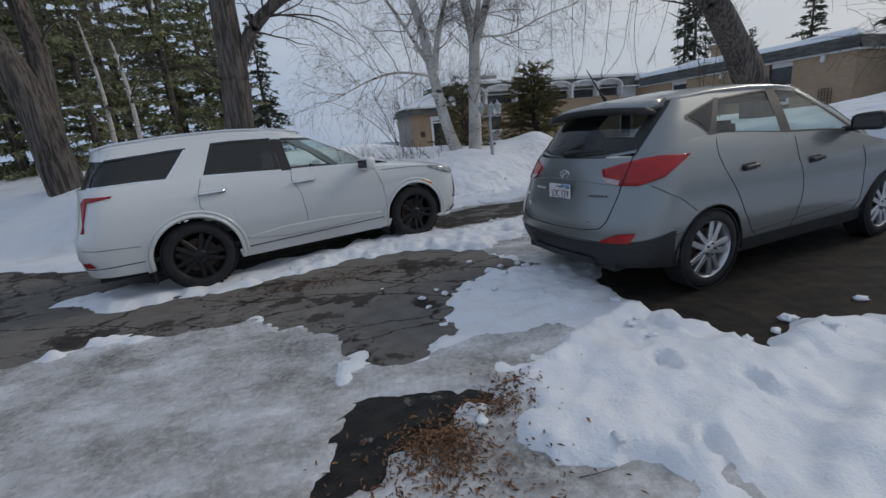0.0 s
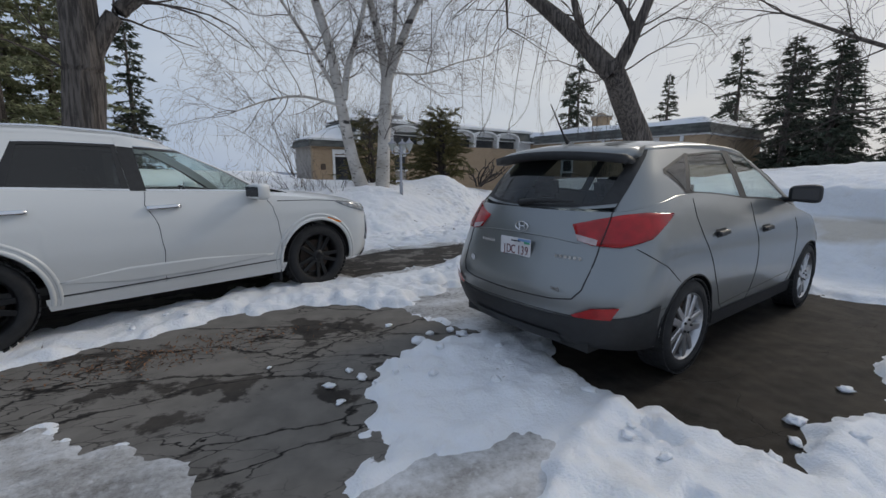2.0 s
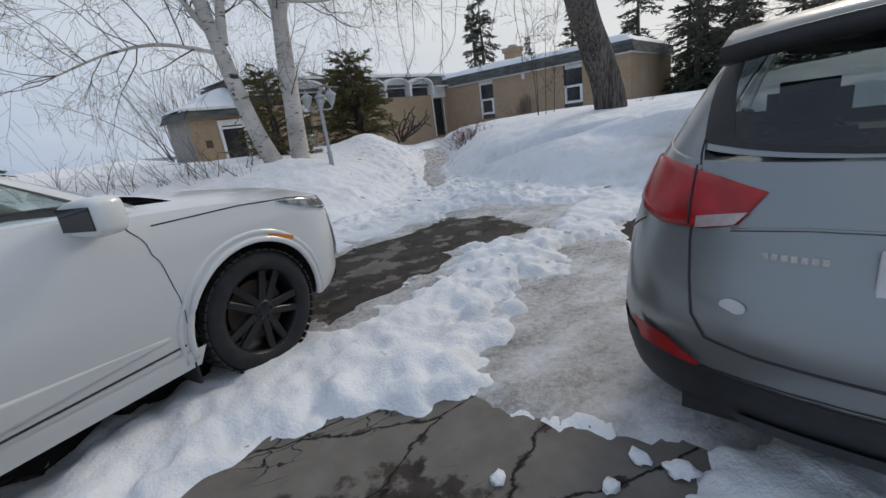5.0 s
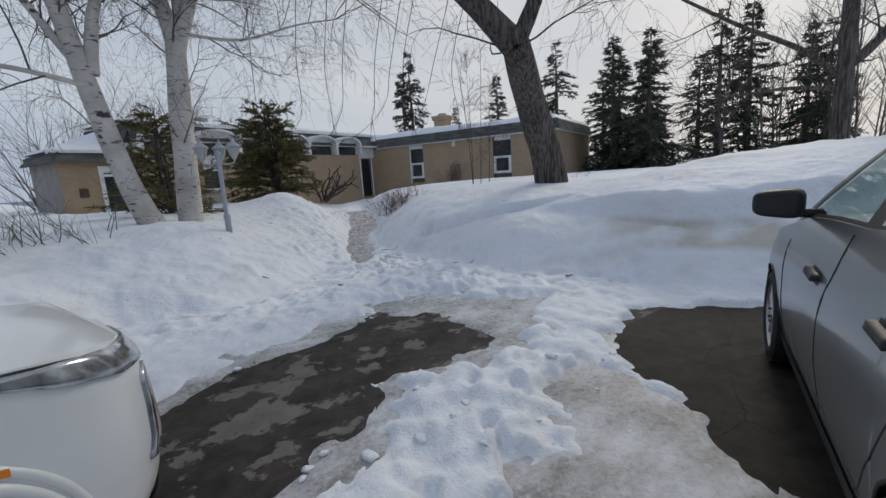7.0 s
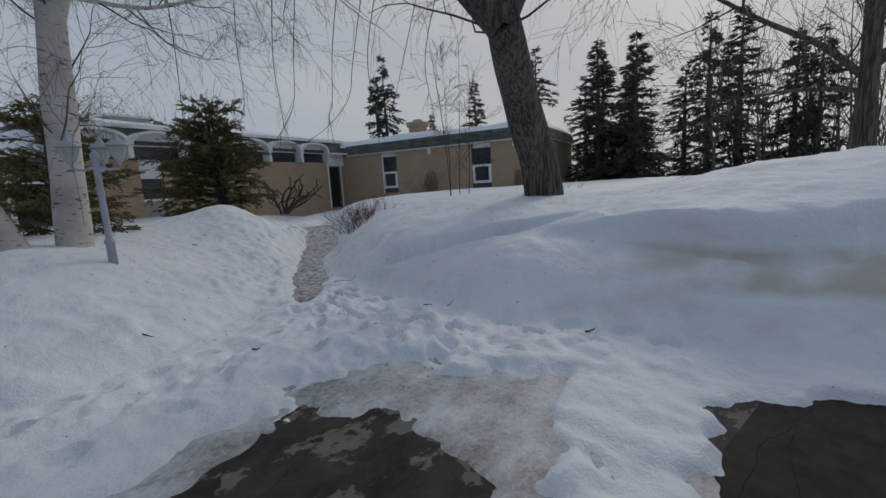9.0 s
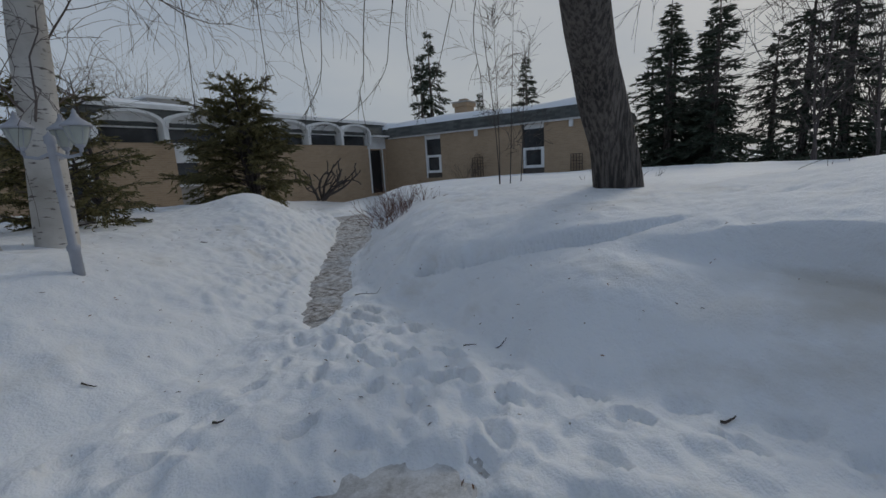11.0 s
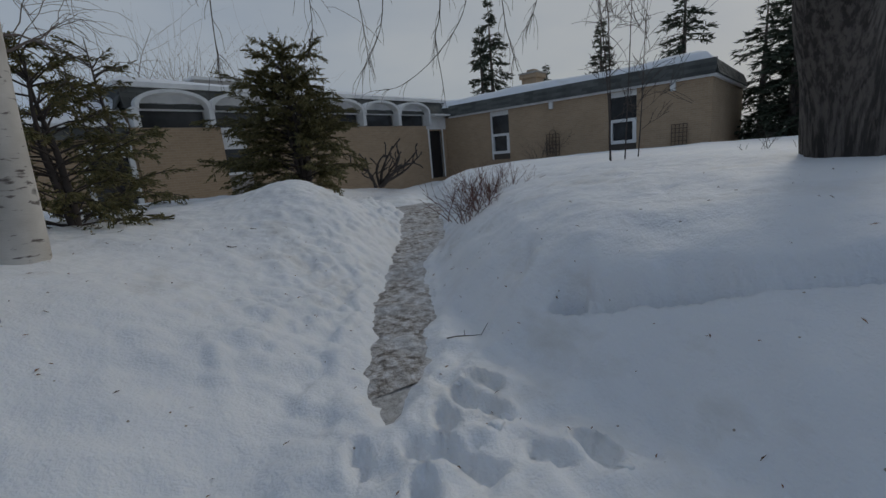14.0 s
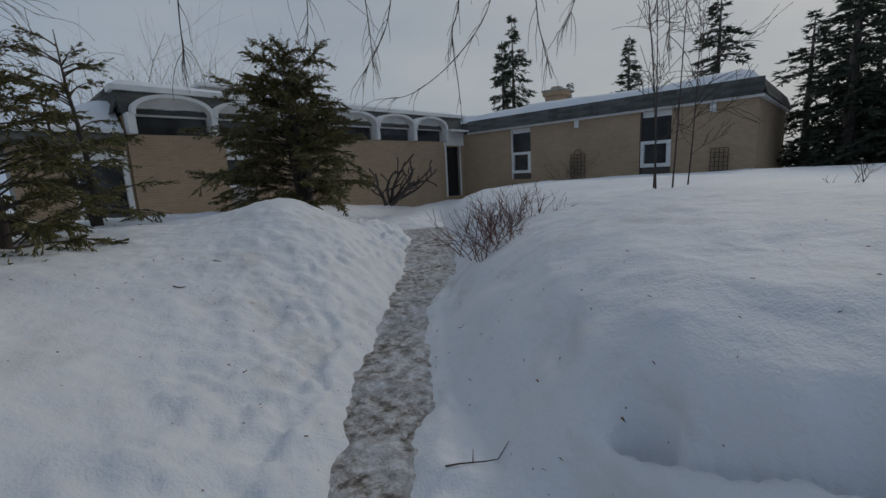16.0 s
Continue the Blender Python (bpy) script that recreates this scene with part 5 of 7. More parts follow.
    c.seam([Y(.622, 1.16), Y(.625, .97)], .004, off=.012)
    c.seam([Y(.622, .97), Y(.61, .80), Y(.59, .68), Y(.54, .615), Y(.40, .592), Y(.0, .58)], .005)
    c.seam([Y(.0, .50), Y(.5, .50), Y(.82, .52), P(-.35, .55)], .003)
    c.seam([Y(.50, .965), Y(.3, .985), Y(.0, .99)], .006, "grey_paint")
    c.seam([P(-.60, .955), P(-.40, .84), P(-.20, .71)], .003)
    c.seam([(body.sx(.10, 1.2), 1.25), (body.sx(.09, 1.1), 1.12), (body.sx(.18, .9), .92), (body.sx(.30, .75), .75), (body.sx(.44, .55), .55), (body.sx(.53, .42), .42), (body.sx(.60, .36), .365)], .0035)
    c.seam([(body.sx(1.08, 1.0), 1.18), (body.sx(1.15, .8), .95), (body.sx(1.17, .6), .60), (body.sx(1.13, .43), .43), (body.sx(1.08, .37), .365)], .0035)
    c.seam([(body.sx(2.12, 1.0), 1.0), (body.sx(2.15, .7), .72), (body.sx(2.18, .45), .48), (body.sx(2.10, .37), .365)], .0035)
    c.seam([(body.sx(.52, .4), .40), (body.sx(1.0, .4), .425), (body.sx(2.1, .45), .47)], .003)
    for x, z in ((.36, .985), (1.26, .955)):
        # no hollow here: a raised black patch paints the recess shade
        c.patch("handle_recess", "black_plastic", [P(x - .02, z + .03), P(x + .16, z + .035)], [P(x - .02, z - .03), P(x + .16, z - .025)], 4, 2, .003)
        c.patch("door_handle", "black_plastic", [P(x, z + .014), P(x + .18, z + .02)], [P(x, z - .014), P(x + .18, z - .008)], 6, 2, .030, label="dark pull handle", thick=.028)
    px = body.xr(.87) - .016
    plate = part("number_plate", box(bmesh.new(), px, px + .008, -.152, .152, .805, .955, .003), "plate_white", c.root, "white number plate with red characters")
    part("plate_strip", boxed(px - .002, px, -.150, -.03, .932, .950), "plate_blue", plate)
    part("plate_strip", boxed(px - .002, px, -.145, -.09, .916, .932), "plate_green", plate)
    turn = Matrix(((0, 0, -1, 0), (-1, 0, 0, 0), (0, 1, 0, 0), (0, 0, 0, 1)))
    for ch_, y in zip("JDC139", (.105, .062, .016, -.042, -.078, -.116)):
        text_mesh("plate_character", ch_, .092, "plate_red", plate, Matrix.Translation((px - .002, y, .863)) @ turn @ Matrix.Diagonal((.74, 1, 1, 1)))
    text_mesh("plate_text", "Brunswick", .022, "ink", plate, Matrix.Translation((px - .0025, -.01, .932)) @ turn)
    for y, z in ((.08, .82), (-.08, .82)):
        part("plate_screw", boxed(px - .004, px, y - .006, y + .006, z - .004, z + .004), "ink", plate)
    bx = body.xr(1.045) - .012
    V, F = [], []
    ring = [Vector((bx + .0, .062 * math.cos(t), 1.035 + .033 * math.sin(t))) for t in [2 * math.pi * i / 28 for i in range(29)]]
    tube(V, F, ring, [.006] * 29, 6)
    tube(V, F, [Vector((bx, .022, 1.012)), Vector((bx, .028, 1.058))], [.006, .006], 6)
    tube(V, F, [Vector((bx, -.022, 1.058)), Vector((bx, -.028, 1.012))], [.006, .006], 6)
    tube(V, F, [Vector((bx, .024, 1.032)), Vector((bx, -.024, 1.038))], [.006, .006], 6)
    arrays("badge", V, F, "chrome", c.root)
    # maker's and model's marks as plain bars
    for y0, n, z, step_, hgt in ((.40, 7, .90, .024, .022), (-.36, 6, .87, .034, .022)):
        for k in range(n):
            y = y0 - k * step_
            x = body.P(body.sy(y, z), z).x
            part("lettering", boxed(x - .007, x - .002, y - step_ * .33, y + step_ * .33, z - hgt / 2, z + hgt / 2), "chrome", c.root)
    yx = body.P(body.sy(.42, .66), .66).x
    text_mesh("lettering", "4WD", .038, "chrome", c.root, Matrix.Translation((yx - .006, -.42, .66)) @ turn @ Matrix.Rotation(radians(-6), 4, "Y"), .002)
    sx_ = body.P(body.sy(.50, .73), .73).x
    bm = lathe([(.04, -.001), (.04, .002), (0, .002)], 24, "y")
    bmesh.ops.transform(bm, matrix=Matrix.Translation((sx_ - .008, .47, .735)) @ Matrix.Rotation(radians(72), 4, "Z") @ Matrix.Diagonal((1, 1, .62, 1)), verts=bm.verts)
    part("sticker", bm, "plate_white", c.root, "small white oval sticker")
    V, F = [], []
    tube(V, F, [Vector((-.70, .10, 1.20)), Vector((-.715, -.05, 1.225)), Vector((-.69, -.38, 1.235))], [.030, .020, .009], 6)
    arrays("wiper", V, F, "black_plastic", c.root)
    V, F = [], []
    tube(V, F, [Vector((-.30, 0, 1.66)), Vector((-.36, 0, 1.72)), Vector((-.52, 0, 1.93))], [.02, .008, .004], 6)
    arrays("aerial", V, F, "black_plastic", c.root)
    mirror_cap(c, 1.95, .975, 1.24, "black_plastic", "black_plastic")
    for y in (-.36, .36):
        seat(c.root, 1.25, y, .42, "cabin")
        seat(c.root, .35, y, .45, "cabin")
    steering(c.root, 1.72, .36, .95)
    part("dashboard", box(bmesh.new(), 1.80, 2.45, -.74, .74, .72, 1.0, .05), "cabin", c.root)
    part("cabin_floor", boxed(-.6, 2.4, -.80, .80, .36, .42), "cabin", c.root)
    part("parcel_shelf", boxed(-.62, -.05, -.70, .70, .96, .99), "cabin", c.root)
    for side in (-1, 1):
        part("headlamp", skin(bmesh.new(), body, lambda s: .66, lambda s: .80, [body.sy(.72, .7, True) + (body.sx(2.95, .75) - body.sy(.72, .7, True)) * i / 8 for i in range(9)], 3, 0.006, (side,)), "headlamp", c.root, "", True)
    for a in (0.0, 2.64):
        for side in (-1, 1):
            wheel(c.root, a, side * .80, .345, .215, None, .245, 5, 1, "silver_rim", side)
    return c


# the white three-row SUV
def white_suv():
    body = Shell(w=[(.2, .92), (.35, .955), (.5, .965), (.72, .985), (.95, .985), (1.08, .965), (1.2, .925), (1.26, .895), (1.33, .855)],
                 xr=[(.2, -1.0), (.35, -1.10), (.55, -1.15), (.75, -1.14), (.9, -1.08), (1.05, -1.04), (1.2, -1.0)],
                 xf=[(.2, 3.76), (.4, 3.90), (.6, 3.92), (.9, 3.88), (1.02, 3.80), (1.1, 3.68)], Lr=.36, Lf=.55, pr=2.9, pf=2.5)
    gh = Shell(w=[(.9, .965), (1.1, .94), (1.2, .91), (1.5, .77), (1.75, .66)],
               xr=[(.9, -1.05), (1.1, -1.02), (1.3, -.94), (1.5, -.84), (1.7, -.76)],
               xf=[(.9, 3.05), (1.08, 2.78), (1.2, 2.55), (1.4, 2.16), (1.6, 1.72), (1.7, 1.5)], Lr=.34, Lf=.45, pr=3.0, pf=2.4)
    c = Car("parked_suv", "pearl-white three-row SUV with black wheels, parked by snow", Matrix.Translation((-3.255, 5.852, 0.0)) @ Matrix.Rotation(radians(32.7), 4, "Z") @ Matrix.Diagonal((1.022, 1, 1.02, 1)), "white_paint", body, gh,
            S=[(-1.2, 1.265), (-.4, 1.282), (.2, 1.272), (1.1, 1.232), (1.6, 1.218), (2.1, 1.20), (2.45, 1.15), (2.9, 1.115), (3.3, 1.065), (3.6, 1.01), (3.8, .96)],
            R=[(-1.1, 1.60), (-.7, 1.665), (0, 1.725), (.6, 1.745), (1.1, 1.725), (1.5, 1.67), (2.0, 1.61), (2.8, 1.5)],
            zbot=[(-1.2, .36), (-.6, .33), (.5, .27), (2.4, .27), (3.4, .30), (3.9, .34)], axle=0, arch_r=.462, arch_z=.39, wb=2.90)
    c.cabin = (-.75, 2.7)
    c.make_body()
    c.underbody()
    sx, sy = gh.sx, gh.sy
    rw_b, rw_t = sy(.80, 1.25), sy(.60, 1.6)
    q0b, q0t = sx(-.88, 1.28), sx(-.56, 1.62)
    q1b, q1t = sx(-.13, 1.28), sx(.22, 1.66)
    d0b, d0t = sx(.215, 1.27), sx(.455, 1.66)
    d1b, d1t = sx(1.09, 1.23), sx(1.115, 1.66)
    f0b, f0t = sx(1.21, 1.23), sx(1.215, 1.66)
    f1b, f1t = sx(2.30, 1.17), sx(1.60, 1.60)
    ws_b, ws_t = sx(2.50, 1.13), sx(1.70, 1.60)
    tops = (((q0b, q1b, q0t, q1t), .66, .70), ((d0b, d1b, d0t, d1t), .76, .80), ((f0b, f1b, f0t, f1t), .80, .86))
    c.pillar("rear_window", "privacy_glass", 0.0, rw_b, 0.0, rw_t, 0.0, 0.80, 0.002, n=10)
    c.pillar("roof_rail", c.paint, 0.0, q0b, 0.0, q0t, (0.80, 0.66), 0.93, 0.004, n=14)
    c.pillar("rear_pillar", "privacy_glass", rw_b, q0b, rw_t, q0t, 0.0, (0.80, 0.68))
    c.pillar("quarter_light", "privacy_glass", q0b, q1b, q0t, q1t, 0.03, (.66, .70), -0.003, label="black-tinted rear quarter glass")
    c.pillar("rear_pillar", c.paint, q1b, d0b, q1t, d0t, 0.0, 0.93, 0.004)
    c.pillar("side_window", "privacy_glass", d0b, d1b, d0t, d1t, 0.03, (.76, .80), -0.003, label="black-tinted rear door glass")
    c.pillar("window_trim", "black_plastic", d1b, f0b, d1t, f0t, 0.0, 0.84, 0.003)
    c.pillar("roof_rail", c.paint, d1b, f0b, d1t, f0t, 0.80, 0.93, 0.004)
    c.pillar("window_trim", "black_plastic", d0b, d0b + .02, d0t, d0t + .012, 0.03, 0.76, 0.002)
    c.pillar("window_trim", "black_plastic", d1b - .012, d1b, d1t - .012, d1t, 0.03, 0.80, 0.002)
    c.pillar("window_trim", "chrome", q1b - .006, q1b + .004, q1t - .006, q1t + .004, 0.0, 0.70, 0.006, label="bright window strip")
    c.pillar("side_window", "cabin_glass", f0b, f1b, f0t, f1t, 0.03, (.80, .86), -0.003, label="clear front door glass")
    for a, lo, hi in tops:
        c.pillar("window_trim", "chrome", *a, 0.0, 0.035, 0.004, n=14, label="bright window strip")
        c.pillar("window_trim", "chrome", *a, (lo + .03, hi + .03), (lo + .045, hi + .045), 0.005, n=14, label="bright window strip")
        c.pillar("window_trim", "black_plastic", *a, (lo - .02, hi - .02), (lo + .035, hi + .035), 0.003, n=14)
        c.pillar("roof_rail", c.paint, *a, (lo + .03, hi + .03), 0.935, 0.002, n=14)
    c.pillar("window_trim", "black_plastic", f1b, f1b + .012, f1t, f1t + .006, 0.0, 0.93, 0.002)
    c.pillar("front_pillar", c.paint, f1b + .012, ws_b, f1t + .006, ws_t)
    c.pillar("windscreen", "cabin_glass", ws_b, 1.0, ws_t, 1.0, 0.0, 0.95, 0.0, n=14)
    c.roof()
    for side in (-1, 1):
        V, F = [], []
        pts = [Vector((x, side * (.61 + .03 * math.cos((x - .4))), c.R(x) + .03 - (.03 if k in (0, 12) else 0))) for k, x in enumerate([-.75 + 2.2 * i / 12 for i in range(13)])]
        tube(V, F, pts, [.014] * 13, 6)
        arrays("roof_rail", V, F, "chrome", c.root)
    P = lambda x, z: (body.sx(x, z), z)
    Y = lambda y, z: (body.sy(y, z), z)
    # flared arches and lower doors
    for a in (0.0, 2.90):
        lip(c, a, .472, .020, "white_paint", off=0.0, label="body-coloured flared wheel arch")
        lip(c, a, .520, .018, "white_paint", off=-0.008)
    c.seam([P(.52, .385), P(1.4, .40), P(2.40, .42)], .006, "black_plastic", off=0.0, name="sill_line")
    sill0, sill1 = body.sx(.44, .3), body.sx(2.46, .3)
    for side in (-1, 1):
        part("sill", skin(bmesh.new(), body, lambda s: .27, lambda s: .375, [sill0 + (sill1 - sill0) * i / 20 for i in range(21)], 3, 0.006, (side,)), "white_paint", c.root, "", True)
    c.patch("door_sculpt", "white_paint", [P(.52, .50), P(1.0, .56), P(1.6, .56), P(2.33, .505)], [P(.52, .49), P(1.0, .425), P(1.6, .43), P(2.33, .49)], 24, 6, .006, thick=.008, label="raised lower door crease")
    c.seam([(body.sx(.18, 1.2), 1.25), (body.sx(.12, 1.1), 1.08), (body.sx(.11, .95), .95), (body.sx(.16, .85), .85)], .0028)
    c.seam([(body.sx(1.18, 1.1), 1.22), (body.sx(1.22, 1.0), 1.05), (body.sx(1.29, .68), .68), (body.sx(1.28, .42), .42), (body.sx(1.27, .3), .28)], .0028)
    c.seam([(body.sx(2.31, 1.1), 1.12), (body.sx(2.37, .95), .95), (body.sx(2.43, .70), .70), (body.sx(2.43, .43), .40)], .0028)
    c.seam([(body.sx(2.42, 1.08), 1.085), (body.sx(2.9, 1.07), 1.075), (body.sx(3.3, 1.02), 1.045), (body.sx(3.55, 1.0), .985)], .004)
    for x, z in ((.14, 1.085), (1.18, 1.075)):
        c.patch("handle_recess", "white_paint", [P(x + .04, z + .035), P(x + .20, z + .035)], [P(x + .04, z - .03), P(x + .20, z - .03)], 4, 2, .002)
        c.patch("door_handle", "chrome", [P(x, z + .020), P(x + .27, z + .026)], [P(x, z - .016), P(x + .27, z - .008)], 8, 2, .036, label="chrome pull handle", thick=.03)
    c.patch("tail_lamp", "red_lens", [Y(.84, 1.17), P(-.88, 1.19), P(-.64, 1.185)], [Y(.86, 1.13), P(-.93, 1.125), P(-.67, 1.165)], 10, 3, .012, label="slim red tail lamp hook", thick=.015)
    c.patch("tail_lamp", "red_lens", [Y(.86, 1.15), P(-.92, 1.15)], [Y(.86, .84), P(-.97, .84)], 6, 6, .012, label="upright red tail lamp", thick=.015)
    c.patch("rear_reflector", "red_lens", [Y(.80, .53), P(-.98, .53)], [Y(.80, .47), P(-.94, .47)], 6, 2, .010)
    c.seam([Y(.0, .46), Y(.7, .45), P(-.9, .45), P(-.50, .45)], .005, "black_plastic")
    c.seam([Y(.85, .66), P(-.8, .64), P(-.52, .62)], .003)
    c.patch("side_marker", "amber", [P(3.02, .865), P(3.21, .80)], [P(3.03, .842), P(3.21, .775)], 6, 2, .012, label="amber side marker strip")
    # nose: headlamp, upright lamp, grille
    FY = lambda y, z: (body.sy(y, z, True), z)
    c.patch("headlamp", "headlamp", [P(3.16, 1.045), P(3.38, 1.025), P(3.56, .995), FY(.72, .975), FY(.5, .965)], [P(3.20, 1.02), P(3.38, .95), P(3.56, .905), FY(.74, .885), FY(.5, .88)], 14, 4, .010, label="slim clear headlamp", thick=.02)
    c.patch("upright_lamp", "headlamp", [FY(.86, .84), FY(.78, .86)], [FY(.90, .52), FY(.84, .50)], 4, 8, .010, label="upright running lamp in dark bezel", thick=.02)
    c.patch("lamp_lens", "clear_lens", [FY(.85, .80), FY(.82, .82)], [FY(.885, .58), FY(.86, .57)], 2, 6, .014)
    part("grille", skin(bmesh.new(), body, lambda s: .52, lambda s: .90, [FY(.52, .7)[0] + (1 - FY(.52, .7)[0]) * i / 10 for i in range(11)], 6, 0.008), "black_plastic", c.root, "dark front grille", True)
    c.patch("front_skirt", "black_plastic", [FY(.90, .36), FY(.4, .36), FY(.02, .36)], [FY(.90, .30), FY(.4, .30), FY(.02, .30)], 14, 2, .012)
    for a, z in ((-.47, .30), (2.42, .30)):
        for side in (-1, 1):
            part("mud_flap", box(bmesh.new(), a - .012, a + .012, side * .84 - .11, side * .84 + .11, .16, .46, .008), "black_plastic", c.root)
    mirror_cap(c, 2.16, 1.08, 1.20, "white_paint", "black_plastic")
    for y in (-.40, .40):
        seat(c.root, 1.35, y, .50, "cabin_light")
        seat(c.root, .35, y, .52, "cabin_light")
    steering(c.root, 1.92, .40, 1.06)
    part("dashboard", box(bmesh.new(), 2.02, 2.70, -.82, .82, .80, 1.10, .05), "cabin", c.root)
    part("cabin_floor", boxed(-.9, 2.6, -.88, .88, .40, .46), "cabin", c.root)
    for a in (0.0, 2.90):
        for side in (-1, 1):
            wheel(c.root, a, side * .855, .39, .25, None, .272, 5, 2, "black_rim", side)
    return c


grey_suv()
white_suv()


# ---------- trees and shrubs ----------
def wander(rng, p, d, length, r0, r1, n, bend, fall):
    """A crooked line from p along d; fall pulls it down as it goes."""
    pts, rad = [p.copy()], [r0]
    step_ = length / n
    d = d.normalized()
    for i in range(n):
        d = (d + Vector((rng.uniform(-1, 1), rng.uniform(-1, 1), rng.uniform(-1, 1))) * bend + Vector((0, 0, -fall * (i + 1) / n))).normalized()
        p = p + d * step_
        pts.append(p.copy())
        rad.append(r0 + (r1 - r0) * (i + 1) / n)
    return pts, rad, d


def sprout(rng, V, F, p, d, length, r, level, style):
    """A branch with its sub-branches, down to drooping twigs."""
    n = 6 if level else 5
    fall = style["fall"][level]
    pts, rad, _ = wander(rng, p, d, length, r, max(r * 0.25, style["tip"]), n, style["bend"], fall)
    if pts[-1].z < style.get("floor", -9):
        return
    tube(V, F, pts, rad, 6 if level >= 2 else (4 if level else 3))
    if level == 0:
        return
    for k in range(style["kids"][level]):
        t = rng.uniform(0.25, 1.0)
        i = min(int(t * n), n - 1)
        q = pts[i].lerp(pts[i + 1], t * n - i)
        along = (pts[i + 1] - pts[i]).normalized()
        side = along.cross(Vector((rng.uniform(-1, 1), rng.uniform(-1, 1), rng.uniform(-0.4, 1)))).normalized()
        nd = (along * style["along"] + side * rng.uniform(0.5, 1.0) + Vector((0, 0, style["rise"])))
        sprout(rng, V, F, q, nd, length * rng.uniform(*style["shrink"]), max(rad[i] * 0.5, style["tip"]), level - 1, style)


STYLE_BIRCH = dict(fall=(0.30, 0.14, 0.03, 0.0), kids=(0, 6, 6, 5), bend=0.27, along=0.7, rise=0.05, shrink=(0.40, 0.75), tip=0.0024)
STYLE_WEEP = dict(fall=(0.45, 0.36, 0.10, 0.0), kids=(0, 3, 3, 5), bend=0.32, along=0.8, rise=0.1, shrink=(0.45, 0.8), tip=0.0026, floor=2.1)
STYLE_OAK = dict(fall=(0.05, 0.05, 0.0, 0.0), kids=(0, 6, 6, 5), bend=0.20, along=0.9, rise=0.10, shrink=(0.45, 0.75), tip=0.004)


def resample(pts, n):
    out = []
    P = [Vector(p) for p in pts]
    for i in range(len(P) - 1):
        p0, p1, p2, p3 = P[max(i - 1, 0)], P[i], P[i + 1], P[min(i + 2, len(P) - 1)]
        for k in range(n):
            t = k / n
            out.append(0.5 * ((2 * p1) + (p2 - p0) * t + (2 * p0 - 5 * p1 + 4 * p2 - p3) * t * t + (3 * p1 - p0 - 3 * p2 + p3) * t ** 3))
    out.append(P[-1])
    return out


def bare_tree(label, stems, style, bark, twig, seed, n_side=9, side_len=(1.2, 2.6), levels=2, start=0.35, category="tree", name="bare_tree", root_flare=1.15):
    """stems: (points, radius at the foot, radius at the tip). The first is the trunk."""
    rng = random.Random(seed)
    foot = Vector(stems[0][0][0])
    tree = thing(name, label, category, Matrix.Translation(foot))
    VT, FT = [], []
    for k, (pts, r0, r1) in enumerate(stems):
        line = [p - foot for p in resample(pts, 14 if r0 > 0.2 else 6)]
        rad = [(r0 + (r1 - r0) * i / (len(line) - 1)) * (1 + 0.03 * math.sin(i * (0.3 if r0 > 0.2 else 2.1) + k)) for i in range(len(line))]
        if k == 0:
            line.insert(0, line[0] - Vector((0, 0, 0.35)))
            rad[0] *= root_flare
            rad.insert(0, rad[0] * 1.1)
        V, F = [], []
        sides = 56 if r0 > 0.2 and bark == "bark" else (14 if r0 > 0.12 else 9)
        tube(V, F, line, rad, sides)
        if sides == 56:
            # furrowed bark: ridges that run up the stem and wander
            for i, v in enumerate(V):
                c0 = line[min(i // sides, len(line) - 1)]
                t = 2 * math.pi * (i % sides) / sides
                n = noise.noise(Vector((math.cos(t) * 9, math.sin(t) * 9, c0.z * 0.7 + k * 7))) + 0.9 * noise.noise(Vector((math.cos(t) * 1.4, math.sin(t) * 1.4, c0.z * 0.4)))
                V[i] = c0 + (v - c0) * (1 + 0.085 * n)
        arrays("trunk" if k == 0 else "limb", V, F, bark, tree)
        m = len(line)
        for j in range(n_side if k else n_side // 2 + 1):
            t = rng.uniform(start if k == 0 else 0.15, 1.0)
            i = min(int(t * (m - 1)), m - 2)
            q = line[i].lerp(line[i + 1], t * (m - 1) - i)
            along = (line[i + 1] - line[i]).normalized()
            side = along.cross(Vector((rng.uniform(-1, 1), rng.uniform(-1, 1), rng.uniform(-1, 1)))).normalized()
            sprout(rng, VT, FT, q, along * 0.5 + side + Vector((0, 0, 0.25)), rng.uniform(*side_len), min(0.016 if bark == "birch_bark" else 0.022, rad[i] * 0.4), levels, style)
        # the limb ends in branches of its own
        for j in range(0 if k == 0 and len(stems) > 1 else 4):
            sprout(rng, VT, FT, line[-1], (line[-1] - line[-2]).normalized() + Vector((rng.uniform(-.6, .6), rng.uniform(-.6, .6), rng.uniform(-.2, .5))), rng.uniform(*side_len), min(0.022, r1 * 0.6), levels, style)
    tagged(arrays("crown", VT, FT, twig, tree), "thin bare twigs", kind="stuff")
    return tree


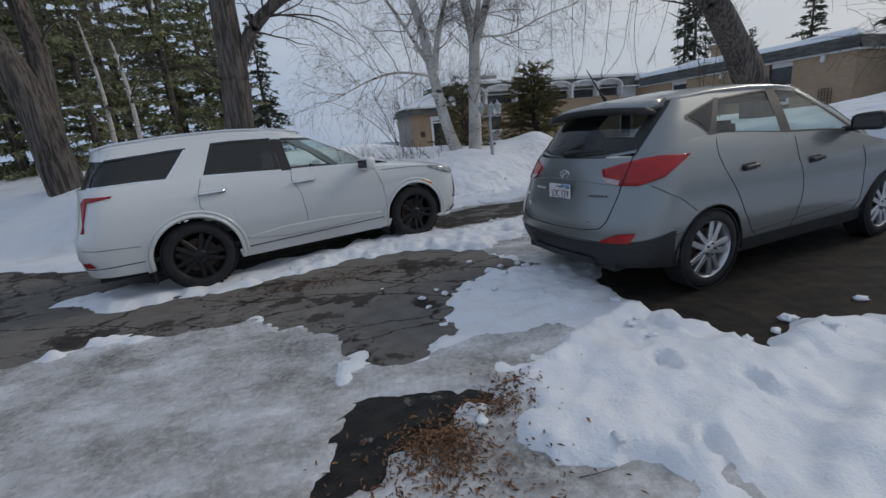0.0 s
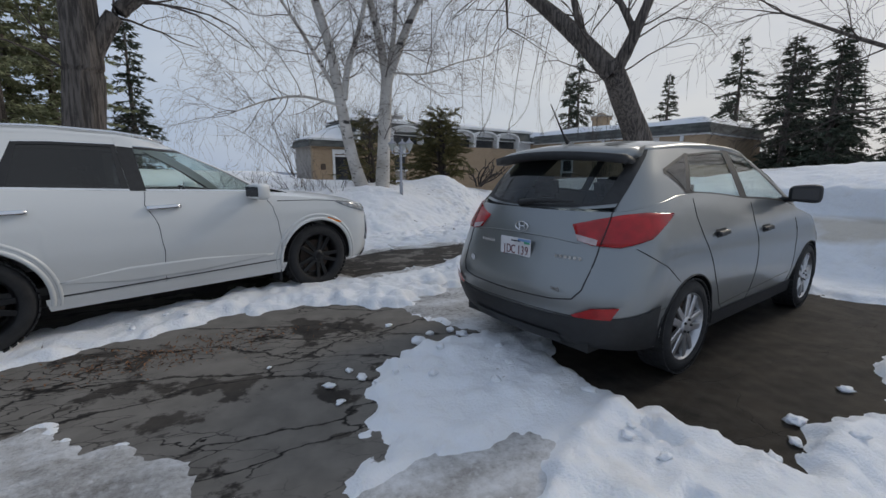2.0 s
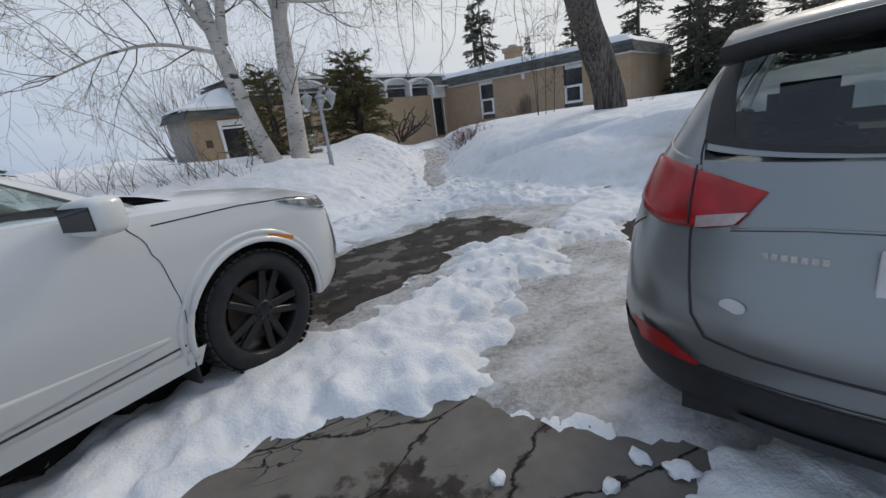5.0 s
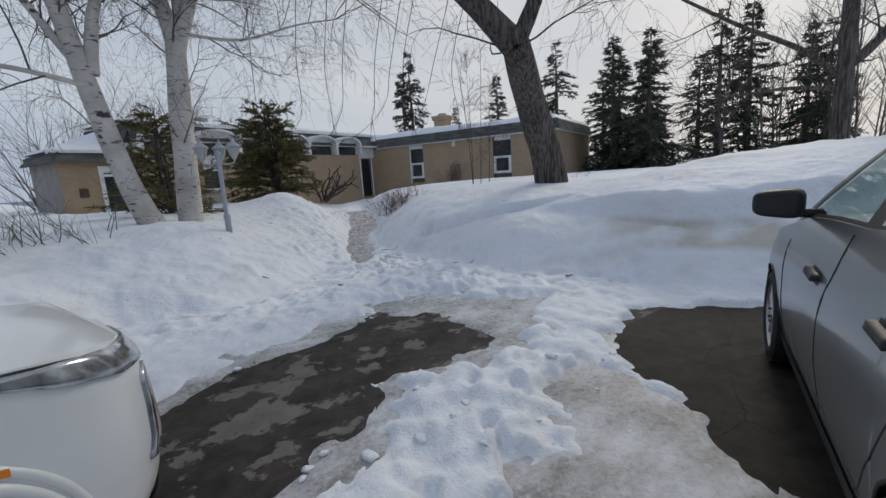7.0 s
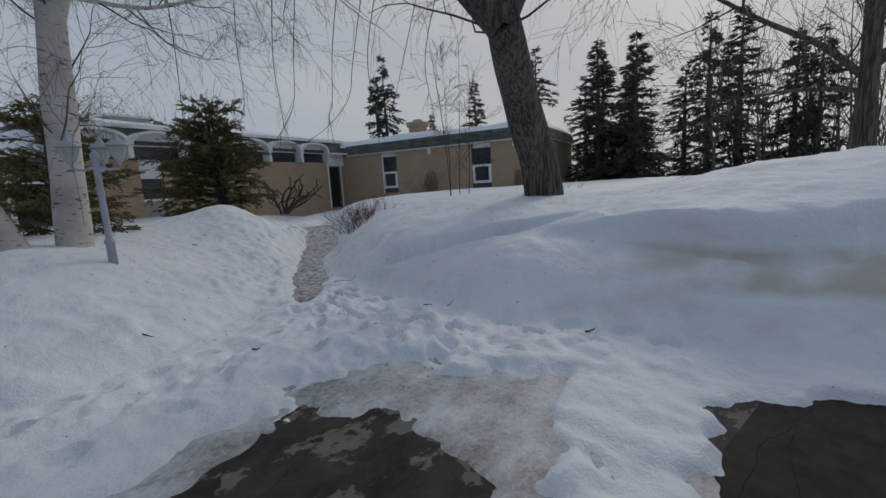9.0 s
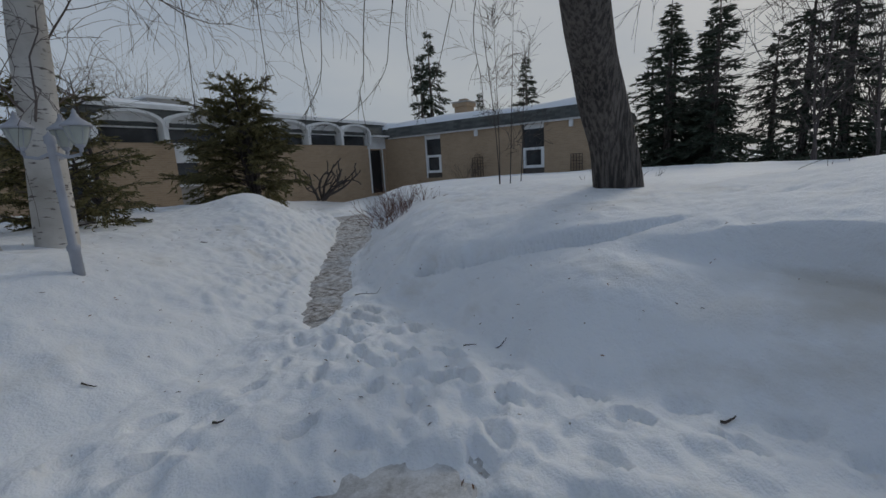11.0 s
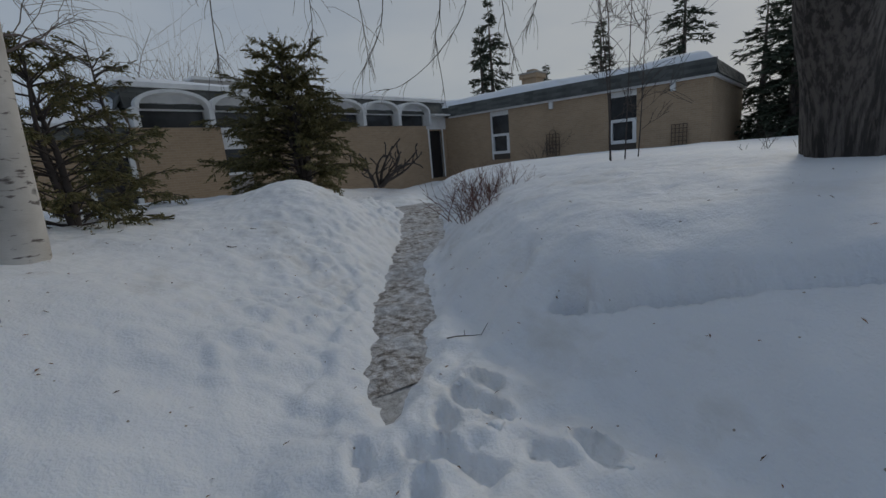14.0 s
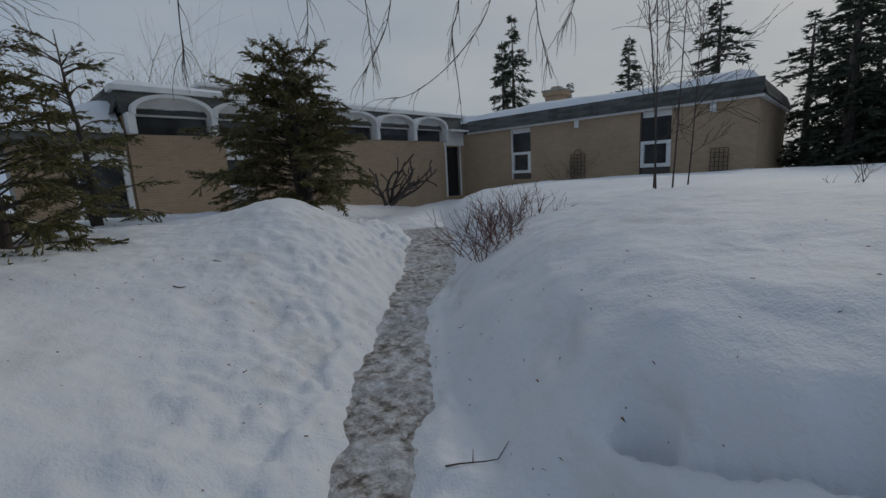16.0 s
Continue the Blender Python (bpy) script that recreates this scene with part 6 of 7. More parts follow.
bare_tree("large leaning bare tree with rough grey-brown bark, rising from a snowbank",
          [([(8.93, 12.0, 0.95), (8.76, 12.03, 1.8), (8.38, 12.0, 2.6), (7.8, 11.76, 3.3), (7.15, 11.42, 4.0)], 0.39, 0.28),
           ([(7.15, 11.42, 3.95), (6.45, 11.9, 4.85), (5.8, 12.5, 5.7), (5.0, 13.4, 6.7), (4.4, 14.8, 7.5)], 0.27, 0.10),
           ([(6.65, 11.75, 4.6), (6.35, 11.95, 5.4), (6.1, 12.1, 6.6)], 0.12, 0.06),
           ([(7.15, 11.42, 3.95), (7.35, 11.2, 4.5), (7.55, 11.0, 5.2), (7.85, 10.8, 6.2)], 0.19, 0.09),
           ([(7.45, 11.1, 4.9), (7.15, 11.3, 5.6), (6.8, 11.5, 6.3)], 0.10, 0.05),
           ([(5.0, 13.4, 6.7), (5.6, 15.0, 6.9), (6.4, 16.8, 6.6)], 0.06, 0.03),
           ([(5.4, 13.0, 6.2), (4.3, 13.3, 6.6), (3.0, 14.0, 6.7)], 0.06, 0.03)],
          STYLE_WEEP, "bark", "twig", 11, 6, (1.4, 2.8), start=0.9)
# long strands that hang from the leaning tree's boughs over the path
big = next(o for o in scene.objects if o.name == "bare_tree")
rng = random.Random(3)
base = Vector((8.93, 12.0, 0.95))
for line in ([(5.64, 16.08, 4.6), (5.55, 16.11, 3.56), (5.36, 16.18, 3.06), (5.09, 16.25, 2.68)], [(5.4, 16.68, 4.6), (5.45, 16.67, 3.41), (5.46, 16.67, 2.99)],
             [(6.17, 15.28, 4.6), (6.06, 15.34, 3.4), (5.98, 15.38, 3.07), (6.02, 15.36, 2.54), (6.03, 15.35, 2.33)], [(7.24, 16.38, 4.6), (7.1, 16.47, 3.77), (6.65, 16.72, 3.14), (6.11, 16.97, 2.74), (5.72, 17.11, 2.68)],
             [(7.03, 15.3, 4.6), (7.05, 15.29, 3.43), (7.11, 15.25, 3.0), (7.18, 15.19, 2.61)], [(8.05, 15.34, 4.6), (7.81, 15.57, 3.54), (7.67, 15.69, 3.29)], [(4.71, 16.85, 4.8), (4.72, 16.84, 3.66), (4.64, 16.86, 3.2)],
             [(3.38, 16.12, 4.5), (3.35, 16.12, 3.18), (3.34, 16.12, 2.89)], [(7.89, 14.33, 4.4), (7.95, 14.25, 3.11), (7.95, 14.26, 2.73)]):
    pts = [Vector((line[0][0] - .3, line[0][1] - 1.4, 6.2)) - base] + [Vector(p) - base for p in line]
    pts = resample(pts, 5)
    V, F = [], []
    tube(V, F, pts, [.011 + (.0035 - .011) * i / (len(pts) - 1) for i in range(len(pts))], 5)
    for k in range(12):
        i = rng.randrange(8, len(pts) - 1)
        sprout(rng, V, F, pts[i], (pts[i + 1] - pts[i]).normalized() + Vector((rng.uniform(-.8, .8), rng.uniform(-.8, .8), rng.uniform(-.2, .3))), rng.uniform(.15, .55), .0045, 0, dict(fall=(.5,), kids=(0,), bend=.2, tip=.0022))
    arrays("hanging_branch", V, F, "twig", big)
bare_tree("white-barked birch leaning out of the snow, dark scars",
          [([(0.9, 14.39, 0.85), (0.62, 14.41, 1.75), (0.34, 14.42, 3.2), (0.01, 14.42, 5.11), (-0.49, 14.41, 6.72)], 0.205, 0.10),
           ([(0.40, 14.41, 3.5), (0.55, 14.41, 4.4), (0.85, 14.39, 5.3), (1.2, 14.36, 6.6)], 0.11, 0.05),
           ([(0.32, 14.3, 3.3), (-0.69, 14.2, 3.5), (-1.56, 14.13, 3.37), (-2.4, 14.0, 3.03)], 0.045, 0.015),
           ([(0.25, 14.4, 3.6), (-0.5, 14.6, 5.0), (-1.3, 14.8, 6.3)], 0.07, 0.035)],
          STYLE_BIRCH, "birch_bark", "birch_twig", 5, 14, (1.0, 2.2), name="birch_tree")
bare_tree("forked white birch with peeling dark-scarred bark beside a lamp post",
          [([(1.48, 14.7, 0.85), (1.55, 14.7, 2.0), (1.62, 14.7, 3.2), (1.70, 14.7, 4.2)], 0.215, 0.17),
           ([(1.70, 14.7, 4.1), (1.45, 14.72, 5.5), (1.06, 14.78, 7.11)], 0.15, 0.08),
           ([(1.72, 14.7, 4.1), (2.2, 14.64, 5.4), (2.75, 14.55, 6.5), (3.25, 14.45, 7.2)], 0.14, 0.07),
           ([(1.74, 14.7, 4.3), (1.95, 14.8, 5.6), (2.05, 14.9, 7.0)], 0.10, 0.05),
           ([(1.85, 14.6, 4.36), (2.8, 14.5, 4.35), (3.84, 14.29, 4.70), (4.6, 14.05, 4.85)], 0.036, 0.012)],
          STYLE_BIRCH, "birch_bark", "birch_twig", 8, 14, (1.0, 2.2), name="birch_tree")
bare_tree("thick dark-barked tree with a sweeping side limb behind the white car",
          [([(-3.98, 9.7, 0.7), (-3.95, 9.72, 2.0), (-3.86, 9.75, 3.2), (-3.82, 9.78, 5.2)], 0.31, 0.24),
           ([(-3.74, 9.78, 3.3), (-3.4, 9.9, 3.95), (-2.9, 10.05, 4.45), (-2.2, 10.2, 4.8), (-1.2, 10.3, 5.2)], 0.155, 0.07),
           ([(-3.82, 9.78, 5.0), (-4.4, 9.9, 6.2), (-5.0, 10.1, 7.0)], 0.17, 0.08)],
          STYLE_WEEP, "bark", "twig", 17, 10, (1.2, 2.4))
tz = ground_z(-8.2, 10.0)
bare_tree("leaning twin-trunked tree with smooth brown bark in snow",
          [([(-8.2, 10.0, tz - .25), (-8.33, 9.98, tz + 1.5), (-8.52, 9.88, tz + 2.6), (-8.88, 9.76, tz + 3.7), (-9.5, 9.5, tz + 5.4)], 0.36, 0.21),
           ([(-8.36, 10.1, tz + .8), (-8.36, 10.35, tz + 2.0), (-8.32, 10.43, tz + 3.2), (-8.6, 10.4, tz + 5.1)], 0.27, 0.14)],
          STYLE_OAK, "bark", "twig", 19, 6, (1.0, 2.0), levels=1)
bare_tree("tall bare maple standing on the far side of the snowbank",
          [([(15.3, 8.0, 1.2), (15.35, 8.0, 3.0), (15.4, 8.0, 4.6), (15.55, 8.0, 8.5)], 0.205, 0.15),
           ([(15.36, 8.0, 3.2), (14.6, 8.7, 4.0), (13.4, 9.7, 4.7), (11.8, 10.8, 5.6)], 0.09, 0.03),
           ([(15.4, 8.0, 3.5), (15.9, 7.4, 4.3), (16.3, 7.0, 5.8)], 0.14, 0.05),
           ([(15.3, 8.05, 3.0), (14.3, 8.9, 3.1), (13.2, 9.9, 3.0)], 0.07, 0.02)],
          STYLE_OAK, "bark", "twig", 23, 5, (1.4, 2.6))
for i, (x, y, h) in enumerate([(-9.2, 13.2, 5.5), (-8.0, 12.5, 4.8), (-10.5, 12.0, 6.0)]):
    bare_tree("young pale-stemmed bare tree among conifers", [([(x, y, 0.9), (x + .1, y, 0.9 + h * .5), (x - .1, y + .1, h)], 0.08, 0.02)], STYLE_OAK, "birch_bark", "birch_twig", 40 + i, 16, (0.8, 1.8), 1, 0.25)
for i, (x, y, h, lean) in enumerate([(9.52, 15.6, 4.4, -.4), (9.75, 15.5, 4.2, .35), (9.65, 15.75, 3.6, .05), (10.1, 15.5, 2.6, .3)]):
    bare_tree("slender leafless sapling poking from snow", [([(x, y, 1.0), (x + lean * .3, y, 1 + h * .4), (x + lean, y + .1, 1 + h)], 0.014, 0.004)], STYLE_OAK, "twig", "twig", 60 + i, 18, (0.4, 1.0), 1, 0.35, name="sapling", category="sapling")


def shrub(label, x, y, z, w, d, h, n, mat, seed, lean=0.0, name="shrub", r=0.007):
    """Many bare stems from a strip of ground."""
    rng = random.Random(seed)
    sh = thing(name, label, "shrub", Matrix.Translation((x, y, z)))
    V, F = [], []
    for k in range(n):
        p = Vector((rng.uniform(-w, w), rng.uniform(-d, d), -0.15))
        dr = Vector((rng.uniform(-.7, .7) + lean, rng.uniform(-.7, .7), 1.0))
        sprout(rng, V, F, p, dr, h * rng.uniform(.6, 1.1), r, 1, dict(fall=(0.0, 0.05), kids=(0, 5), bend=0.14, along=0.9, rise=0.1, shrink=(.3, .6), tip=0.0022))
    tagged(arrays("thicket", V, F, mat, sh), "", kind="stuff")
    return sh


shrub("low reddish bare-twigged shrub half buried beside the path", 6.5, 15.5, ground_z(6.5, 15.5), .35, .35, .62, 46, "red_twig", 3, -.15)
shrub("low reddish bare-twigged shrub half buried in the snowbank", 7.25, 16.3, ground_z(7.25, 16.3), .5, .5, .6, 46, "red_twig", 4)
shrub("dry brown bare shrub against the brick wall", 14.55, 23.2, .95, .5, .4, 1.3, 26, "twig", 5)
shrub("tangle of grey bare stems in snow by the birches", -.6, 13.6, .75, .9, .5, 1.0, 34, "birch_twig", 6, -.3, r=.010)
shrub("tangle of grey bare stems in snow by the birches", -2.2, 13.2, .7, .8, .5, 1.1, 26, "birch_twig", 7, -.2, r=.010)
shrub("thin bare twigs poking out of the snowbank", 10.4, 13.4, 1.2, .25, .25, .45, 5, "twig", 8)
shrub("thin bare twigs poking out of the snowbank", 11.2, 12.9, 1.2, .2, .2, .4, 4, "twig", 9)
for i, (x, y) in enumerate([(1.5, 36), (3.8, 37), (6.0, 38), (-1.5, 34)]):
    shrub("tall fan of bare stems rising behind the flat roof", x, y, 1.0, 1.3, .8, 6.6, 40, "birch_twig", 12 + i, r=.03, name="bare_thicket")
# gnarled climber by the door
vine = thing("gnarled_shrub", "gnarled bare pruned shrub with knobbly brown limbs", "shrub", Matrix.Translation((8.0, 24.4, .75)))
rng = random.Random(31)
V, F = [], []
for k in range(9):
    sprout(rng, V, F, Vector((rng.uniform(-.15, .15), rng.uniform(-.15, .15), -.1)), Vector((rng.uniform(-.5, 1.1), rng.uniform(-.4, .4), 1.1)), rng.uniform(1.2, 1.9), .06, 1, dict(fall=(0, 0), kids=(0, 4), bend=.34, along=.7, rise=.2, shrink=(.25, .4), tip=.025))
tagged(arrays("limb_mass", V, F, "twig", vine), kind="stuff")


def needles(V, F, p, d, length, width, rng):
    """One flat spray, a kite of four corners."""
    d = d.normalized()
    s = d.cross(Vector((rng.uniform(-1, 1), rng.uniform(-1, 1), rng.uniform(-1, 1))))
    if s.length < 1e-3:
        return
    s.normalize()
    b_ = len(V)
    V.extend([p, p + d * length * .45 + s * width, p + d * length, p + d * length * .45 - s * width])
    F.append((b_, b_ + 1, b_ + 2, b_ + 3))


def conifer(label, height, spread_, seed, leaf, m, whorls=26, arms=8, sprays=15, droop=0.35, size=0.30, bare=0.05, name="spruce_tree", taper=1.0):
    rng = random.Random(seed)
    tree = thing(name, label, "tree", m)
    V, F = [], []
    tube(V, F, [Vector((0, 0, -.5)), Vector((.03, 0, height * .5)), Vector((0, 0, height))], [height * .018, height * .011, .01], 7)
    VL, FL = [], []
    for w in range(whorls):
        f = bare + (1 - bare) * (w + rng.uniform(-.5, 1.0)) / whorls
        f = min(max(f, bare), .985)
        z = height * f
        reach = spread_ * ((1 - f) ** taper) * rng.uniform(.75, 1.1) + .12
        for a in range(arms if f < .8 else 5):
            if rng.random() < .15:
                continue
            f = min(max(bare + (1 - bare) * rng.random() ** 1.15, bare), .985)
            z = height * f
            reach = spread_ * ((1 - f) ** taper) * (.82 + .25 * math.sin(9 * f + seed)) * rng.uniform(.7, 1.1) + .10
            t = 2 * math.pi * (a + rng.uniform(-.6, .6)) / arms + w * 2.4
            r = reach * rng.uniform(.65, 1.12)
            d0 = Vector((math.cos(t), math.sin(t), .25 if f > .6 else -.02))
            pts = [Vector((0, 0, z)) + d0 * r * u + Vector((0, 0, -droop * r * u * u + .12 * r * max(0, u - .75))) for u in (0, .35, .7, 1.0)]
            tube(V, F, pts, [.012 + .006 * r, .010, .007, .004], 3)
            ns = max(4, int(sprays * (r / spread_) ** .7))
            for k in range(ns):
                u = rng.uniform(.06, 1.0) ** .75
                i = min(int(u * 3), 2)
                q = pts[i].lerp(pts[i + 1], u * 3 - i)
                q = q + Vector((rng.uniform(-1, 1), rng.uniform(-1, 1), rng.uniform(-.5, .2))) * .16 * (1.2 - u) * r * .5
                dd = d0 + Vector((rng.uniform(-1, 1), rng.uniform(-1, 1), rng.uniform(-.9, .3))) * .9
                needles(VL, FL, q, dd, size * rng.uniform(.5, 1.1), size * .10, rng)
                needles(VL, FL, q, dd + Vector((rng.uniform(-.9, .9), rng.uniform(-.9, .9), rng.uniform(-.4, .3))), size * rng.uniform(.5, 1.1), size * .10, rng)
                needles(VL, FL, q, dd + Vector((rng.uniform(-.6, .6), rng.uniform(-.6, .6), -.35)), size * rng.uniform(.5, 1.1), size * .10, rng)
    arrays("trunk", V, F, "bark", tree)
    tagged(arrays("crown", VL, FL, leaf, tree, False), "", kind="stuff")
    return tree


sp_a = conifer("dark green pointed spruce standing in the snow", 10.0, 2.5, 101, "spruce", Matrix.Translation((24.5, 19.5, .6)) @ Matrix.Diagonal((1.0, 1.0, .74, 1)), 34, 8, 30, .40, .34)
sp_b = conifer("dark green spruce with drooping branches and gaps", 10.0, 2.9, 102, "spruce", Matrix.Translation((21.8, 37.2, .6)) @ Matrix.Diagonal((1.15, 1.15, 1.14, 1)), 30, 8, 30, .45, .34, .02)
sp_c = conifer("tall slim dark spruce behind the house", 10.0, 2.2, 103, "spruce", Matrix.Translation((26.0, 31.0, .6)) @ Matrix.Diagonal((1.1, 1.1, .86, 1)), 32, 8, 30, .35, .32)
for k, (src, x, y, h, sxy) in enumerate([(sp_a, 25.2, 18.2, 7.1, .72), (sp_b, 23.8, 14.0, 7.6, .75), (sp_c, 24.2, 12.9, 7.8, .85), (sp_b, 28.8, 27.3, 10.4, .95), (sp_a, 21.2, 37.6, 9.6, .8), (sp_c, 22.4, 18.6, 7.6, .95),
                                         (sp_a, 23.0, 16.9, 7.4, .85), (sp_b, 26.5, 16.0, 6.2, .7), (sp_a, -8.0, 22.6, 7.4, .62), (sp_c, 24.6, 34.6, 6.6, .6), (sp_b, 26.6, 10.6, 6.6, .7), (sp_a, 29.5, 12.0, 7.2, .8),
                                         (sp_a, 27.0, 32.5, 5.6, .6), (sp_c, 30.5, 21.0, 7.5, .9), (sp_c, -9.6, 21.5, 6.2, .7), (sp_b, 26.0, 21.5, 6.8, .75)]):
    copy_thing(src, Matrix.Translation((x, y, .6)) @ Matrix.Rotation(k * 1.3, 4, "Z")).scale = (sxy * 1.3, sxy * 1.3, h / 10)
pine = conifer("dense yellow-green pine with snow showing between its branches", 10.0, 3.2, 110, "pine", Matrix.Translation((-9.6, 17.4, .7)), 24, 8, 60, .12, .27, .04, "pine_tree", .75)
for k, (x, y, h, sxy) in enumerate([(-10.8, 15.8, 10.5, .95), (-12.8, 15.0, 11, 1.05), (-8.2, 18.6, 7.4, .72), (-14.5, 13.5, 10, 1.0), (-12.2, 18.5, 11, 1.1), (-16.5, 11.5, 11, 1.1), (-11.0, 20.5, 10, 1.0), (-13.6, 11.4, 8, .8), (-10.2, 13.9, 8.5, .8), (-12.0, 13.2, 9.5, .9), (-15.0, 16.5, 11, 1.1), (-9.4, 19.8, 9, .85), (-17.5, 14.5, 11, 1.1), (-18.5, 9.5, 10, 1.0), (-14.8, 10.0, 7, .8)]):
    copy_thing(pine, Matrix.Translation((x, y, .7)) @ Matrix.Rotation(k * 1.7, 4, "Z")).scale = (sxy, sxy, h / 10)


def cedar(label, m, height, stems, spread_, seed, dens=1.0):
    """Loose many-stemmed cedar: arching boughs hung with flat sprays, thin at the foot."""
    rng = random.Random(seed)
    tree = thing("cedar_tree", label, "tree", m)
    VL, FL, VB, FB = [], [], [], []
    for s in range(stems):
        a = 2 * math.pi * s / stems + rng.uniform(-.4, .4)
        lean = rng.uniform(.06, .22) * (0 if s == 0 else 1)
        hgt = height * (1 if s == 0 else rng.uniform(.66, .95))
        line = [Vector((math.cos(a) * lean * hgt * u + .06 * math.sin(5 * u + s), math.sin(a) * lean * hgt * u, hgt * u - (.3 if u == 0 else 0))) for u in (0, .25, .5, .75, 1)]
        V, F = [], []
        tube(V, F, line, [.06 + .012 * height * (s == 0), .05, .035, .02, .006], 7)
        arrays("trunk", V, F, "twig", tree)
        for k in range(48 if s == 0 else 26):
            f = .05 + .95 * rng.random() ** 1.25
            i = min(int(f * 4), 3)
            q = line[i].lerp(line[i + 1], f * 4 - i)
            t = rng.uniform(0, 2 * math.pi)
            reach = spread_ * (1 - f) ** .52 * rng.uniform(.55, .92) * (.72 if s else 1) + .15
            d = Vector((math.cos(t), math.sin(t), rng.uniform(.0, .6) + .5 * f))
            pts, rad, _ = wander(rng, q, d, reach, .014, .004, 5, .14, .20)
            tube(VB, FB, pts, rad, 4)
            for b_ in range(int((9 + 16 * reach) * dens)):
                u = rng.uniform(.3, 1.0)
                j = min(int(u * 5), 4)
                c0 = pts[j].lerp(pts[j + 1], u * 5 - j)
                out = (pts[j + 1] - pts[j]).normalized() + Vector((rng.uniform(-.8, .8), rng.uniform(-.8, .8), rng.uniform(-.55, .35)))
                tip = c0 + out.normalized() * rng.uniform(.08, .24)
                for e in range(20):
                    w = rng.uniform(0, 1)
                    needles(VL, FL, c0.lerp(tip, w), out + Vector((rng.uniform(-1, 1), rng.uniform(-1, 1), rng.uniform(-1.3, .4))) * .7, rng.uniform(.035, .085), .0085, rng)
    tagged(arrays("bough_mass", VB, FB, "twig", tree), kind="stuff")
    tagged(arrays("foliage", VL, FL, "cedar", tree, False), "", kind="stuff")
    return tree


cedar("loose olive-green cedar with bare lower stems behind a snow mound", Matrix.Translation((4.95, 20.6, 1.0)), 3.2, 8, 2.8, 201, 1.2)
cedar("sparse olive and bronze cedar with snow under its boughs", Matrix.Translation((1.35, 16.9, .8)), 2.35, 3, 1.7, 202, .85)
cedar("thin olive cedar between the birches and the house", Matrix.Translation((1.6, 19.2, .8)), 3.1, 2, 1.1, 203, .45)
# far bare woods on the right and a haze-coloured shore in the distance
rng = random.Random(77)
wood = thing("bare_woods", "grey-brown leafless woodland edge beyond the yard", "woods", Matrix.Translation((30, 4, .6)), kind="stuff")
V, F = [], []
for k in range(170):
    p = Vector((rng.uniform(-9, 14), rng.uniform(-16, 11), -.3))
    sprout(rng, V, F, p, Vector((rng.uniform(-.15, .15), rng.uniform(-.15, .15), 1)), rng.uniform(4.5, 8.0), .055, 1, dict(fall=(0, 0), kids=(0, 16), bend=.06, along=.9, rise=.25, shrink=(.2, .45), tip=.008))
tagged(arrays("thicket", V, F, "birch_twig", wood), kind="stuff")
# the air is clear; distance haze is put into this hill's blue-grey colour
hill = tagged(sheet("backdrop", np.linspace(-900, 500, 60), np.linspace(820, 1000, 4), lambda x, y: -36 + 34 * step(820, 880, y) + 9 * fbm(x, y, .006, 3), "hazed_hill"), "wooded shore across the valley, coloured blue-grey for haze", "hill", kind="structure")


# ---------- lamp post, litter and small things ----------
post = thing("lamp_post", "grey-painted garden lamp post with three urn lanterns, in snow", "street lamp", Matrix.Translation((1.83, 13.09, 0.0)))
part("pole", lathe([(.048, .55), (.048, 1.05), (.055, 1.06), (.055, 1.10), (.036, 1.12), (.034, 2.05), (.045, 2.06), (.045, 2.12), (.02, 2.14), (.0, 2.17)], 16), "post_paint", post, "", True)
for dx, dy in ((-.22, .11), (.22, -.11), (.08, .24)):
    V, F = [], []
    tube(V, F, [Vector((0, 0, 1.98)), Vector((dx * .5, dy * .5, 1.93)), Vector((dx * .95, dy * .95, 1.95)), Vector((dx, dy, 2.02))], [.016] * 4, 8)
    arrays("arm", V, F, "post_paint", post)
    lan = thing_part("lantern", post)
    lan.matrix_basis = Matrix.Translation((dx, dy, 2.02)) @ Matrix.Diagonal((.74, .74, .82, 1))
    part("holder", lathe([(.0, -.07), (.025, -.05), (.02, -.02), (.05, 0), (.055, .02)], 16), "post_paint", lan, "", True)
    part("globe", lathe([(.05, .015), (.075, .05), (.105, .12), (.13, .20), (.135, .22)], 20), "lamp_glass", lan, "frosted glass bowl", True)
    part("cap", lathe([(.165, .22), (.168, .23), (.14, .255), (.075, .30), (.045, .325), (.04, .35), (.022, .365), (.028, .385), (.0, .42)], 20), "post_paint", lan, "domed cap with finial", True)
    for k in range(6):
        t = math.pi * k / 3
        V, F = [], []
        tube(V, F, [Vector((.052 * math.cos(t), .052 * math.sin(t), .015)), Vector((.108 * math.cos(t), .108 * math.sin(t), .12)), Vector((.138 * math.cos(t), .138 * math.sin(t), .22))], [.005] * 3, 4)
        arrays("rib", V, F, "post_paint", lan)


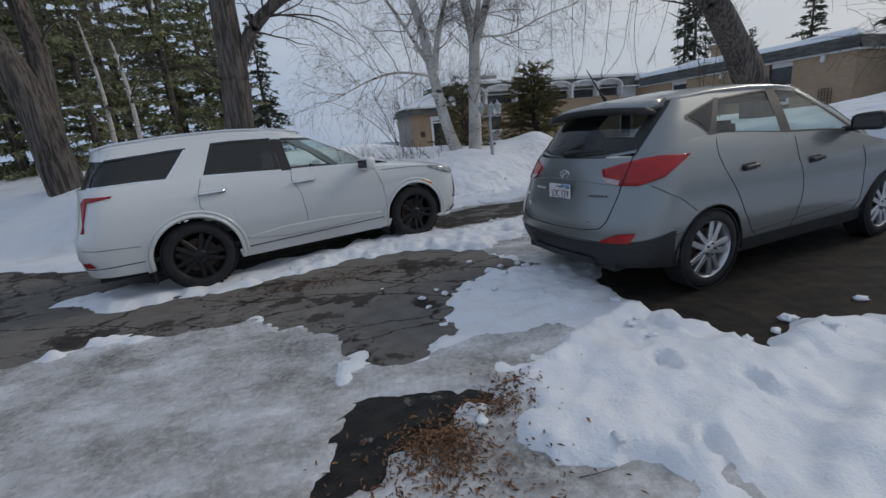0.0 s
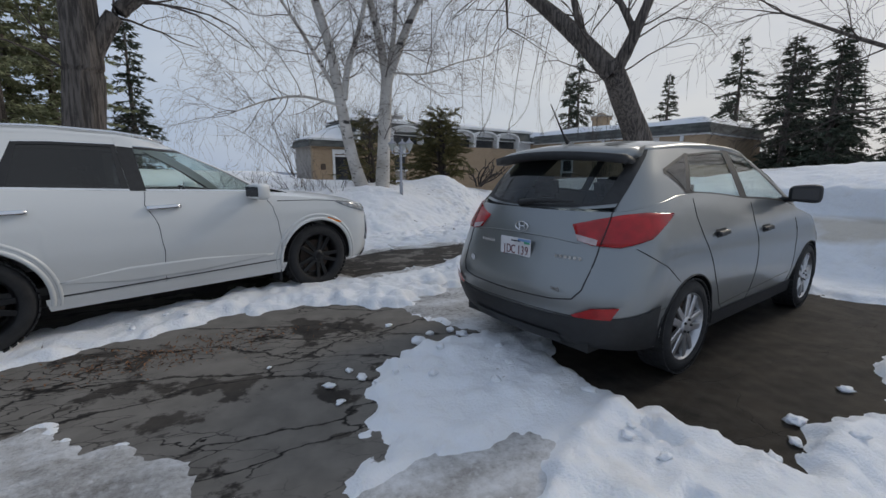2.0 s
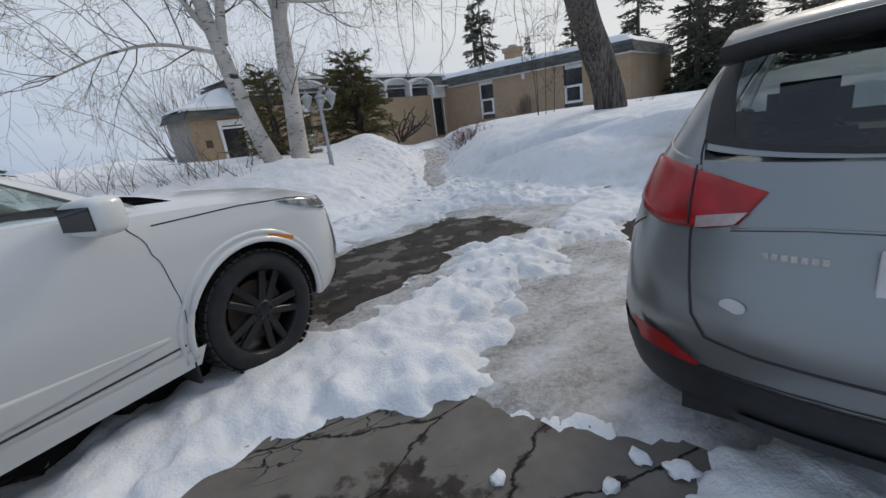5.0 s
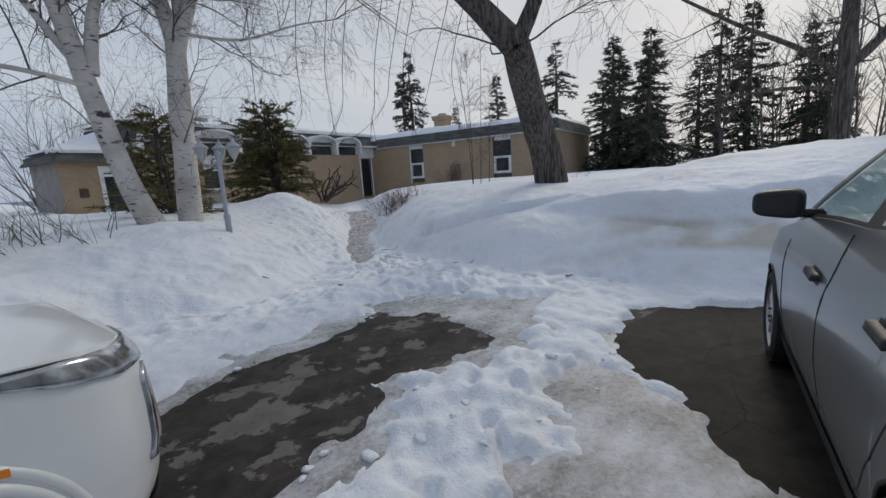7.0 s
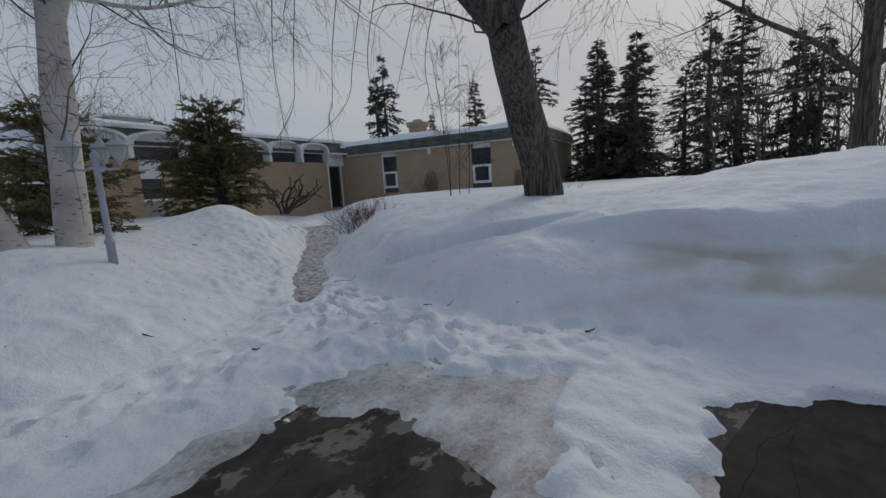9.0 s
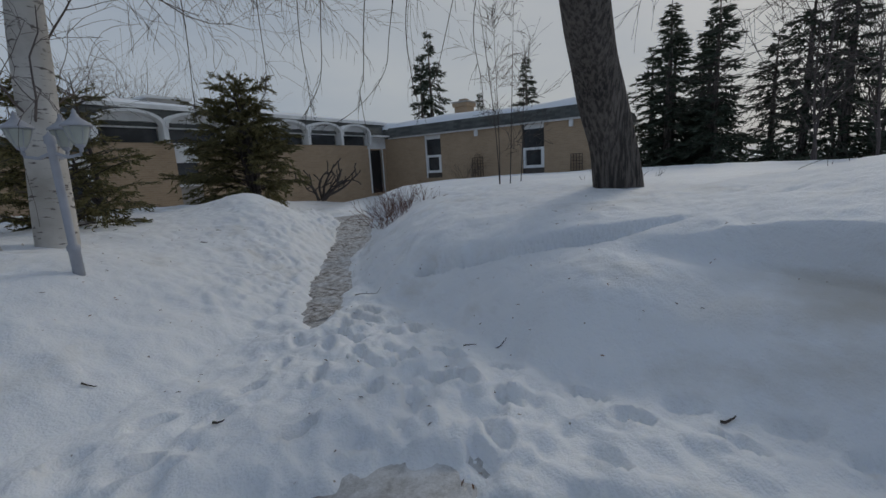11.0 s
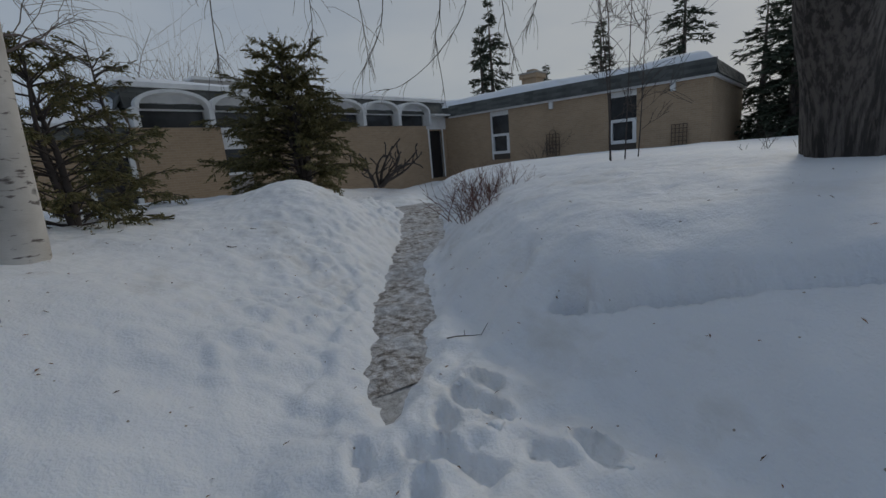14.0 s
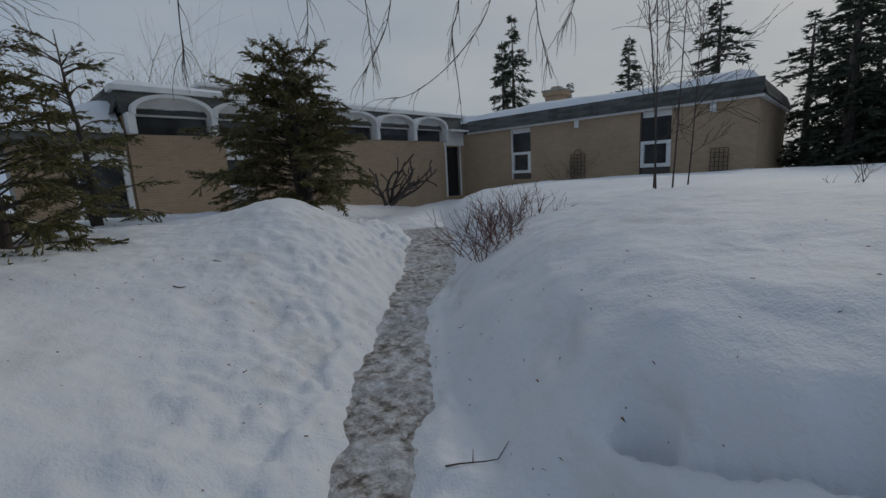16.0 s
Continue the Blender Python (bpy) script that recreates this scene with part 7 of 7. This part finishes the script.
def clod(x, y, r_, seed, label="lump of crusted snow lying on the asphalt", sink=.25):
    rng = random.Random(seed)
    r = r_ * .6
    bm = bmesh.new()
    bmesh.ops.create_icosphere(bm, subdivisions=3 if r > .04 else 2, radius=r)
    ox = rng.uniform(0, 50)
    for v in bm.verts:
        n = noise.noise(v.co * (1.7 / r) + Vector((ox, 0, 0)))
        v.co *= 1 + .55 * n + .22 * noise.noise(v.co * (4.6 / r) + Vector((ox, 9, 0)))
        v.co.z *= .55
        v.co.x *= 1.4
        v.co += Vector((noise.noise(v.co * (3 / r) + Vector((0, ox, 0))), noise.noise(v.co * (3 / r) + Vector((ox, 0, 5))), 0)) * r * .25
    ob = mesh_ob("snow_clump", bm, "snow", None, True)
    ob.matrix_world = Matrix.Translation((x, y, ground_z(x, y) + r * (.68 - sink))) @ Matrix.Rotation(rng.uniform(0, 6), 4, "Z")
    return tagged(ob, label, "snow lump", "loose snow lumps")


rng = random.Random(5)
for i, (x, y, r) in enumerate([(.10, 4.02, .055), (.02, 4.15, .04), (.62, 4.55, .085), (.75, 4.72, .05), (.42, 5.0, .05), (.95, 4.75, .06), (.25, 2.06, .05), (-.05, 3.72, .04), (-.12, 3.95, .05), (1.02, 4.62, .07),
                               (1.0, 7.36, .04), (1.12, 7.42, .035), (.95, 7.30, .03), (2.05, 2.62, .06), (2.3, 2.7, .05), (2.5, 2.85, .07), (3.2, 3.05, .06), (1.02, 1.35, .08), (1.35, 1.2, .06), (.85, 1.75, .05),
                               (1.0, 9.05, .05), (-.55, 4.35, .025)]):
    clod(x, y, r, i)
for k in range(90):
    u = rng.random()
    x, y = rng.choice([(rng.uniform(-.1, .9), rng.uniform(3.2, 4.5)), (rng.uniform(.9, 1.9), rng.uniform(3.4, 4.9)), (rng.uniform(1.4, 3.4), rng.uniform(2.4, 3.2)), (rng.uniform(-2.8, .4), rng.uniform(5.0, 6.2)), (rng.uniform(3.6, 4.6), rng.uniform(9.8, 12.4)),
                       (rng.uniform(1.2, 3.4), rng.uniform(6.6, 7.6))])
    a = np.array([[x]]), np.array([[y]])
    if cleared(*a)[0, 0] > .06:
        clod(x, y, rng.uniform(.025, .065), 200 + k, "small lump of broken snow crust", .45)

# fallen leaves, heaped by the wet patch
rng = random.Random(9)


def litter(name, spots, seed, label):
    rng = random.Random(seed)
    V, F = [], []
    for cx, cy, sx_, sy_, n, hz in spots:
        G = [(rng.gauss(0, 1), rng.gauss(0, 1)) for k in range(n)]
        Z = ground_zs(np.array([[cx + g[0] * sx_ for g in G]]), np.array([[cy + g[1] * sy_ for g in G]]))[0]
        for (gx, gy), gz in zip(G, Z):
            x, y = cx + gx * sx_, cy + gy * sy_
            z = float(gz) + .006 + rng.random() * hz * math.exp(-.5 * (gx * gx + gy * gy))
            m = Matrix.Translation((x, y, z)) @ Euler((rng.uniform(-.6, .6), rng.uniform(-.6, .6), rng.uniform(0, 6.3))).to_matrix().to_4x4()
            l, w, b_ = rng.uniform(.010, .026), rng.uniform(.003, .008), len(V)
            V.extend([m @ Vector(p) for p in ((-l, 0, 0), (-l * .2, w, .005), (l, 0, .003), (l * .1, -w, .006))])
            F.append((b_, b_ + 1, b_ + 2, b_ + 3))
    ob = arrays(name, V, F, "dead_leaf", None, False)
    return tagged(ob, label, "leaves", kind="stuff")


litter("leaf_litter", [(.02, 1.90, .11, .10, 900, .05), (.32, 2.18, .10, .06, 300, .02), (.1, 1.75, .28, .14, 260, .0), (.45, 2.35, .08, .07, 140, .01), (-.1, 1.55, .22, .12, 160, .0)], 4, "wet brown fallen leaves and needles heaped on ice")
litter("leaf_litter", [(-1.35, 4.85, .35, .10, 260, .0), (-.9, 5.1, .25, .08, 120, .0), (-1.7, 4.6, .3, .1, 160, .0)], 6, "damp brown leaf bits scattered on the asphalt")
litter("bark_bits", [(4.8, 13.6, .8, 1.4, 60, .0), (3.0, 12.8, .9, 1.2, 40, .0), (5.8, 10.6, .8, 1.4, 50, .0), (3.6, 10.0, 1.0, 1.0, 40, .0), (2.5, 15.5, 1.0, 1.5, 40, .0)], 8, "small dark bark and needle bits on the snow")


def stick(x, y, length, turn, seed, r=.006):
    rng = random.Random(seed)
    V, F = [], []
    pts = []
    d = -.5 + .25 * turn
    px, py = x, y
    for k in range(6):
        pts.append(Vector((px, py, ground_z(px, py) + r + .004 + .003 * (k % 2))))
        d += rng.uniform(-.02, .24)
        px, py = px + math.cos(d) * length / 5, py + math.sin(d) * length / 5
    tube(V, F, pts, [r * (1 - .12 * k) for k in range(6)], 5)
    if length > .2:
        tube(V, F, [pts[2], pts[2] + Vector((math.cos(d + .9) * length * .25, math.sin(d + .9) * length * .25, .01))], [r * .7, r * .3], 4)
    tagged(arrays("stick", V, F, "twig", None), "thin dark fallen stick lying on the snow", "stick", "fallen sticks")


for i, (x, y, l, a, r) in enumerate([(4.46, 12.72, .36, -.28, .005), (5.1, 8.75, .13, -.2, .010), (2.62, 10.6, .07, .4, .010), (4.55, 10.55, .12, -.3, .006), (4.75, 10.35, .11, 1.2, .005), (3.05, 15.3, .10, .3, .008), (3.35, 15.9, .07, .2, .006),
                                     (1.9, 11.6, .09, 0, .008), (.62, 1.62, .18, 1.5, .003)]):
    stick(x, y, l, a, i, r)
# low timber retaining wall in the yard beyond the low wing
low = thing("garden_wall", "low weathered timber garden wall half buried in snow", "wall", Matrix.Translation((-3.6, 21.5, .55)) @ Matrix.Rotation(radians(10), 4, "Z"))
for k in range(3):
    part("beam", box(bmesh.new(), -2.0, 1.6, -.09, .09, .20 * k - .1, .20 * k + .09, .015), "stain_grey", low)
